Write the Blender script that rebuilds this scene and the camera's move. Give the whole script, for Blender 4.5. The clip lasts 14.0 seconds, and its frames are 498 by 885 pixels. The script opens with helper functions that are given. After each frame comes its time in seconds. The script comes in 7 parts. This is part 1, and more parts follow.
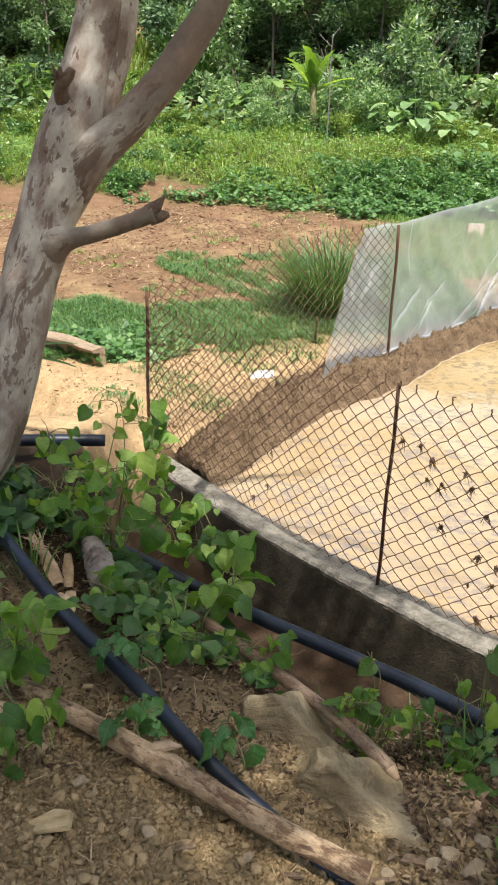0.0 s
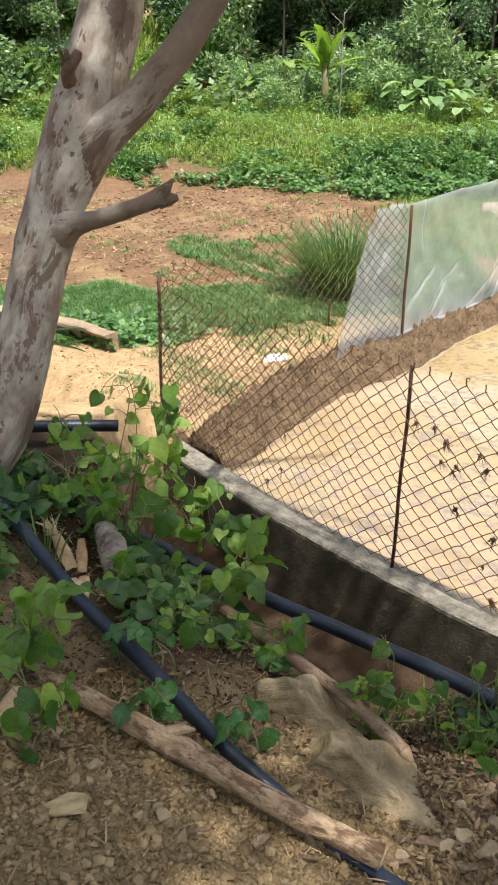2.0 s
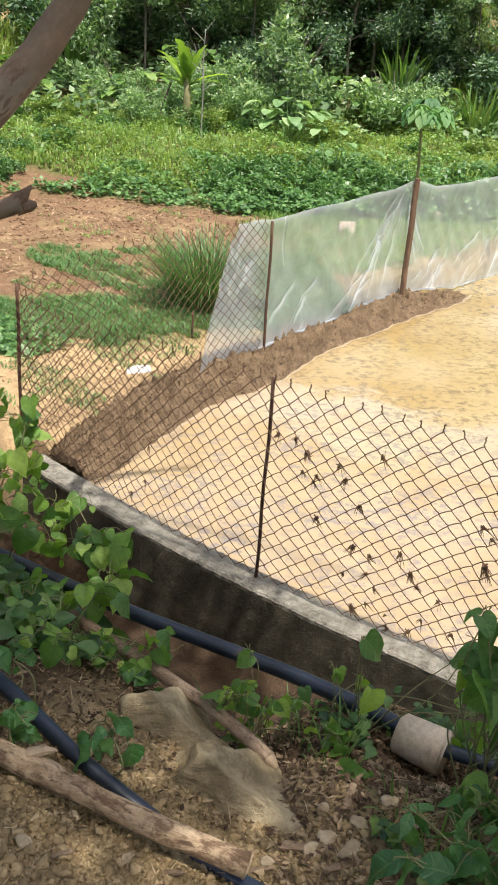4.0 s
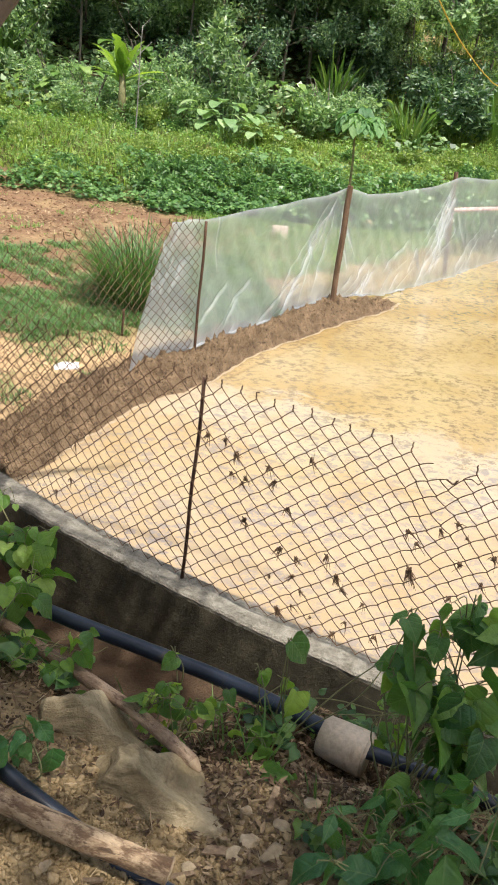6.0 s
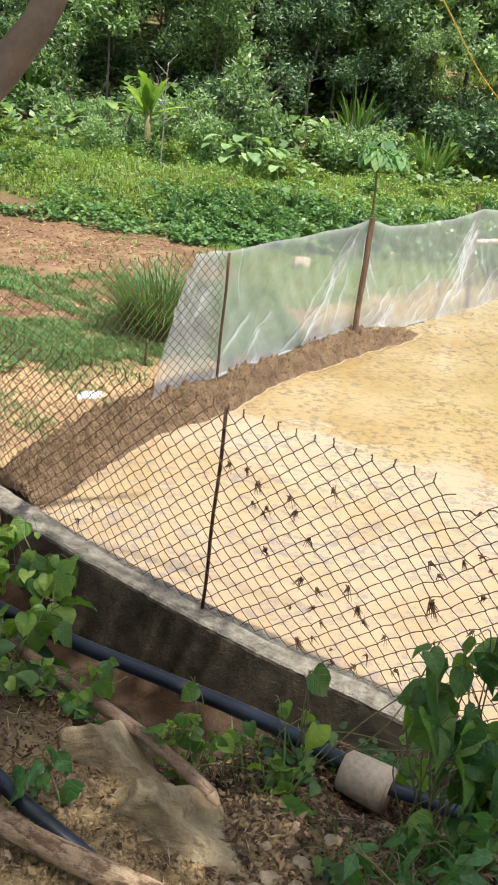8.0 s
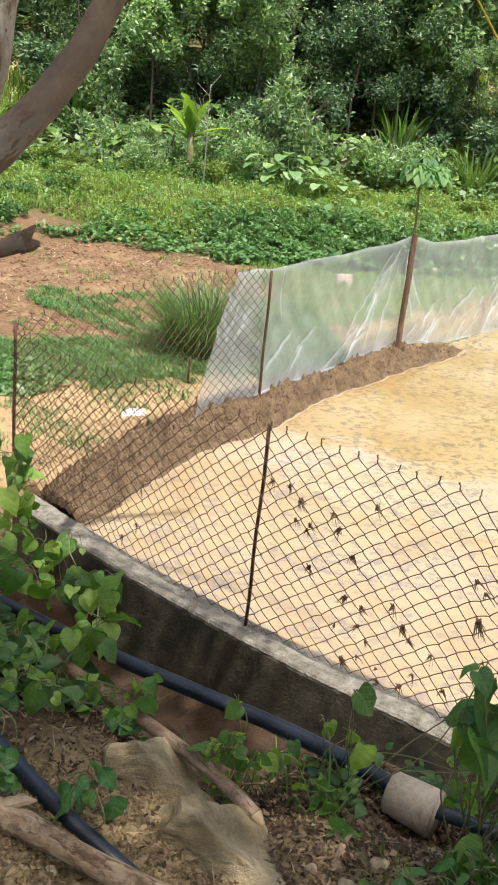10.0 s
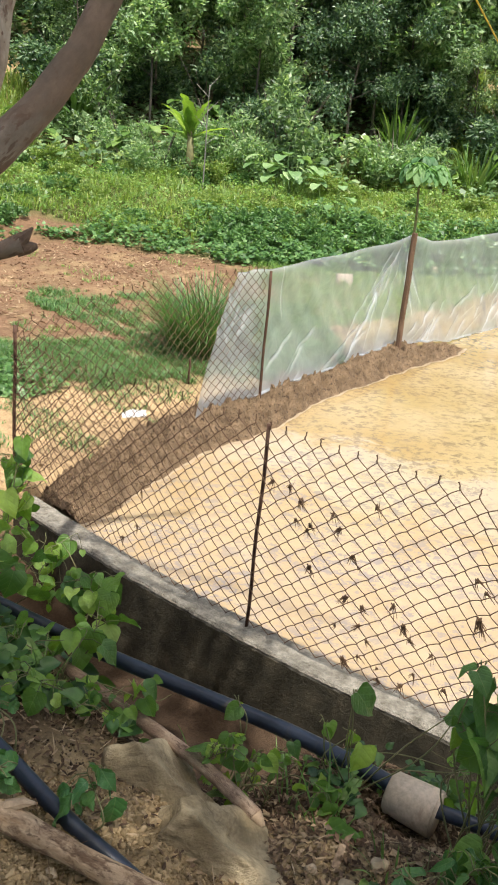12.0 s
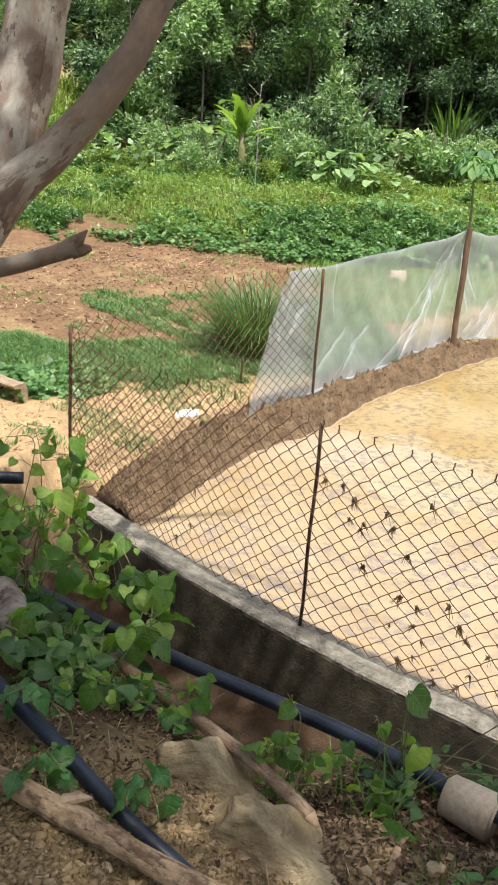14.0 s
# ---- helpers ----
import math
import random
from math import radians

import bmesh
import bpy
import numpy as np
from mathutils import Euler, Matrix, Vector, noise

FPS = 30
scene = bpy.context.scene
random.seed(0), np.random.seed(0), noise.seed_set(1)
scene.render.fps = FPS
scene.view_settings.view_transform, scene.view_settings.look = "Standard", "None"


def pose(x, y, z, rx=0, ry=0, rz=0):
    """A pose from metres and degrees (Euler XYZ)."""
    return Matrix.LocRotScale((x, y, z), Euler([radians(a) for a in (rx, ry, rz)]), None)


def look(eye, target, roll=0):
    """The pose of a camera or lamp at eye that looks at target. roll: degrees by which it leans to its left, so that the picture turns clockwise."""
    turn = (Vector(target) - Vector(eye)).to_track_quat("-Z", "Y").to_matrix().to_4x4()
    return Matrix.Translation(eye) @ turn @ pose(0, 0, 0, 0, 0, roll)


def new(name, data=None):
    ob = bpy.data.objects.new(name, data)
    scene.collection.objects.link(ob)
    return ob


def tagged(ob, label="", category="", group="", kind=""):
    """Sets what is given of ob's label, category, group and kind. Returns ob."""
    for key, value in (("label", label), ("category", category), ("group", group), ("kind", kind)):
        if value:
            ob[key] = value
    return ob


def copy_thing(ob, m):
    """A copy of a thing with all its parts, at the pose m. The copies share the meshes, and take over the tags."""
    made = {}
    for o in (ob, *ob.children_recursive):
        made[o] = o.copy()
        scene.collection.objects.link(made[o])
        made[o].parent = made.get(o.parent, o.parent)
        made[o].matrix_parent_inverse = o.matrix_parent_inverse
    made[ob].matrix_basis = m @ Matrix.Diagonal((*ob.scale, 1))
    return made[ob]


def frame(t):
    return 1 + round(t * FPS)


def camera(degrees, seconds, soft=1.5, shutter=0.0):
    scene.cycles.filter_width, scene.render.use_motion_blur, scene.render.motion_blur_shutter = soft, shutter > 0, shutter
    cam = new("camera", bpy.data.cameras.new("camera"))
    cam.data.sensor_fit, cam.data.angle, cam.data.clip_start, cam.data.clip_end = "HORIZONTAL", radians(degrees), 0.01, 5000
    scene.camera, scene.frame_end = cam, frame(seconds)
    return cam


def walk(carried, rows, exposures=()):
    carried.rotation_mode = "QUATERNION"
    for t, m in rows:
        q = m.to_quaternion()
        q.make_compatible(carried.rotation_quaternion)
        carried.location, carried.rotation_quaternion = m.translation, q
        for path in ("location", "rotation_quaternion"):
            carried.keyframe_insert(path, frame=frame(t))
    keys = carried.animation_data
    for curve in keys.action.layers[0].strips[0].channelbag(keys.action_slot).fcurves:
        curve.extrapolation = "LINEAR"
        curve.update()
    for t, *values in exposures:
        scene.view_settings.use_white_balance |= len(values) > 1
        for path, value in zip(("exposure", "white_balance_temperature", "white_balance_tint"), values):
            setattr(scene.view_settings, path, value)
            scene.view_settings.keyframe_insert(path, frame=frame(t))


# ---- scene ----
cam = camera(33.2, 14.0, 1.9)
PATH = [
    (0, 0.0000, 0.0000, 1.6000, 65.987, -1.142, 0.508),
    (0.5, 0.0027, 0.0015, 1.6002, 65.538, -0.717, 1.063),
    (1, 0.0037, 0.0064, 1.5969, 64.920, -0.324, 1.549),
    (1.5, 0.0083, 0.0103, 1.5950, 64.677, -0.232, 1.476),
    (2, 0.0112, 0.0082, 1.5971, 64.864, -0.208, 1.218),
    (2.5, 0.0164, 0.0057, 1.5991, 65.355, -0.442, 0.175),
    (3, 0.0168, 0.0037, 1.5979, 65.687, -1.190, -1.908),
    (3.5, 0.0185, 0.0023, 1.5992, 65.960, -2.217, -4.508),
    (4, 0.0155, 0.0067, 1.5955, 65.984, -3.648, -7.389),
    (6.5, 0.0110, 0.0319, 1.5790, 66.532, -6.932, -11.569),
    (7, 0.0176, 0.0350, 1.5766, 66.776, -6.879, -11.670),
    (7.5, 0.0118, 0.0331, 1.5750, 67.387, -6.871, -11.040),
    (8, 0.0116, 0.0270, 1.5802, 68.326, -6.598, -9.899),
    (8.5, 0.0038, 0.0294, 1.5757, 69.014, -6.345, -8.504),
    (11, 0.0115, 0.0275, 1.5776, 69.269, -5.359, -7.092),
    (11.5, 0.0150, 0.0280, 1.5777, 69.291, -5.209, -7.192),
    (12, 0.0176, 0.0267, 1.5801, 69.249, -5.093, -7.239),
    (12.5, 0.0186, 0.0286, 1.5787, 69.296, -5.017, -6.962),
    (13, 0.0135, 0.0270, 1.5790, 69.219, -4.690, -6.115),
    (13.5, 0.0200, 0.0281, 1.5809, 68.871, -3.991, -4.753),
    (14, 0.0197, 0.0295, 1.5789, 68.931, -3.578, -3.916),
]
walk(cam, [(t, pose(x, y, z, rx, ry, rz)) for t, x, y, z, rx, ry, rz in PATH])

# ---- light ----
SUN_ELEVATION, SUN_AZIMUTH = 71.0, 160.0
world = bpy.data.worlds.new("world")
scene.world = world
world.use_nodes = True
sky = world.node_tree.nodes.new("ShaderNodeTexSky")
sky.sky_type, sky.sun_disc = "NISHITA", False
sky.sun_elevation, sky.sun_rotation = radians(SUN_ELEVATION), radians(SUN_AZIMUTH)
sky.air_density, sky.dust_density, sky.ozone_density = 1.4, 5.8, 1.2
world.node_tree.links.new(sky.outputs[0], world.node_tree.nodes["Background"].inputs[0])
world.node_tree.nodes["Background"].inputs[1].default_value = 0.15
sun = new("sun", bpy.data.lights.new("sun", "SUN"))
sun.data.energy, sun.data.angle, sun.data.color = 4.8, radians(0.6), (1.0, 0.97, 0.925)
_e, _a = radians(SUN_ELEVATION), radians(SUN_AZIMUTH)
SUN_DIR = Vector((math.sin(_a) * math.cos(_e), math.cos(_a) * math.cos(_e), math.sin(_e)))
sun.matrix_world = look(SUN_DIR * 60, (0, 0, 0))
scene.view_settings.exposure = 0.42


# ---- materials ----
def nodes_of(name):
    m = bpy.data.materials.new(name)
    m.use_nodes = True
    return m, m.node_tree.nodes, m.node_tree.links, m.node_tree.nodes["Principled BSDF"]


def noise_node(nodes, links, scale, detail=6.0, rough=0.6, space="Object", stretch=None, distortion=0.0, turn=None):
    tc = nodes.new("ShaderNodeTexCoord")
    n = nodes.new("ShaderNodeTexNoise")
    n.inputs["Scale"].default_value, n.inputs["Detail"].default_value, n.inputs["Roughness"].default_value = scale, detail, rough
    n.inputs["Distortion"].default_value = distortion
    if stretch:
        mp = nodes.new("ShaderNodeMapping")
        mp.inputs["Scale"].default_value = stretch
        if turn:
            mp.inputs["Rotation"].default_value = turn
        links.new(tc.outputs[space], mp.inputs[0])
        links.new(mp.outputs[0], n.inputs["Vector"])
    else:
        links.new(tc.outputs[space], n.inputs["Vector"])
    return n.outputs["Fac"]


def ramp_node(nodes, links, fac, stops):
    r = nodes.new("ShaderNodeValToRGB")
    els = r.color_ramp.elements
    while len(els) < len(stops):
        els.new(0.5)
    for e, (p, c) in zip(els, stops):
        e.position, e.color = p, (*c, 1) if len(c) == 3 else c
    links.new(fac, r.inputs[0])
    return r.outputs[0]


def mix_node(nodes, links, fac, a, b, kind="MIX"):
    m = nodes.new("ShaderNodeMix")
    m.data_type, m.blend_type = "RGBA", kind
    for sock, v in ((m.inputs[0], fac), (m.inputs[6], a), (m.inputs[7], b)):
        if isinstance(v, (int, float)):
            sock.default_value = v
        elif isinstance(v, tuple):
            sock.default_value = (*v, 1)
        else:
            links.new(v, sock)
    return m.outputs[2]


def bump_node(nodes, links, height, strength, distance, b):
    bp = nodes.new("ShaderNodeBump")
    bp.inputs["Strength"].default_value, bp.inputs["Distance"].default_value = strength, distance
    links.new(height, bp.inputs["Height"])
    links.new(bp.outputs[0], b.inputs["Normal"])


def rough_mat(name, dark, light, scale, fine, rough=0.85, bump=0.5, depth=0.01, metal=0.0, spec=0.3, stretch=None, spot=None, spot_scale=6.0, spot_cut=(0.55, 0.65), vary=0.0):
    """A mottled surface: two noises between two colours, spots of a third, and relief."""
    m, n, l, b = nodes_of(name)
    big = noise_node(n, l, scale, stretch=stretch)
    small = noise_node(n, l, fine, 8.0, 0.7, stretch=stretch)
    col = mix_node(n, l, ramp_node(n, l, big, [(0.35, (0, 0, 0)), (0.65, (1, 1, 1))]), dark, light)
    col = mix_node(n, l, 0.55, col, ramp_node(n, l, small, [(0.3, (0.45, 0.45, 0.45)), (0.7, (1.3, 1.3, 1.3))]), "MULTIPLY")
    if spot:
        s = noise_node(n, l, spot_scale, 5.0, 0.65, stretch=stretch, distortion=0.4)
        col = mix_node(n, l, ramp_node(n, l, s, [(spot_cut[0], (0, 0, 0)), (spot_cut[1], (1, 1, 1))]), col, spot)
    if vary:
        oi = n.new("ShaderNodeObjectInfo")
        col = mix_node(n, l, vary, col, ramp_node(n, l, oi.outputs["Random"], [(0.0, (0.5, 0.5, 0.5)), (1.0, (1.5, 1.5, 1.5))]), "MULTIPLY")
    l.new(col, b.inputs["Base Color"])
    b.inputs["Roughness"].default_value, b.inputs["Metallic"].default_value = rough, metal
    b.inputs["Specular IOR Level"].default_value = spec
    bump_node(n, l, small, bump, depth, b)
    return m


def leaf_mat(name, dark, light, back, through_amount=0.35, rough=0.4, per="island", scale=30.0):
    """Leaf: colours vary from leaf to leaf, light shines partly through."""
    m, n, l, b = nodes_of(name)
    if per == "island":
        r = n.new("ShaderNodeNewGeometry").outputs["Random Per Island"]
    else:
        r = n.new("ShaderNodeObjectInfo").outputs["Random"]
    col = ramp_node(n, l, r, [(0.0, dark), (0.75, light), (1.0, back)])
    fine = noise_node(n, l, scale, 4.0)
    col = mix_node(n, l, 0.5, col, ramp_node(n, l, fine, [(0.3, (0.6, 0.6, 0.6)), (0.7, (1.25, 1.25, 1.25))]), "MULTIPLY")
    l.new(col, b.inputs["Base Color"])
    b.inputs["Roughness"].default_value, b.inputs["Specular IOR Level"].default_value = rough, 0.55
    t = n.new("ShaderNodeBsdfTranslucent")
    l.new(mix_node(n, l, 1.0, col, (1.45, 1.45, 0.8), "MULTIPLY"), t.inputs[0])
    mx = n.new("ShaderNodeMixShader")
    mx.inputs[0].default_value = through_amount
    l.new(b.outputs[0], mx.inputs[1])
    l.new(t.outputs[0], mx.inputs[2])
    l.new(mx.outputs[0], n["Material Output"].inputs[0])
    return m


def ground_mat():
    m, n, l, b = nodes_of("earth")
    at = n.new("ShaderNodeAttribute")
    at.attribute_name = "soil"
    big = noise_node(n, l, 1.3)
    mid = noise_node(n, l, 9.0, 8.0, 0.7)
    fine = noise_node(n, l, 60.0, 8.0, 0.75)
    col = mix_node(n, l, 0.6, at.outputs["Color"], ramp_node(n, l, big, [(0.3, (0.7, 0.68, 0.66)), (0.7, (1.2, 1.2, 1.2))]), "MULTIPLY")
    col = mix_node(n, l, 0.7, col, ramp_node(n, l, mid, [(0.3, (0.55, 0.53, 0.5)), (0.7, (1.35, 1.35, 1.35))]), "MULTIPLY")
    col = mix_node(n, l, 0.7, col, ramp_node(n, l, fine, [(0.3, (0.5, 0.5, 0.5)), (0.7, (1.4, 1.4, 1.4))]), "MULTIPLY")
    l.new(col, b.inputs["Base Color"])
    b.inputs["Roughness"].default_value, b.inputs["Specular IOR Level"].default_value = 0.95, 0.15
    bump_node(n, l, mix_node(n, l, 0.4, mid, fine), 0.8, 0.03, b)
    return m


def water_mat():
    """Muddy pond: near the wall pale silt and painted sky reflection, beyond it ochre water with brown drifting scum,
    under a smooth skin.
    """
    m, n, l, b = nodes_of("muddy_water")
    tc = n.new("ShaderNodeTexCoord")
    sep = n.new("ShaderNodeSeparateXYZ")
    l.new(tc.outputs["Object"], sep.inputs[0])

    def calc(op, a, c):
        k = n.new("ShaderNodeMath")
        k.operation = op
        for sock, v in zip(k.inputs, (a, c)):
            if isinstance(v, (int, float)):
                sock.default_value = v
            else:
                l.new(v, sock)
        return k.outputs[0]

    big = noise_node(n, l, 0.55, 5.0, 0.6)
    cloud = noise_node(n, l, 1.6, 6.0, 0.7, distortion=0.5)
    across = calc("ADD", calc("MULTIPLY", sep.outputs["X"], 0.58), calc("MULTIPLY", sep.outputs["Y"], 0.81))
    across = calc("ADD", across, calc("MULTIPLY", calc("SUBTRACT", cloud, 0.5), 2.4))
    zone = ramp_node(n, l, calc("MULTIPLY", calc("SUBTRACT", across, 5.0), 0.25), [(0.0, (0, 0, 0)), (0.34, (0, 0, 0)), (0.44, (0.75, 0.75, 0.75)), (1.0, (1, 1, 1))])
    # the pale tone holds silt and also the sky's reflection, put into base colour
    pale = mix_node(n, l, ramp_node(n, l, cloud, [(0.38, (0, 0, 0)), (0.62, (1, 1, 1))]), (0.375, 0.268, 0.14), (0.415, 0.317, 0.192))
    ochre = mix_node(n, l, ramp_node(n, l, big, [(0.38, (0, 0, 0)), (0.6, (1, 1, 1))]), (0.32, 0.22, 0.082), (0.39, 0.3, 0.155))
    col = mix_node(n, l, zone, pale, ochre)
    band = ramp_node(n, l, calc("MULTIPLY", calc("SUBTRACT", across, 5.0), 0.25), [(0.12, (0, 0, 0)), (0.3, (0.75, 0.75, 0.75)), (0.38, (0.75, 0.75, 0.75)), (0.47, (0, 0, 0))])
    col = mix_node(n, l, band, col, (0.43, 0.36, 0.255))
    drift = noise_node(n, l, 1.4, 4.0, 0.6, stretch=(0.8, 1.0, 1.0), distortion=0.8)
    flecks = noise_node(n, l, 15.0, 8.0, 0.78, stretch=(0.85, 1.0, 1.0), turn=(0.0, 0.0, 0.5), distortion=0.2)
    m1 = ramp_node(n, l, drift, [(0.38, (0.2, 0.2, 0.2)), (0.55, (1, 1, 1))])
    m2 = ramp_node(n, l, flecks, [(0.5, (0, 0, 0)), (0.56, (1, 1, 1))])
    both = mix_node(n, l, 1.0, m1, m2, "MULTIPLY")
    fleck_col = mix_node(n, l, zone, (0.22, 0.19, 0.175), (0.165, 0.115, 0.06))
    col = mix_node(n, l, mix_node(n, l, 1.0, both, mix_node(n, l, zone, (0.75, 0.75, 0.75), (0.8, 0.8, 0.8)), "MULTIPLY"), col, fleck_col)
    l.new(col, b.inputs["Base Color"])
    b.inputs["Roughness"].default_value, b.inputs["IOR"].default_value = 0.1, 1.6
    rip = noise_node(n, l, 5.0, 3.0, 0.5)
    bump_node(n, l, rip, 0.12, 0.02, b)
    return m


def net_mat():
    """Sheer white netting: denser where the attribute weave says that it is creased or doubled."""
    m, n, l, b = nodes_of("white_netting")
    b.inputs["Base Color"].default_value = (0.8, 0.84, 0.87, 1)
    b.inputs["Roughness"].default_value = 0.6
    tr = n.new("ShaderNodeBsdfTranslucent")
    tr.inputs[0].default_value = (0.78, 0.84, 0.88, 1)
    half = n.new("ShaderNodeMixShader")
    half.inputs[0].default_value = 0.5
    l.new(b.outputs[0], half.inputs[1])
    l.new(tr.outputs[0], half.inputs[2])
    clear = n.new("ShaderNodeBsdfTransparent")
    at = n.new("ShaderNodeAttribute")
    at.attribute_name = "weave"
    cloudy = noise_node(n, l, 3.0, 7.0, 0.7, distortion=0.6)
    veil = ramp_node(n, l, cloudy, [(0.32, (0.29, 0.29, 0.29)), (0.68, (0.45, 0.45, 0.45))])
    fac = mix_node(n, l, 1.0, veil, at.outputs["Color"], "ADD")
    mx = n.new("ShaderNodeMixShader")
    l.new(fac, mx.inputs[0])
    l.new(clear.outputs[0], mx.inputs[1])
    l.new(half.outputs[0], mx.inputs[2])
    l.new(mx.outputs[0], n["Material Output"].inputs[0])
    return m


EARTH, WATER, NET = ground_mat(), water_mat(), net_mat()
MUD = rough_mat("dug_mud", (0.155, 0.102, 0.056), (0.315, 0.217, 0.127), 7.0, 46.0, 0.75, 1.0, 0.04, spec=0.3, spot=(0.075, 0.046, 0.026), spot_scale=24.0, spot_cut=(0.56, 0.63))
# wall face: moss and stains, with the shade on this side in its colour
CONCRETE = rough_mat("shaded_mossy_concrete", (0.042, 0.037, 0.023), (0.118, 0.098, 0.062), 5.0, 60.0, 0.95, 1.0, 0.012, spot=(0.032, 0.029, 0.017), spot_scale=7.0, spot_cut=(0.52, 0.72))
COPING = rough_mat("worn_coping", (0.2, 0.178, 0.138), (0.38, 0.345, 0.278), 16.0, 60.0, 0.9, 1.0, 0.02, spot=(0.1, 0.086, 0.06), spot_scale=11.0, spot_cut=(0.58, 0.7))
RUST = rough_mat("rusty_iron", (0.055, 0.03, 0.021), (0.14, 0.074, 0.047), 12.0, 90.0, 0.75, 0.5, 0.003, metal=0.2)
WIRE = rough_mat("rusty_wire", (0.09, 0.05, 0.029), (0.185, 0.112, 0.066), 15.0, 120.0, 0.75, 0.3, 0.001, metal=0.1)
WOODPOST = rough_mat("raw_post_wood", (0.1, 0.06, 0.036), (0.2, 0.125, 0.08), 6.0, 60.0, 0.8, 0.4, 0.004, stretch=(6, 6, 1))
BARK_DARK = rough_mat("brown_bark", (0.085, 0.074, 0.06), (0.19, 0.165, 0.14), 5.0, 30.0, 0.8, 0.4, 0.006, stretch=(1.0, 1.0, 0.6))


def skin_noise(n, l, scale, detail=5.0, rough=0.6, along=0.5, distortion=0.0):
    """Noise laid along a limb: stretched lengthwise where along is below one."""
    at = n.new("ShaderNodeAttribute")
    at.attribute_name = "skin"
    mp = n.new("ShaderNodeMapping")
    mp.inputs["Scale"].default_value = (along, 1.0, 1.0)
    nz = n.new("ShaderNodeTexNoise")
    nz.inputs["Scale"].default_value, nz.inputs["Detail"].default_value, nz.inputs["Roughness"].default_value, nz.inputs["Distortion"].default_value = scale, detail, rough, distortion
    l.new(at.outputs["Vector"], mp.inputs[0])
    l.new(mp.outputs[0], nz.inputs["Vector"])
    return nz.outputs["Fac"]


def gum_bark():
    """Smooth pale bark with soft brown clouds that flakes in small plates; the attribute age turns it browner."""
    m, n, l, b = nodes_of("pale_flaking_bark")
    at = n.new("ShaderNodeAttribute")
    at.attribute_name = "age"
    big = skin_noise(n, l, 9.0, 5.0, 0.6, 0.45)
    cloud = skin_noise(n, l, 12.0, 6.0, 0.6, 0.55, 0.3)
    fine = skin_noise(n, l, 70.0, 8.0, 0.75, 0.6)
    plates = skin_noise(n, l, 34.0, 4.0, 0.55, 0.55, 0.4)
    shed = skin_noise(n, l, 11.0, 6.0, 0.65, 0.4, 0.5)
    pale = mix_node(n, l, ramp_node(n, l, big, [(0.36, (0, 0, 0)), (0.64, (1, 1, 1))]), (0.33, 0.29, 0.235), (0.52, 0.475, 0.395))
    brown = mix_node(n, l, ramp_node(n, l, cloud, [(0.36, (0, 0, 0)), (0.64, (1, 1, 1))]), (0.074, 0.051, 0.034), (0.2, 0.146, 0.104))
    pale = mix_node(n, l, ramp_node(n, l, cloud, [(0.43, (0, 0, 0)), (0.6, (0.85, 0.85, 0.85))]), pale, (0.215, 0.15, 0.115))
    pale = mix_node(n, l, ramp_node(n, l, shed, [(0.555, (0, 0, 0)), (0.58, (0.8, 0.8, 0.8))]), pale, (0.15, 0.098, 0.07))
    col = mix_node(n, l, at.outputs["Fac"], pale, brown)
    flake = ramp_node(n, l, plates, [(0.64, (0, 0, 0)), (0.66, (0.85, 0.85, 0.85))])
    flake = mix_node(n, l, at.outputs["Fac"], flake, mix_node(n, l, 1.0, flake, (0.3, 0.3, 0.3), "MULTIPLY"))
    col = mix_node(n, l, flake, col, (0.13, 0.075, 0.05))
    col = mix_node(n, l, 0.5, col, ramp_node(n, l, fine, [(0.3, (0.6, 0.6, 0.6)), (0.7, (1.2, 1.2, 1.2))]), "MULTIPLY")
    l.new(col, b.inputs["Base Color"])
    b.inputs["Roughness"].default_value, b.inputs["Specular IOR Level"].default_value = 0.75, 0.25
    bump_node(n, l, mix_node(n, l, 0.5, fine, plates), 0.5, 0.006, b)
    return m


def peeled_mat(name, wood, pale, bark, dark, cover=(0.46, 0.56)):
    """A dead pole: pale weathered wood in streaks, patches of bark still on it, black specks."""
    m, n, l, b = nodes_of(name)
    streak = skin_noise(n, l, 60.0, 6.0, 0.7, 0.25)
    patch = skin_noise(n, l, 24.0, 8.0, 0.75, 0.5, 0.3)
    fine = skin_noise(n, l, 150.0, 8.0, 0.8, 0.35)
    speck = skin_noise(n, l, 75.0, 5.0, 0.7, 0.35, 0.3)
    col = mix_node(n, l, ramp_node(n, l, streak, [(0.35, (0, 0, 0)), (0.65, (1, 1, 1))]), wood, pale)
    col = mix_node(n, l, ramp_node(n, l, patch, [(cover[0], (0, 0, 0)), (cover[1], (1, 1, 1))]), col, bark)
    col = mix_node(n, l, ramp_node(n, l, speck, [(0.57, (0, 0, 0)), (0.63, (0.8, 0.8, 0.8))]), col, dark)
    col = mix_node(n, l, 0.6, col, ramp_node(n, l, fine, [(0.3, (0.55, 0.55, 0.55)), (0.7, (1.3, 1.3, 1.3))]), "MULTIPLY")
    l.new(col, b.inputs["Base Color"])
    b.inputs["Roughness"].default_value, b.inputs["Specular IOR Level"].default_value = 0.8, 0.25
    bump_node(n, l, mix_node(n, l, 0.5, fine, mix_node(n, l, 0.5, patch, streak)), 1.0, 0.012, b)
    return m


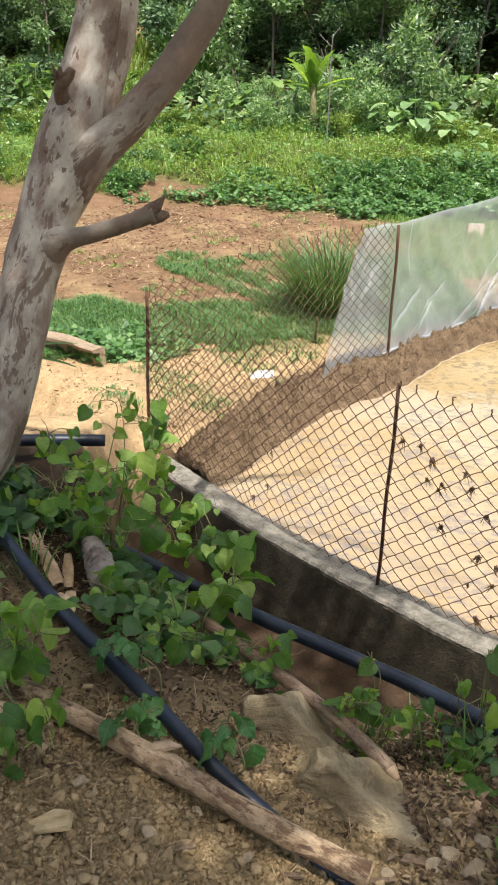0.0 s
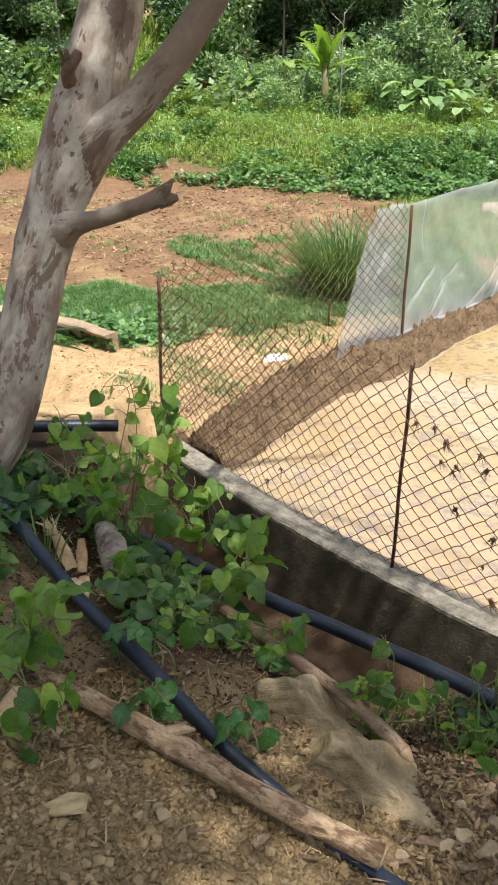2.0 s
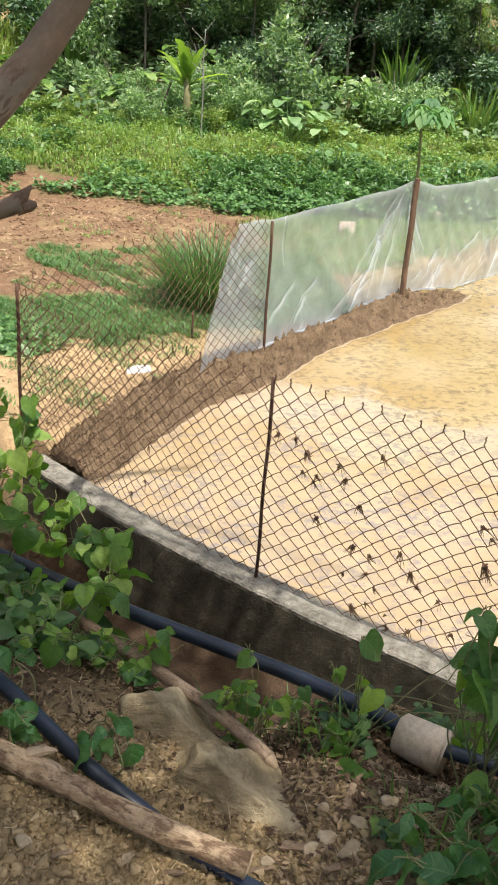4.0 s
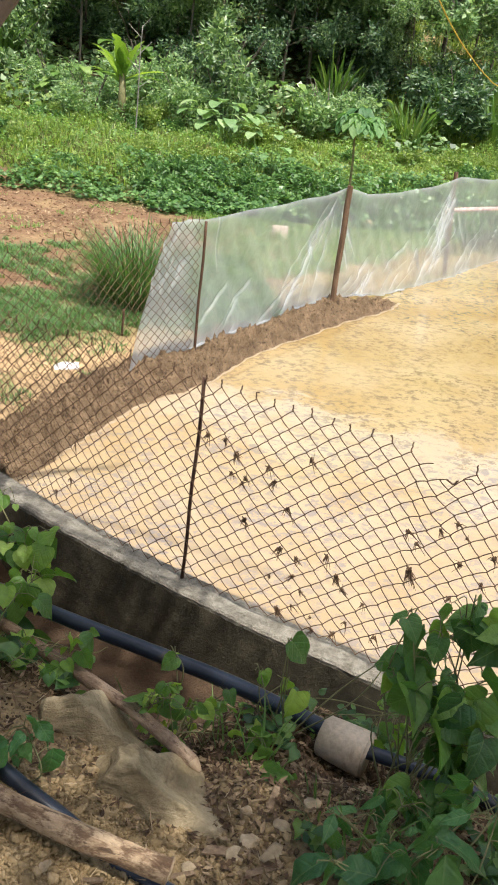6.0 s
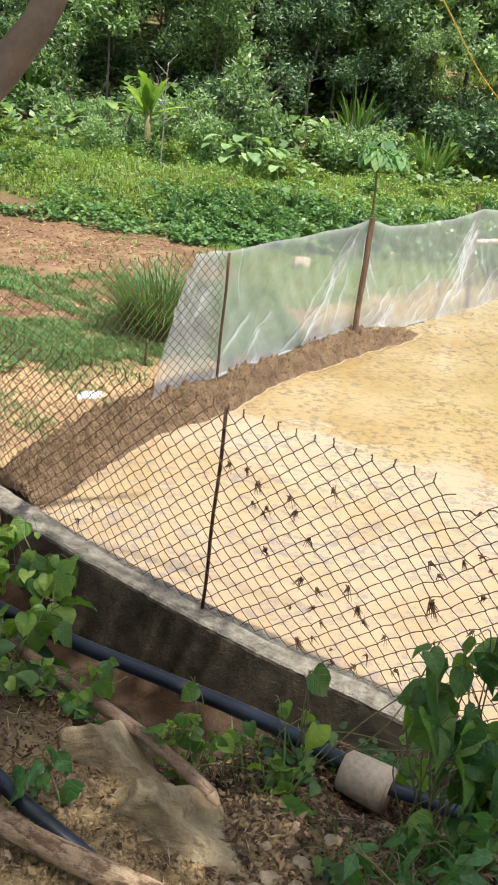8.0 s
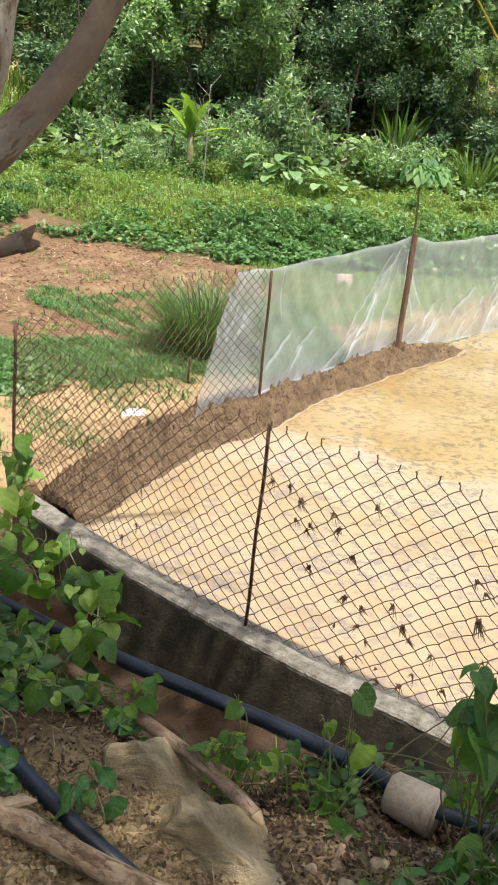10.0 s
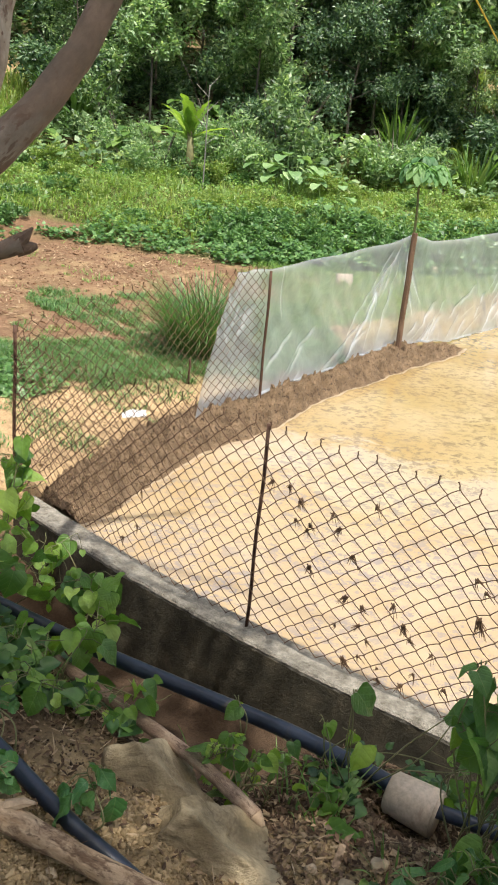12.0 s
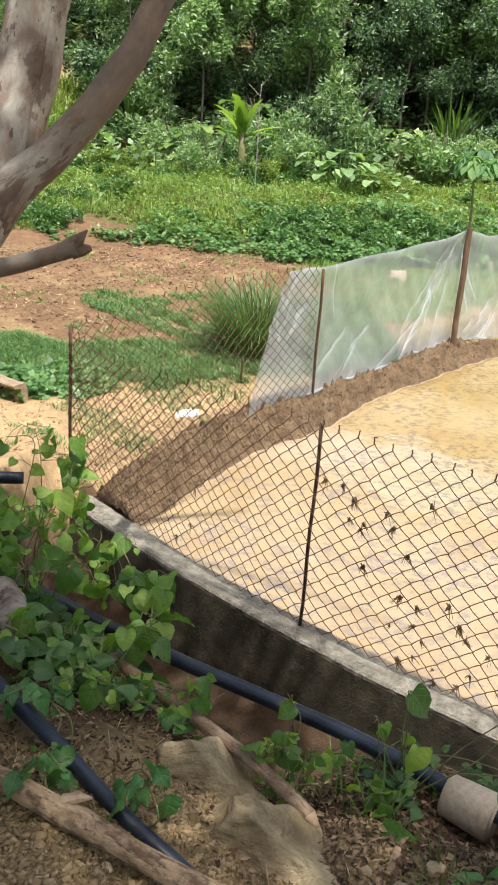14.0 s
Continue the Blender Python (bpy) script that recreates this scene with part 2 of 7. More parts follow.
BARK = gum_bark()
DEADWOOD = rough_mat("weathered_stub_wood", (0.12, 0.08, 0.055), (0.24, 0.17, 0.12), 8.0, 60.0, 0.85, 0.8, 0.008, stretch=(1, 1, 1))
LOG = peeled_mat("peeled_log", (0.37, 0.24, 0.135), (0.62, 0.455, 0.29), (0.19, 0.115, 0.066), (0.09, 0.053, 0.032), (0.48, 0.58))
CUTWOOD = rough_mat("cut_wood_end", (0.32, 0.22, 0.13), (0.5, 0.37, 0.24), 14.0, 60.0, 0.8, 0.4, 0.003)
STICK = peeled_mat("brown_pole_bark", (0.3, 0.205, 0.135), (0.47, 0.35, 0.24), (0.2, 0.13, 0.085), (0.1, 0.062, 0.04), (0.42, 0.6))
SCRAP = rough_mat("bark_scrap", (0.17, 0.11, 0.065), (0.4, 0.29, 0.185), 20.0, 90.0, 0.85, 0.8, 0.006, spot=(0.09, 0.055, 0.035), spot_scale=30.0, spot_cut=(0.55, 0.65), vary=0.5)
PIPE = rough_mat("black_poly_pipe", (0.012, 0.017, 0.028), (0.026, 0.036, 0.058), 4.0, 60.0, 0.36, 0.25, 0.002, spec=0.5, spot=(0.07, 0.062, 0.05), spot_scale=13.0, spot_cut=(0.6, 0.75))
SLEEVE = rough_mat("muddy_plastic_sleeve", (0.46, 0.36, 0.25), (0.62, 0.51, 0.38), 7.0, 60.0, 0.6, 0.3, 0.002, spot=(0.32, 0.23, 0.16), spot_scale=12.0, spot_cut=(0.6, 0.72))


def rock_mat():
    """Broken tan stone: warm, cloudy, with faint bedding lines, pits and a few cracks."""
    m, n, l, b = nodes_of("tan_boulder")
    big = noise_node(n, l, 6.0, 5.0, 0.6)
    bed = noise_node(n, l, 11.0, 6.0, 0.65, stretch=(1.0, 1.0, 4.0), turn=(0.5, 0.4, 0.0), distortion=0.4)
    fine = noise_node(n, l, 120.0, 5.0, 0.7)
    col = mix_node(n, l, ramp_node(n, l, big, [(0.36, (0, 0, 0)), (0.62, (1, 1, 1))]), (0.295, 0.23, 0.136), (0.465, 0.38, 0.248))
    col = mix_node(n, l, 0.6, col, ramp_node(n, l, bed, [(0.36, (0.5, 0.47, 0.42)), (0.48, (1, 1, 1)), (0.7, (1.2, 1.2, 1.15))]), "MULTIPLY")
    col = mix_node(n, l, 0.45, col, ramp_node(n, l, fine, [(0.3, (0.65, 0.65, 0.65)), (0.7, (1.25, 1.25, 1.25))]), "MULTIPLY")
    crack = noise_node(n, l, 5.0, 4.0, 0.55, distortion=0.8)
    cut = ramp_node(n, l, crack, [(0.488, (1, 1, 1)), (0.5, (0.25, 0.22, 0.18)), (0.512, (1, 1, 1))])
    col = mix_node(n, l, 0.18, col, cut, "MULTIPLY")
    stain = noise_node(n, l, 4.2, 6.0, 0.68, distortion=0.5)
    col = mix_node(n, l, 0.75, col, ramp_node(n, l, stain, [(0.4, (0.42, 0.38, 0.3)), (0.5, (0.8, 0.77, 0.7)), (0.58, (1.08, 1.06, 1.0))]), "MULTIPLY")
    l.new(col, b.inputs["Base Color"])
    b.inputs["Roughness"].default_value, b.inputs["Specular IOR Level"].default_value = 0.85, 0.25
    bump_node(n, l, mix_node(n, l, 0.3, bed, fine), 0.9, 0.02, b)
    return m


ROCK = rock_mat()
SILT = rough_mat("pale_silt", (0.3, 0.22, 0.13), (0.42, 0.33, 0.215), 9.0, 60.0, 0.5, 0.5, 0.004, spot=(0.2, 0.14, 0.08), spot_scale=18.0, spot_cut=(0.54, 0.64))
PALESTONE = rough_mat("pale_stone", (0.34, 0.255, 0.155), (0.54, 0.425, 0.28), 8.0, 60.0, 0.9, 0.6, 0.006)
CLOD = rough_mat("soil_clods", (0.2, 0.135, 0.08), (0.34, 0.24, 0.15), 6.0, 70.0, 0.95, 0.6, 0.006)
KERB = rough_mat("old_slab", (0.24, 0.18, 0.12), (0.44, 0.34, 0.23), 3.0, 30.0, 0.9, 0.6, 0.01)
FLAKE = rough_mat("yellow_flake", (0.4, 0.29, 0.14), (0.56, 0.43, 0.24), 14.0, 70.0, 0.85, 0.7, 0.004, stretch=(0.5, 2.0, 1.0))
PAPER = rough_mat("white_paper_scrap", (0.75, 0.75, 0.74), (0.85, 0.85, 0.84), 10.0, 40.0, 0.7, 0.2, 0.001)
ROPE = rough_mat("yellow_rope", (0.42, 0.3, 0.03), (0.58, 0.43, 0.06), 10.0, 90.0, 0.7, 0.3, 0.002)
FIBRE = rough_mat("dry_fibre", (0.36, 0.24, 0.13), (0.58, 0.43, 0.27), 10.0, 60.0, 0.85, 0.4, 0.002)

ROOTS = rough_mat("dried_weed", (0.085, 0.048, 0.026), (0.17, 0.1, 0.056), 10.0, 60.0, 0.9, 0.3, 0.002)
STEM = rough_mat("green_stem", (0.12, 0.13, 0.05), (0.24, 0.22, 0.1), 10.0, 60.0, 0.6, 0.2, 0.001)
TWIG = rough_mat("brown_twig", (0.09, 0.075, 0.058), (0.2, 0.17, 0.13), 10.0, 60.0, 0.85, 0.3, 0.002)


# ---- mesh helpers ----
class Build:
    """Collects vertices and faces of one mesh."""

    def __init__(self):
        self.v, self.f, self.count = [], [], 0

    def add(self, verts, faces):
        k = self.count
        self.v.extend([tuple(p) for p in verts])
        self.f.extend([tuple(i + k for i in q) for q in faces])
        self.count += len(verts)
        return self

    def tube(self, pts, radii, sides=8, caps=True, rough=0.0, rng=None):
        pts = [Vector(p) for p in pts]
        if not hasattr(radii, "__len__"):
            radii = [radii] * len(pts)
        verts, faces = [], []
        side = None
        for i, p in enumerate(pts):
            d = (pts[min(i + 1, len(pts) - 1)] - pts[max(i - 1, 0)]).normalized()
            if side is None:
                side = d.orthogonal().normalized()
            side = (side - d * side.dot(d)).normalized()
            other = d.cross(side)
            for k in range(sides):
                a = 2 * math.pi * k / sides
                r = radii[i] * (1 + (rng.uniform(-rough, rough) if rng else 0))
                verts.append(p + side * (math.cos(a) * r) + other * (math.sin(a) * r))
        for i in range(len(pts) - 1):
            for k in range(sides):
                j = (k + 1) % sides
                faces.append((i * sides + k, i * sides + j, (i + 1) * sides + j, (i + 1) * sides + k))
        if caps:
            faces.append(tuple(range(sides))[::-1])
            faces.append(tuple((len(pts) - 1) * sides + k for k in range(sides)))
        return self.add(verts, faces)

    def mesh(self, name, material, smooth=True):
        me = bpy.data.meshes.new(name)
        me.from_pydata(self.v, [], self.f)
        me.materials.append(material)
        if smooth:
            me.polygons.foreach_set("use_smooth", [True] * len(me.polygons))
        me.update()
        return me


def faces_mesh(name, verts, loops, material, smooth=False):
    """A mesh of many alike faces: verts (n, k, 3) with the faces given once for a piece of k vertices."""
    verts = np.asarray(verts, dtype=np.float32)
    n, k = verts.shape[:2]
    me = bpy.data.meshes.new(name)
    me.vertices.add(n * k)
    me.vertices.foreach_set("co", verts.ravel())
    lens = np.array([len(q) for q in loops], dtype=np.int32)
    flat = np.array([i for q in loops for i in q], dtype=np.int32)
    allv = (flat[None, :] + (np.arange(n, dtype=np.int32) * k)[:, None]).ravel()
    alln = np.tile(lens, n)
    me.loops.add(len(allv))
    me.loops.foreach_set("vertex_index", allv)
    me.polygons.add(len(alln))
    me.polygons.foreach_set("loop_start", np.concatenate([[0], np.cumsum(alln)[:-1]]).astype(np.int32))
    me.polygons.foreach_set("loop_total", alln)
    if smooth:
        me.polygons.foreach_set("use_smooth", np.ones(len(alln), dtype=bool))
    me.materials.append(material)
    me.update(calc_edges=True)
    me.validate()
    return me


def part(name, mesh, parent, label=""):
    ob = new(name, mesh)
    ob.parent = parent
    return tagged(ob, label)


def smooth_path(pts, steps=6):
    """Catmull-Rom through the points."""
    p = [Vector(q) for q in pts]
    p = [p[0] * 2 - p[1]] + p + [p[-1] * 2 - p[-2]]
    out = []
    for i in range(1, len(p) - 2):
        for k in range(steps):
            t = k / steps
            a, b, c, d = p[i - 1], p[i], p[i + 1], p[i + 2]
            out.append(0.5 * (2 * b + (c - a) * t + (2 * a - 5 * b + 4 * c - d) * t * t + (3 * b - a - 3 * c + d) * t ** 3))
    return out + [p[-2]]


def spread(values, n):
    """Radii interpolated to n values."""
    return list(np.interp(np.linspace(0, 1, n), np.linspace(0, 1, len(values)), values))


def step(a, b, x):
    t = np.clip((x - a) / (b - a), 0, 1)
    return t * t * (3 - 2 * t)


def wobble(x, y, scale, seed=0.0):
    """Cheap smooth noise on arrays, about -1 to 1."""
    s = scale
    return (np.sin(x * s * 1.7 + seed) * np.cos(y * s * 1.3 + seed * 2.1) + np.sin(x * s * 3.1 + y * s * 2.3 + seed * 1.3) * 0.6
            + np.sin(x * s * 5.3 - y * s * 6.1 + seed * 0.7) * 0.4 + np.cos(x * s * 9.7 + y * s * 8.3 + seed) * 0.3) / 2.0


# ---- ground ----
WALL_A, WALL_N = np.array([-0.67, 5.25]), np.array([-0.737, -0.676])
CREST = [(-0.45, 5.3), (-0.2, 5.65), (0.06, 6.07), (0.52, 6.76), (1.31, 7.56), (2.14, 8.63), (3.2, 9.7), (4.2, 10.45)]
WATER_Z, WALL_TOP = -1.02, -0.92
POND = [(-0.5, 5.2), (2.4, 1.85), (4.6, -0.6), (9.5, 1.0), (13.0, 8.0), (12.0, 16.5), (8.1, 15.4), (6.1, 13.6), (4.3, 11.45)] + CREST[::-1][1:]


def in_polygon(x, y, poly):
    inside = np.zeros(x.shape, dtype=bool)
    for (x0, y0), (x1, y1) in zip(poly, poly[1:] + poly[:1]):
        cut = (y0 > y) != (y1 > y)
        inside ^= cut & (x < (x1 - x0) * (y - y0) / ((y1 - y0) or 1e-9) + x0)
    return inside


def height(x, y):
    x, y = np.asarray(x, float), np.asarray(y, float)
    s = (x - WALL_A[0]) * WALL_N[0] + (y - WALL_A[1]) * WALL_N[1]
    near = np.interp(s + 0.5 * step(0.3, 0.9, x) * step(3.2, 2.3, y), [0.0, 0.5, 0.95, 1.25, 1.45, 1.7, 2.05, 2.6, 4.0, 8.0], [-1.5, -1.42, -1.05, -0.6, -0.34, -0.18, -0.075, -0.01, 0.01, 0.3])
    near = near + 0.16 * step(-0.3, -1.3, x) * step(0.9, 1.8, s) + 0.1 * step(0.3, -0.25, x) * step(1.3, 1.75, s) + 0.012 * wobble(x, y, 5.0) + 0.006 * wobble(x, y, 19.0, 3.0)
    # the hollow in which the pipe's sleeve hangs
    near = near - 0.14 * np.exp(-(((x - 0.91) / 0.19) ** 2 + ((y - 1.79) / 0.15) ** 2))
    far = np.interp(y, [4, 6, 8, 9, 15, 15.6, 17.3, 19, 21, 23, 27, 35, 50, 80, 140], [-1.05, -0.93, -0.86, -0.82, -0.72, -0.68, -0.25, 0.0, 0.22, 0.7, 2.0, 5.2, 11.5, 20.0, 26.0])
    far = far + 0.02 * wobble(x, y, 2.0, 1.0) + 0.2 * step(16, 24, y) * wobble(x, y, 0.35, 2.0) + 0.14 * step(15, 16.5, y) * wobble(x, y, 1.2, 5.0)
    # behind the pond's wall, left of its end, the two levels meet
    left = step(0.25, -0.35, s)
    z = near * (1 - left) + far * left
    hollow = np.exp(-(((x + 1.0) / 0.9) ** 2 + ((y - 4.2) / 0.55) ** 2))
    z = z - 0.35 * hollow * step(-1.0, -0.7, x)
    z = z + np.maximum(-0.56 - z, 0) * step(-0.8, -1.05, x) * step(3.2, 3.9, y) * step(7.2, 5.0, y)
    z = np.where(in_polygon(x, y, POND), -1.5, z)
    return z


def ground_axis(stops):
    out = [stops[0][0]]
    for (a, st), (b, _) in zip(stops, stops[1:]):
        n = max(1, int(round((b - a) / st)))
        out += [a + (b - a) * (i + 1) / n for i in range(n)]
    return np.array(out)


def make_ground():
    xs = ground_axis([(-180, 15), (-60, 3), (-20, 0.6), (-6, 0.2), (-2, 0.04), (2, 0.1), (6, 0.3), (20, 1.0), (60, 15), (180, 1)])
    ys = ground_axis([(-40, 6), (-4, 0.8), (0.8, 0.025), (3.0, 0.06), (6, 0.12), (10, 0.25), (24, 0.6), (50, 3), (80, 10), (260, 1)])
    X, Y = np.meshgrid(xs, ys)
    Z = height(X, Y)
    nx, ny = len(xs), len(ys)
    me = bpy.data.meshes.new("ground")
    v = np.stack([X, Y, Z], -1).reshape(-1, 3)
    i = np.arange(nx * ny).reshape(ny, nx)
    q = np.stack([i[:-1, :-1], i[:-1, 1:], i[1:, 1:], i[1:, :-1]], -1).reshape(-1, 4)
    me.from_pydata(v.tolist(), [], q.tolist())
    me.polygons.foreach_set("use_smooth", np.ones(len(q), dtype=bool))
    # which soil lies where; under the drain pipe shade is painted into the colour
    x, y = v[:, 0], v[:, 1]
    s = (x - WALL_A[0]) * WALL_N[0] + (y - WALL_A[1]) * WALL_N[1]
    edge = 0.5 * wobble(x, y, 1.1, 4.0)
    brown, red = np.array([0.32, 0.232, 0.122]), np.array([0.19, 0.116, 0.067])
    yellow, mossy, dark = np.array([0.42, 0.295, 0.16]), np.array([0.13, 0.13, 0.05]), np.array([0.1, 0.065, 0.04])
    col = np.tile(brown, (len(x), 1))

    def lay(mask, c):
        nonlocal col
        col = col * (1 - mask[:, None]) + c * mask[:, None]

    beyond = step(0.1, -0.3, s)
    # darker down the slope to the wall and under the vines
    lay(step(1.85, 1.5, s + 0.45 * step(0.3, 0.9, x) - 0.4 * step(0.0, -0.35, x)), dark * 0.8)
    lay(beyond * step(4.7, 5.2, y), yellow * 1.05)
    # the shade below the drain pipe, painted as a near-black ground colour
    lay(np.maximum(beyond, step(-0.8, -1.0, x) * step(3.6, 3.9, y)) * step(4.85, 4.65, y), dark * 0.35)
    lay(step(-0.8, -1.0, x) * step(4.7, 4.9, y) * step(7.4, 7.0, y), yellow * 1.05)
    lay(step(7.4, 8.0, y + edge), yellow * 0.45 + mossy * 0.55)
    lay(step(8.9, 9.3, y + edge * 0.6) * step(3.0, 1.6, x - 0.1 * (y - 9)), red)
    lay(step(0.15, 0.5, wobble(x, y, 1.9, 11.0)) * step(9, 9.5, y) * step(15.5, 15, y) * 0.55, brown * 1.1)
    lay(step(0.3, 0.6, wobble(x, y, 0.8, 15.0)) * step(9, 9.5, y) * step(15.5, 15, y) * 0.35, yellow * 0.65)
    lay(step(15.3, 15.9, y + edge * 0.5 + 0.35 * np.clip(x, -3, 3)), mossy)
    lay(step(16.4, 16.7, y) * step(17.6, 17.2, y) * step(0.75, 0.9, wobble(x, y, 0.9, 9.0) + 0.15), red)
    lay(step(1.2, 0.7, ((x + 1.7) / 0.9) ** 2 + ((y - 16.4) / 0.35) ** 2), red * 0.9)
    lay(step(20, 22, y), dark * 0.35 + mossy * 0.55)
    lay(step(0.55, 0.75, wobble(x, y, 0.22, 7.0)) * step(24, 27, y), yellow * 0.5 + mossy * 0.2)
    lay(step(1.1, 0.6, np.abs(x + 3.65 + 0.2 * edge)) * step(20.5, 21.5, y) * step(30, 28.5, y) * 0.8, yellow * 0.9)
    lay(step(8.5, 10, x) * step(16.5, 15.5, x) * step(25.5, 26.8, y) * step(32, 31, y) * 0.8, yellow * 0.75 + mossy * 0.2)
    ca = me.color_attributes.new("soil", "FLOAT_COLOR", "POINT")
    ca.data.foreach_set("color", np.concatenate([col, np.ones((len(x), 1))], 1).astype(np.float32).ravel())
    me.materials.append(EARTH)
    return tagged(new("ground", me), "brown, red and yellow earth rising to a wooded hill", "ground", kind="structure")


ground = make_ground()


def ground_z(x, y):
    return float(height(np.array([x]), np.array([y]))[0])


def make_water():
    rim = [(-0.6, 5.35), (-0.3, 4.86), (0.06, 4.47), (0.38, 4.12), (0.74, 3.83), (1.07, 3.53), (1.3, 3.28), (1.5, 3.06), (2.46, 1.98), (4.66, -0.62), (10, 0.8), (13.6, 8), (12.4, 17), (7.9, 15.8), (5.85, 13.85), (4.05, 11.7), (3.1, 10.2), (2.1, 8.9), (1.1, 7.7), (0.3, 6.75), (-0.2, 6.0)]
    bm = bmesh.new()
    bm.faces.new([bm.verts.new((x, y, WATER_Z)) for x, y in rim[::-1]])
    bm.normal_update()
    bmesh.ops.triangulate(bm, faces=bm.faces[:], ngon_method="EAR_CLIP")
    me = bpy.data.meshes.new("water")
    bm.to_mesh(me)
    bm.free()
    me.materials.append(WATER)
    return tagged(new("water", me), "opaque yellow muddy pond water with drifting scum", "pond water", kind="structure")


make_water()


def make_bank():
    """The dug ridge of wet mud between pond and field."""
    path = smooth_path([(x, y, 0) for x, y in CREST] + [(4.7, 10.95, 0)], 100)
    across = np.linspace(-1, 1, 81)
    rng = random.Random(5)
    verts, rim = [], []
    n = len(path)
    for i, p in enumerate(path):
        d = (path[min(i + 1, n - 1)] - path[max(i - 1, 0)]).normalized()
        side = Vector((d.y, -d.x, 0))
        u = i / (n - 1)
        wide = 0.42 * (1 + 0.3 * noise.noise(Vector((i * 0.01, 0, 3))) + 0.12 * noise.noise(Vector((i * 0.05, 5, 3))))
        wide *= min(1, (1 - u) * 3.4 + 0.2)
        taper = min(1, (1 - u) * 4 + 0.03) * min(1, u * 9 + 0.5)
        top = 0.27 * taper * (1 + 0.3 * noise.noise(Vector((i * 0.015, 9, 1))))
        if 0.12 < u < 0.97:
            reach = 0.012 + 0.035 * abs(noise.noise(Vector((i * 0.04, 2, 6)))) + 0.008 * noise.noise(Vector((i * 0.3, 2, 6)))
            rim.append([(q.x, q.y, WATER_Z + 0.004) for q in (p + side * wide * 0.5, p + side * (wide * 0.68 + max(reach, 0.004)))])
        for a in across:
            w = a * wide * (0.72 if a > 0 else 0.92 - 0.4 * max(0.0, 1 - u * 2.6))
            q = p + side * w
            rake = Vector((i * 0.16 + 1.5 * noise.noise(Vector((q.x * 4, q.y * 4, 2))), a * 2.2, 0))
            zb = top * max(0.0, 1 - abs(a) ** 2.2) * 22
            lump = noise.fractal(Vector((q.x * 9, q.y * 9, zb * 0.4)), 0.6, 2.1, 5) * 0.05 + (0.5 - abs(noise.noise(rake))) * 0.02 + (0.5 - abs(noise.noise(Vector((q.x * 6, q.y * 6, 8 + zb * 0.4))))) * 0.12 + abs(noise.noise(Vector((q.x * 11, q.y * 11, 4 + zb)))) * 0.12 + abs(noise.noise(Vector((q.x * 26, q.y * 26, 4 + zb * 2.2)))) * 0.055 + abs(noise.noise(Vector((q.x * 60, q.y * 60, 9)))) * 0.02 - 0.095
            z = -1.06 + top * max(0.0, 1 - abs(a) ** 2.2) + lump * (1 - abs(a) ** 3) * taper
            verts.append((q.x, q.y, z))
    k = len(across)
    faces = [(i * k + j, i * k + j + 1, (i + 1) * k + j + 1, (i + 1) * k + j) for i in range(n - 1) for j in range(k - 1)]
    m = len(rim)
    strip = Build().add([q for pair in rim for q in pair], [(2 * i, 2 * i + 1, 2 * i + 3, 2 * i + 2) for i in range(m - 1)])
    tagged(new("water_edge", strip.mesh("water_edge", SILT)), "pale silty rim where the pond laps the mud bank", "water edge", kind="structure")
    b = Build().add(verts, faces)
    return tagged(new("mud_bank", b.mesh("mud_bank", MUD, True)), "low ridge of freshly dug brown mud edging the pond", "mud bank", kind="structure")


make_bank()

# ---- pond wall ----
WALL_LINE = [(-0.7, 5.287), (-0.35, 4.839), (0, 4.419), (0.35, 4.027), (0.7, 3.664), (1.05, 3.328), (1.42, 3.003), (2.4, 2.1), (4.6, -0.3)]


def make_wall():
    path = smooth_path([(x, y, 0) for x, y in WALL_LINE], 26)
    n = len(path)
    wall = tagged(new("wall_pond"), "low mossy concrete retaining wall of a pond, its face darkened for shade", "pond wall", kind="structure")

    def sweep(profile, name, material, label, seed, rough):
        verts = []
        for i, p in enumerate(path):
            d = (path[min(i + 1, n - 1)] - path[max(i - 1, 0)]).normalized()
            inward = Vector((-d.y, d.x, 0))
            if inward.y < 0:
                inward = -inward
            for a, z in profile:
                q = p + inward * a
                k = noise.noise(Vector((q.x * 9, q.y * 9, z * 9 + seed))) * 0.003 + noise.noise(Vector((q.x * 30, q.y * 30, z * 30 + seed))) * rough
                verts.append((q.x + inward.x * k, q.y + inward.y * k, z + k * 0.8))
        m = len(profile)
        faces = [(i * m + j, i * m + (j + 1) % m, (i + 1) * m + (j + 1) % m, (i + 1) * m + j) for i in range(n - 1) for j in range(m)]
        faces += [tuple(range(m))[::-1], tuple((n - 1) * m + j for j in range(m))]
        part(name, Build().add(verts, faces).mesh(name, material, False), wall, label)

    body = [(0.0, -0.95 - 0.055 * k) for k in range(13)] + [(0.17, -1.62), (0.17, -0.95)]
    sweep(body[::-1], "body", CONCRETE, "mossy stained face, coloured darker for its shade", 1.0, 0.0045)
    top = WALL_TOP
    sweep([(0.002, top - 0.032), (0.0, top - 0.012), (0.012, top), (0.04, top + 0.003), (0.065, top - 0.003), (0.09, top - 0.002), (0.115, top + 0.002), (0.14, top - 0.002), (0.165, top), (0.173, top - 0.015), (0.173, top - 0.032), (0.08, top - 0.032)], "coping", COPING, "grey worn cement top edge", 1.0, 0.0045)


make_wall()

# ---- fences ----
P0, P1, P2 = (-0.75, 5.71), (0.708, 3.81), (1.268, 7.427)


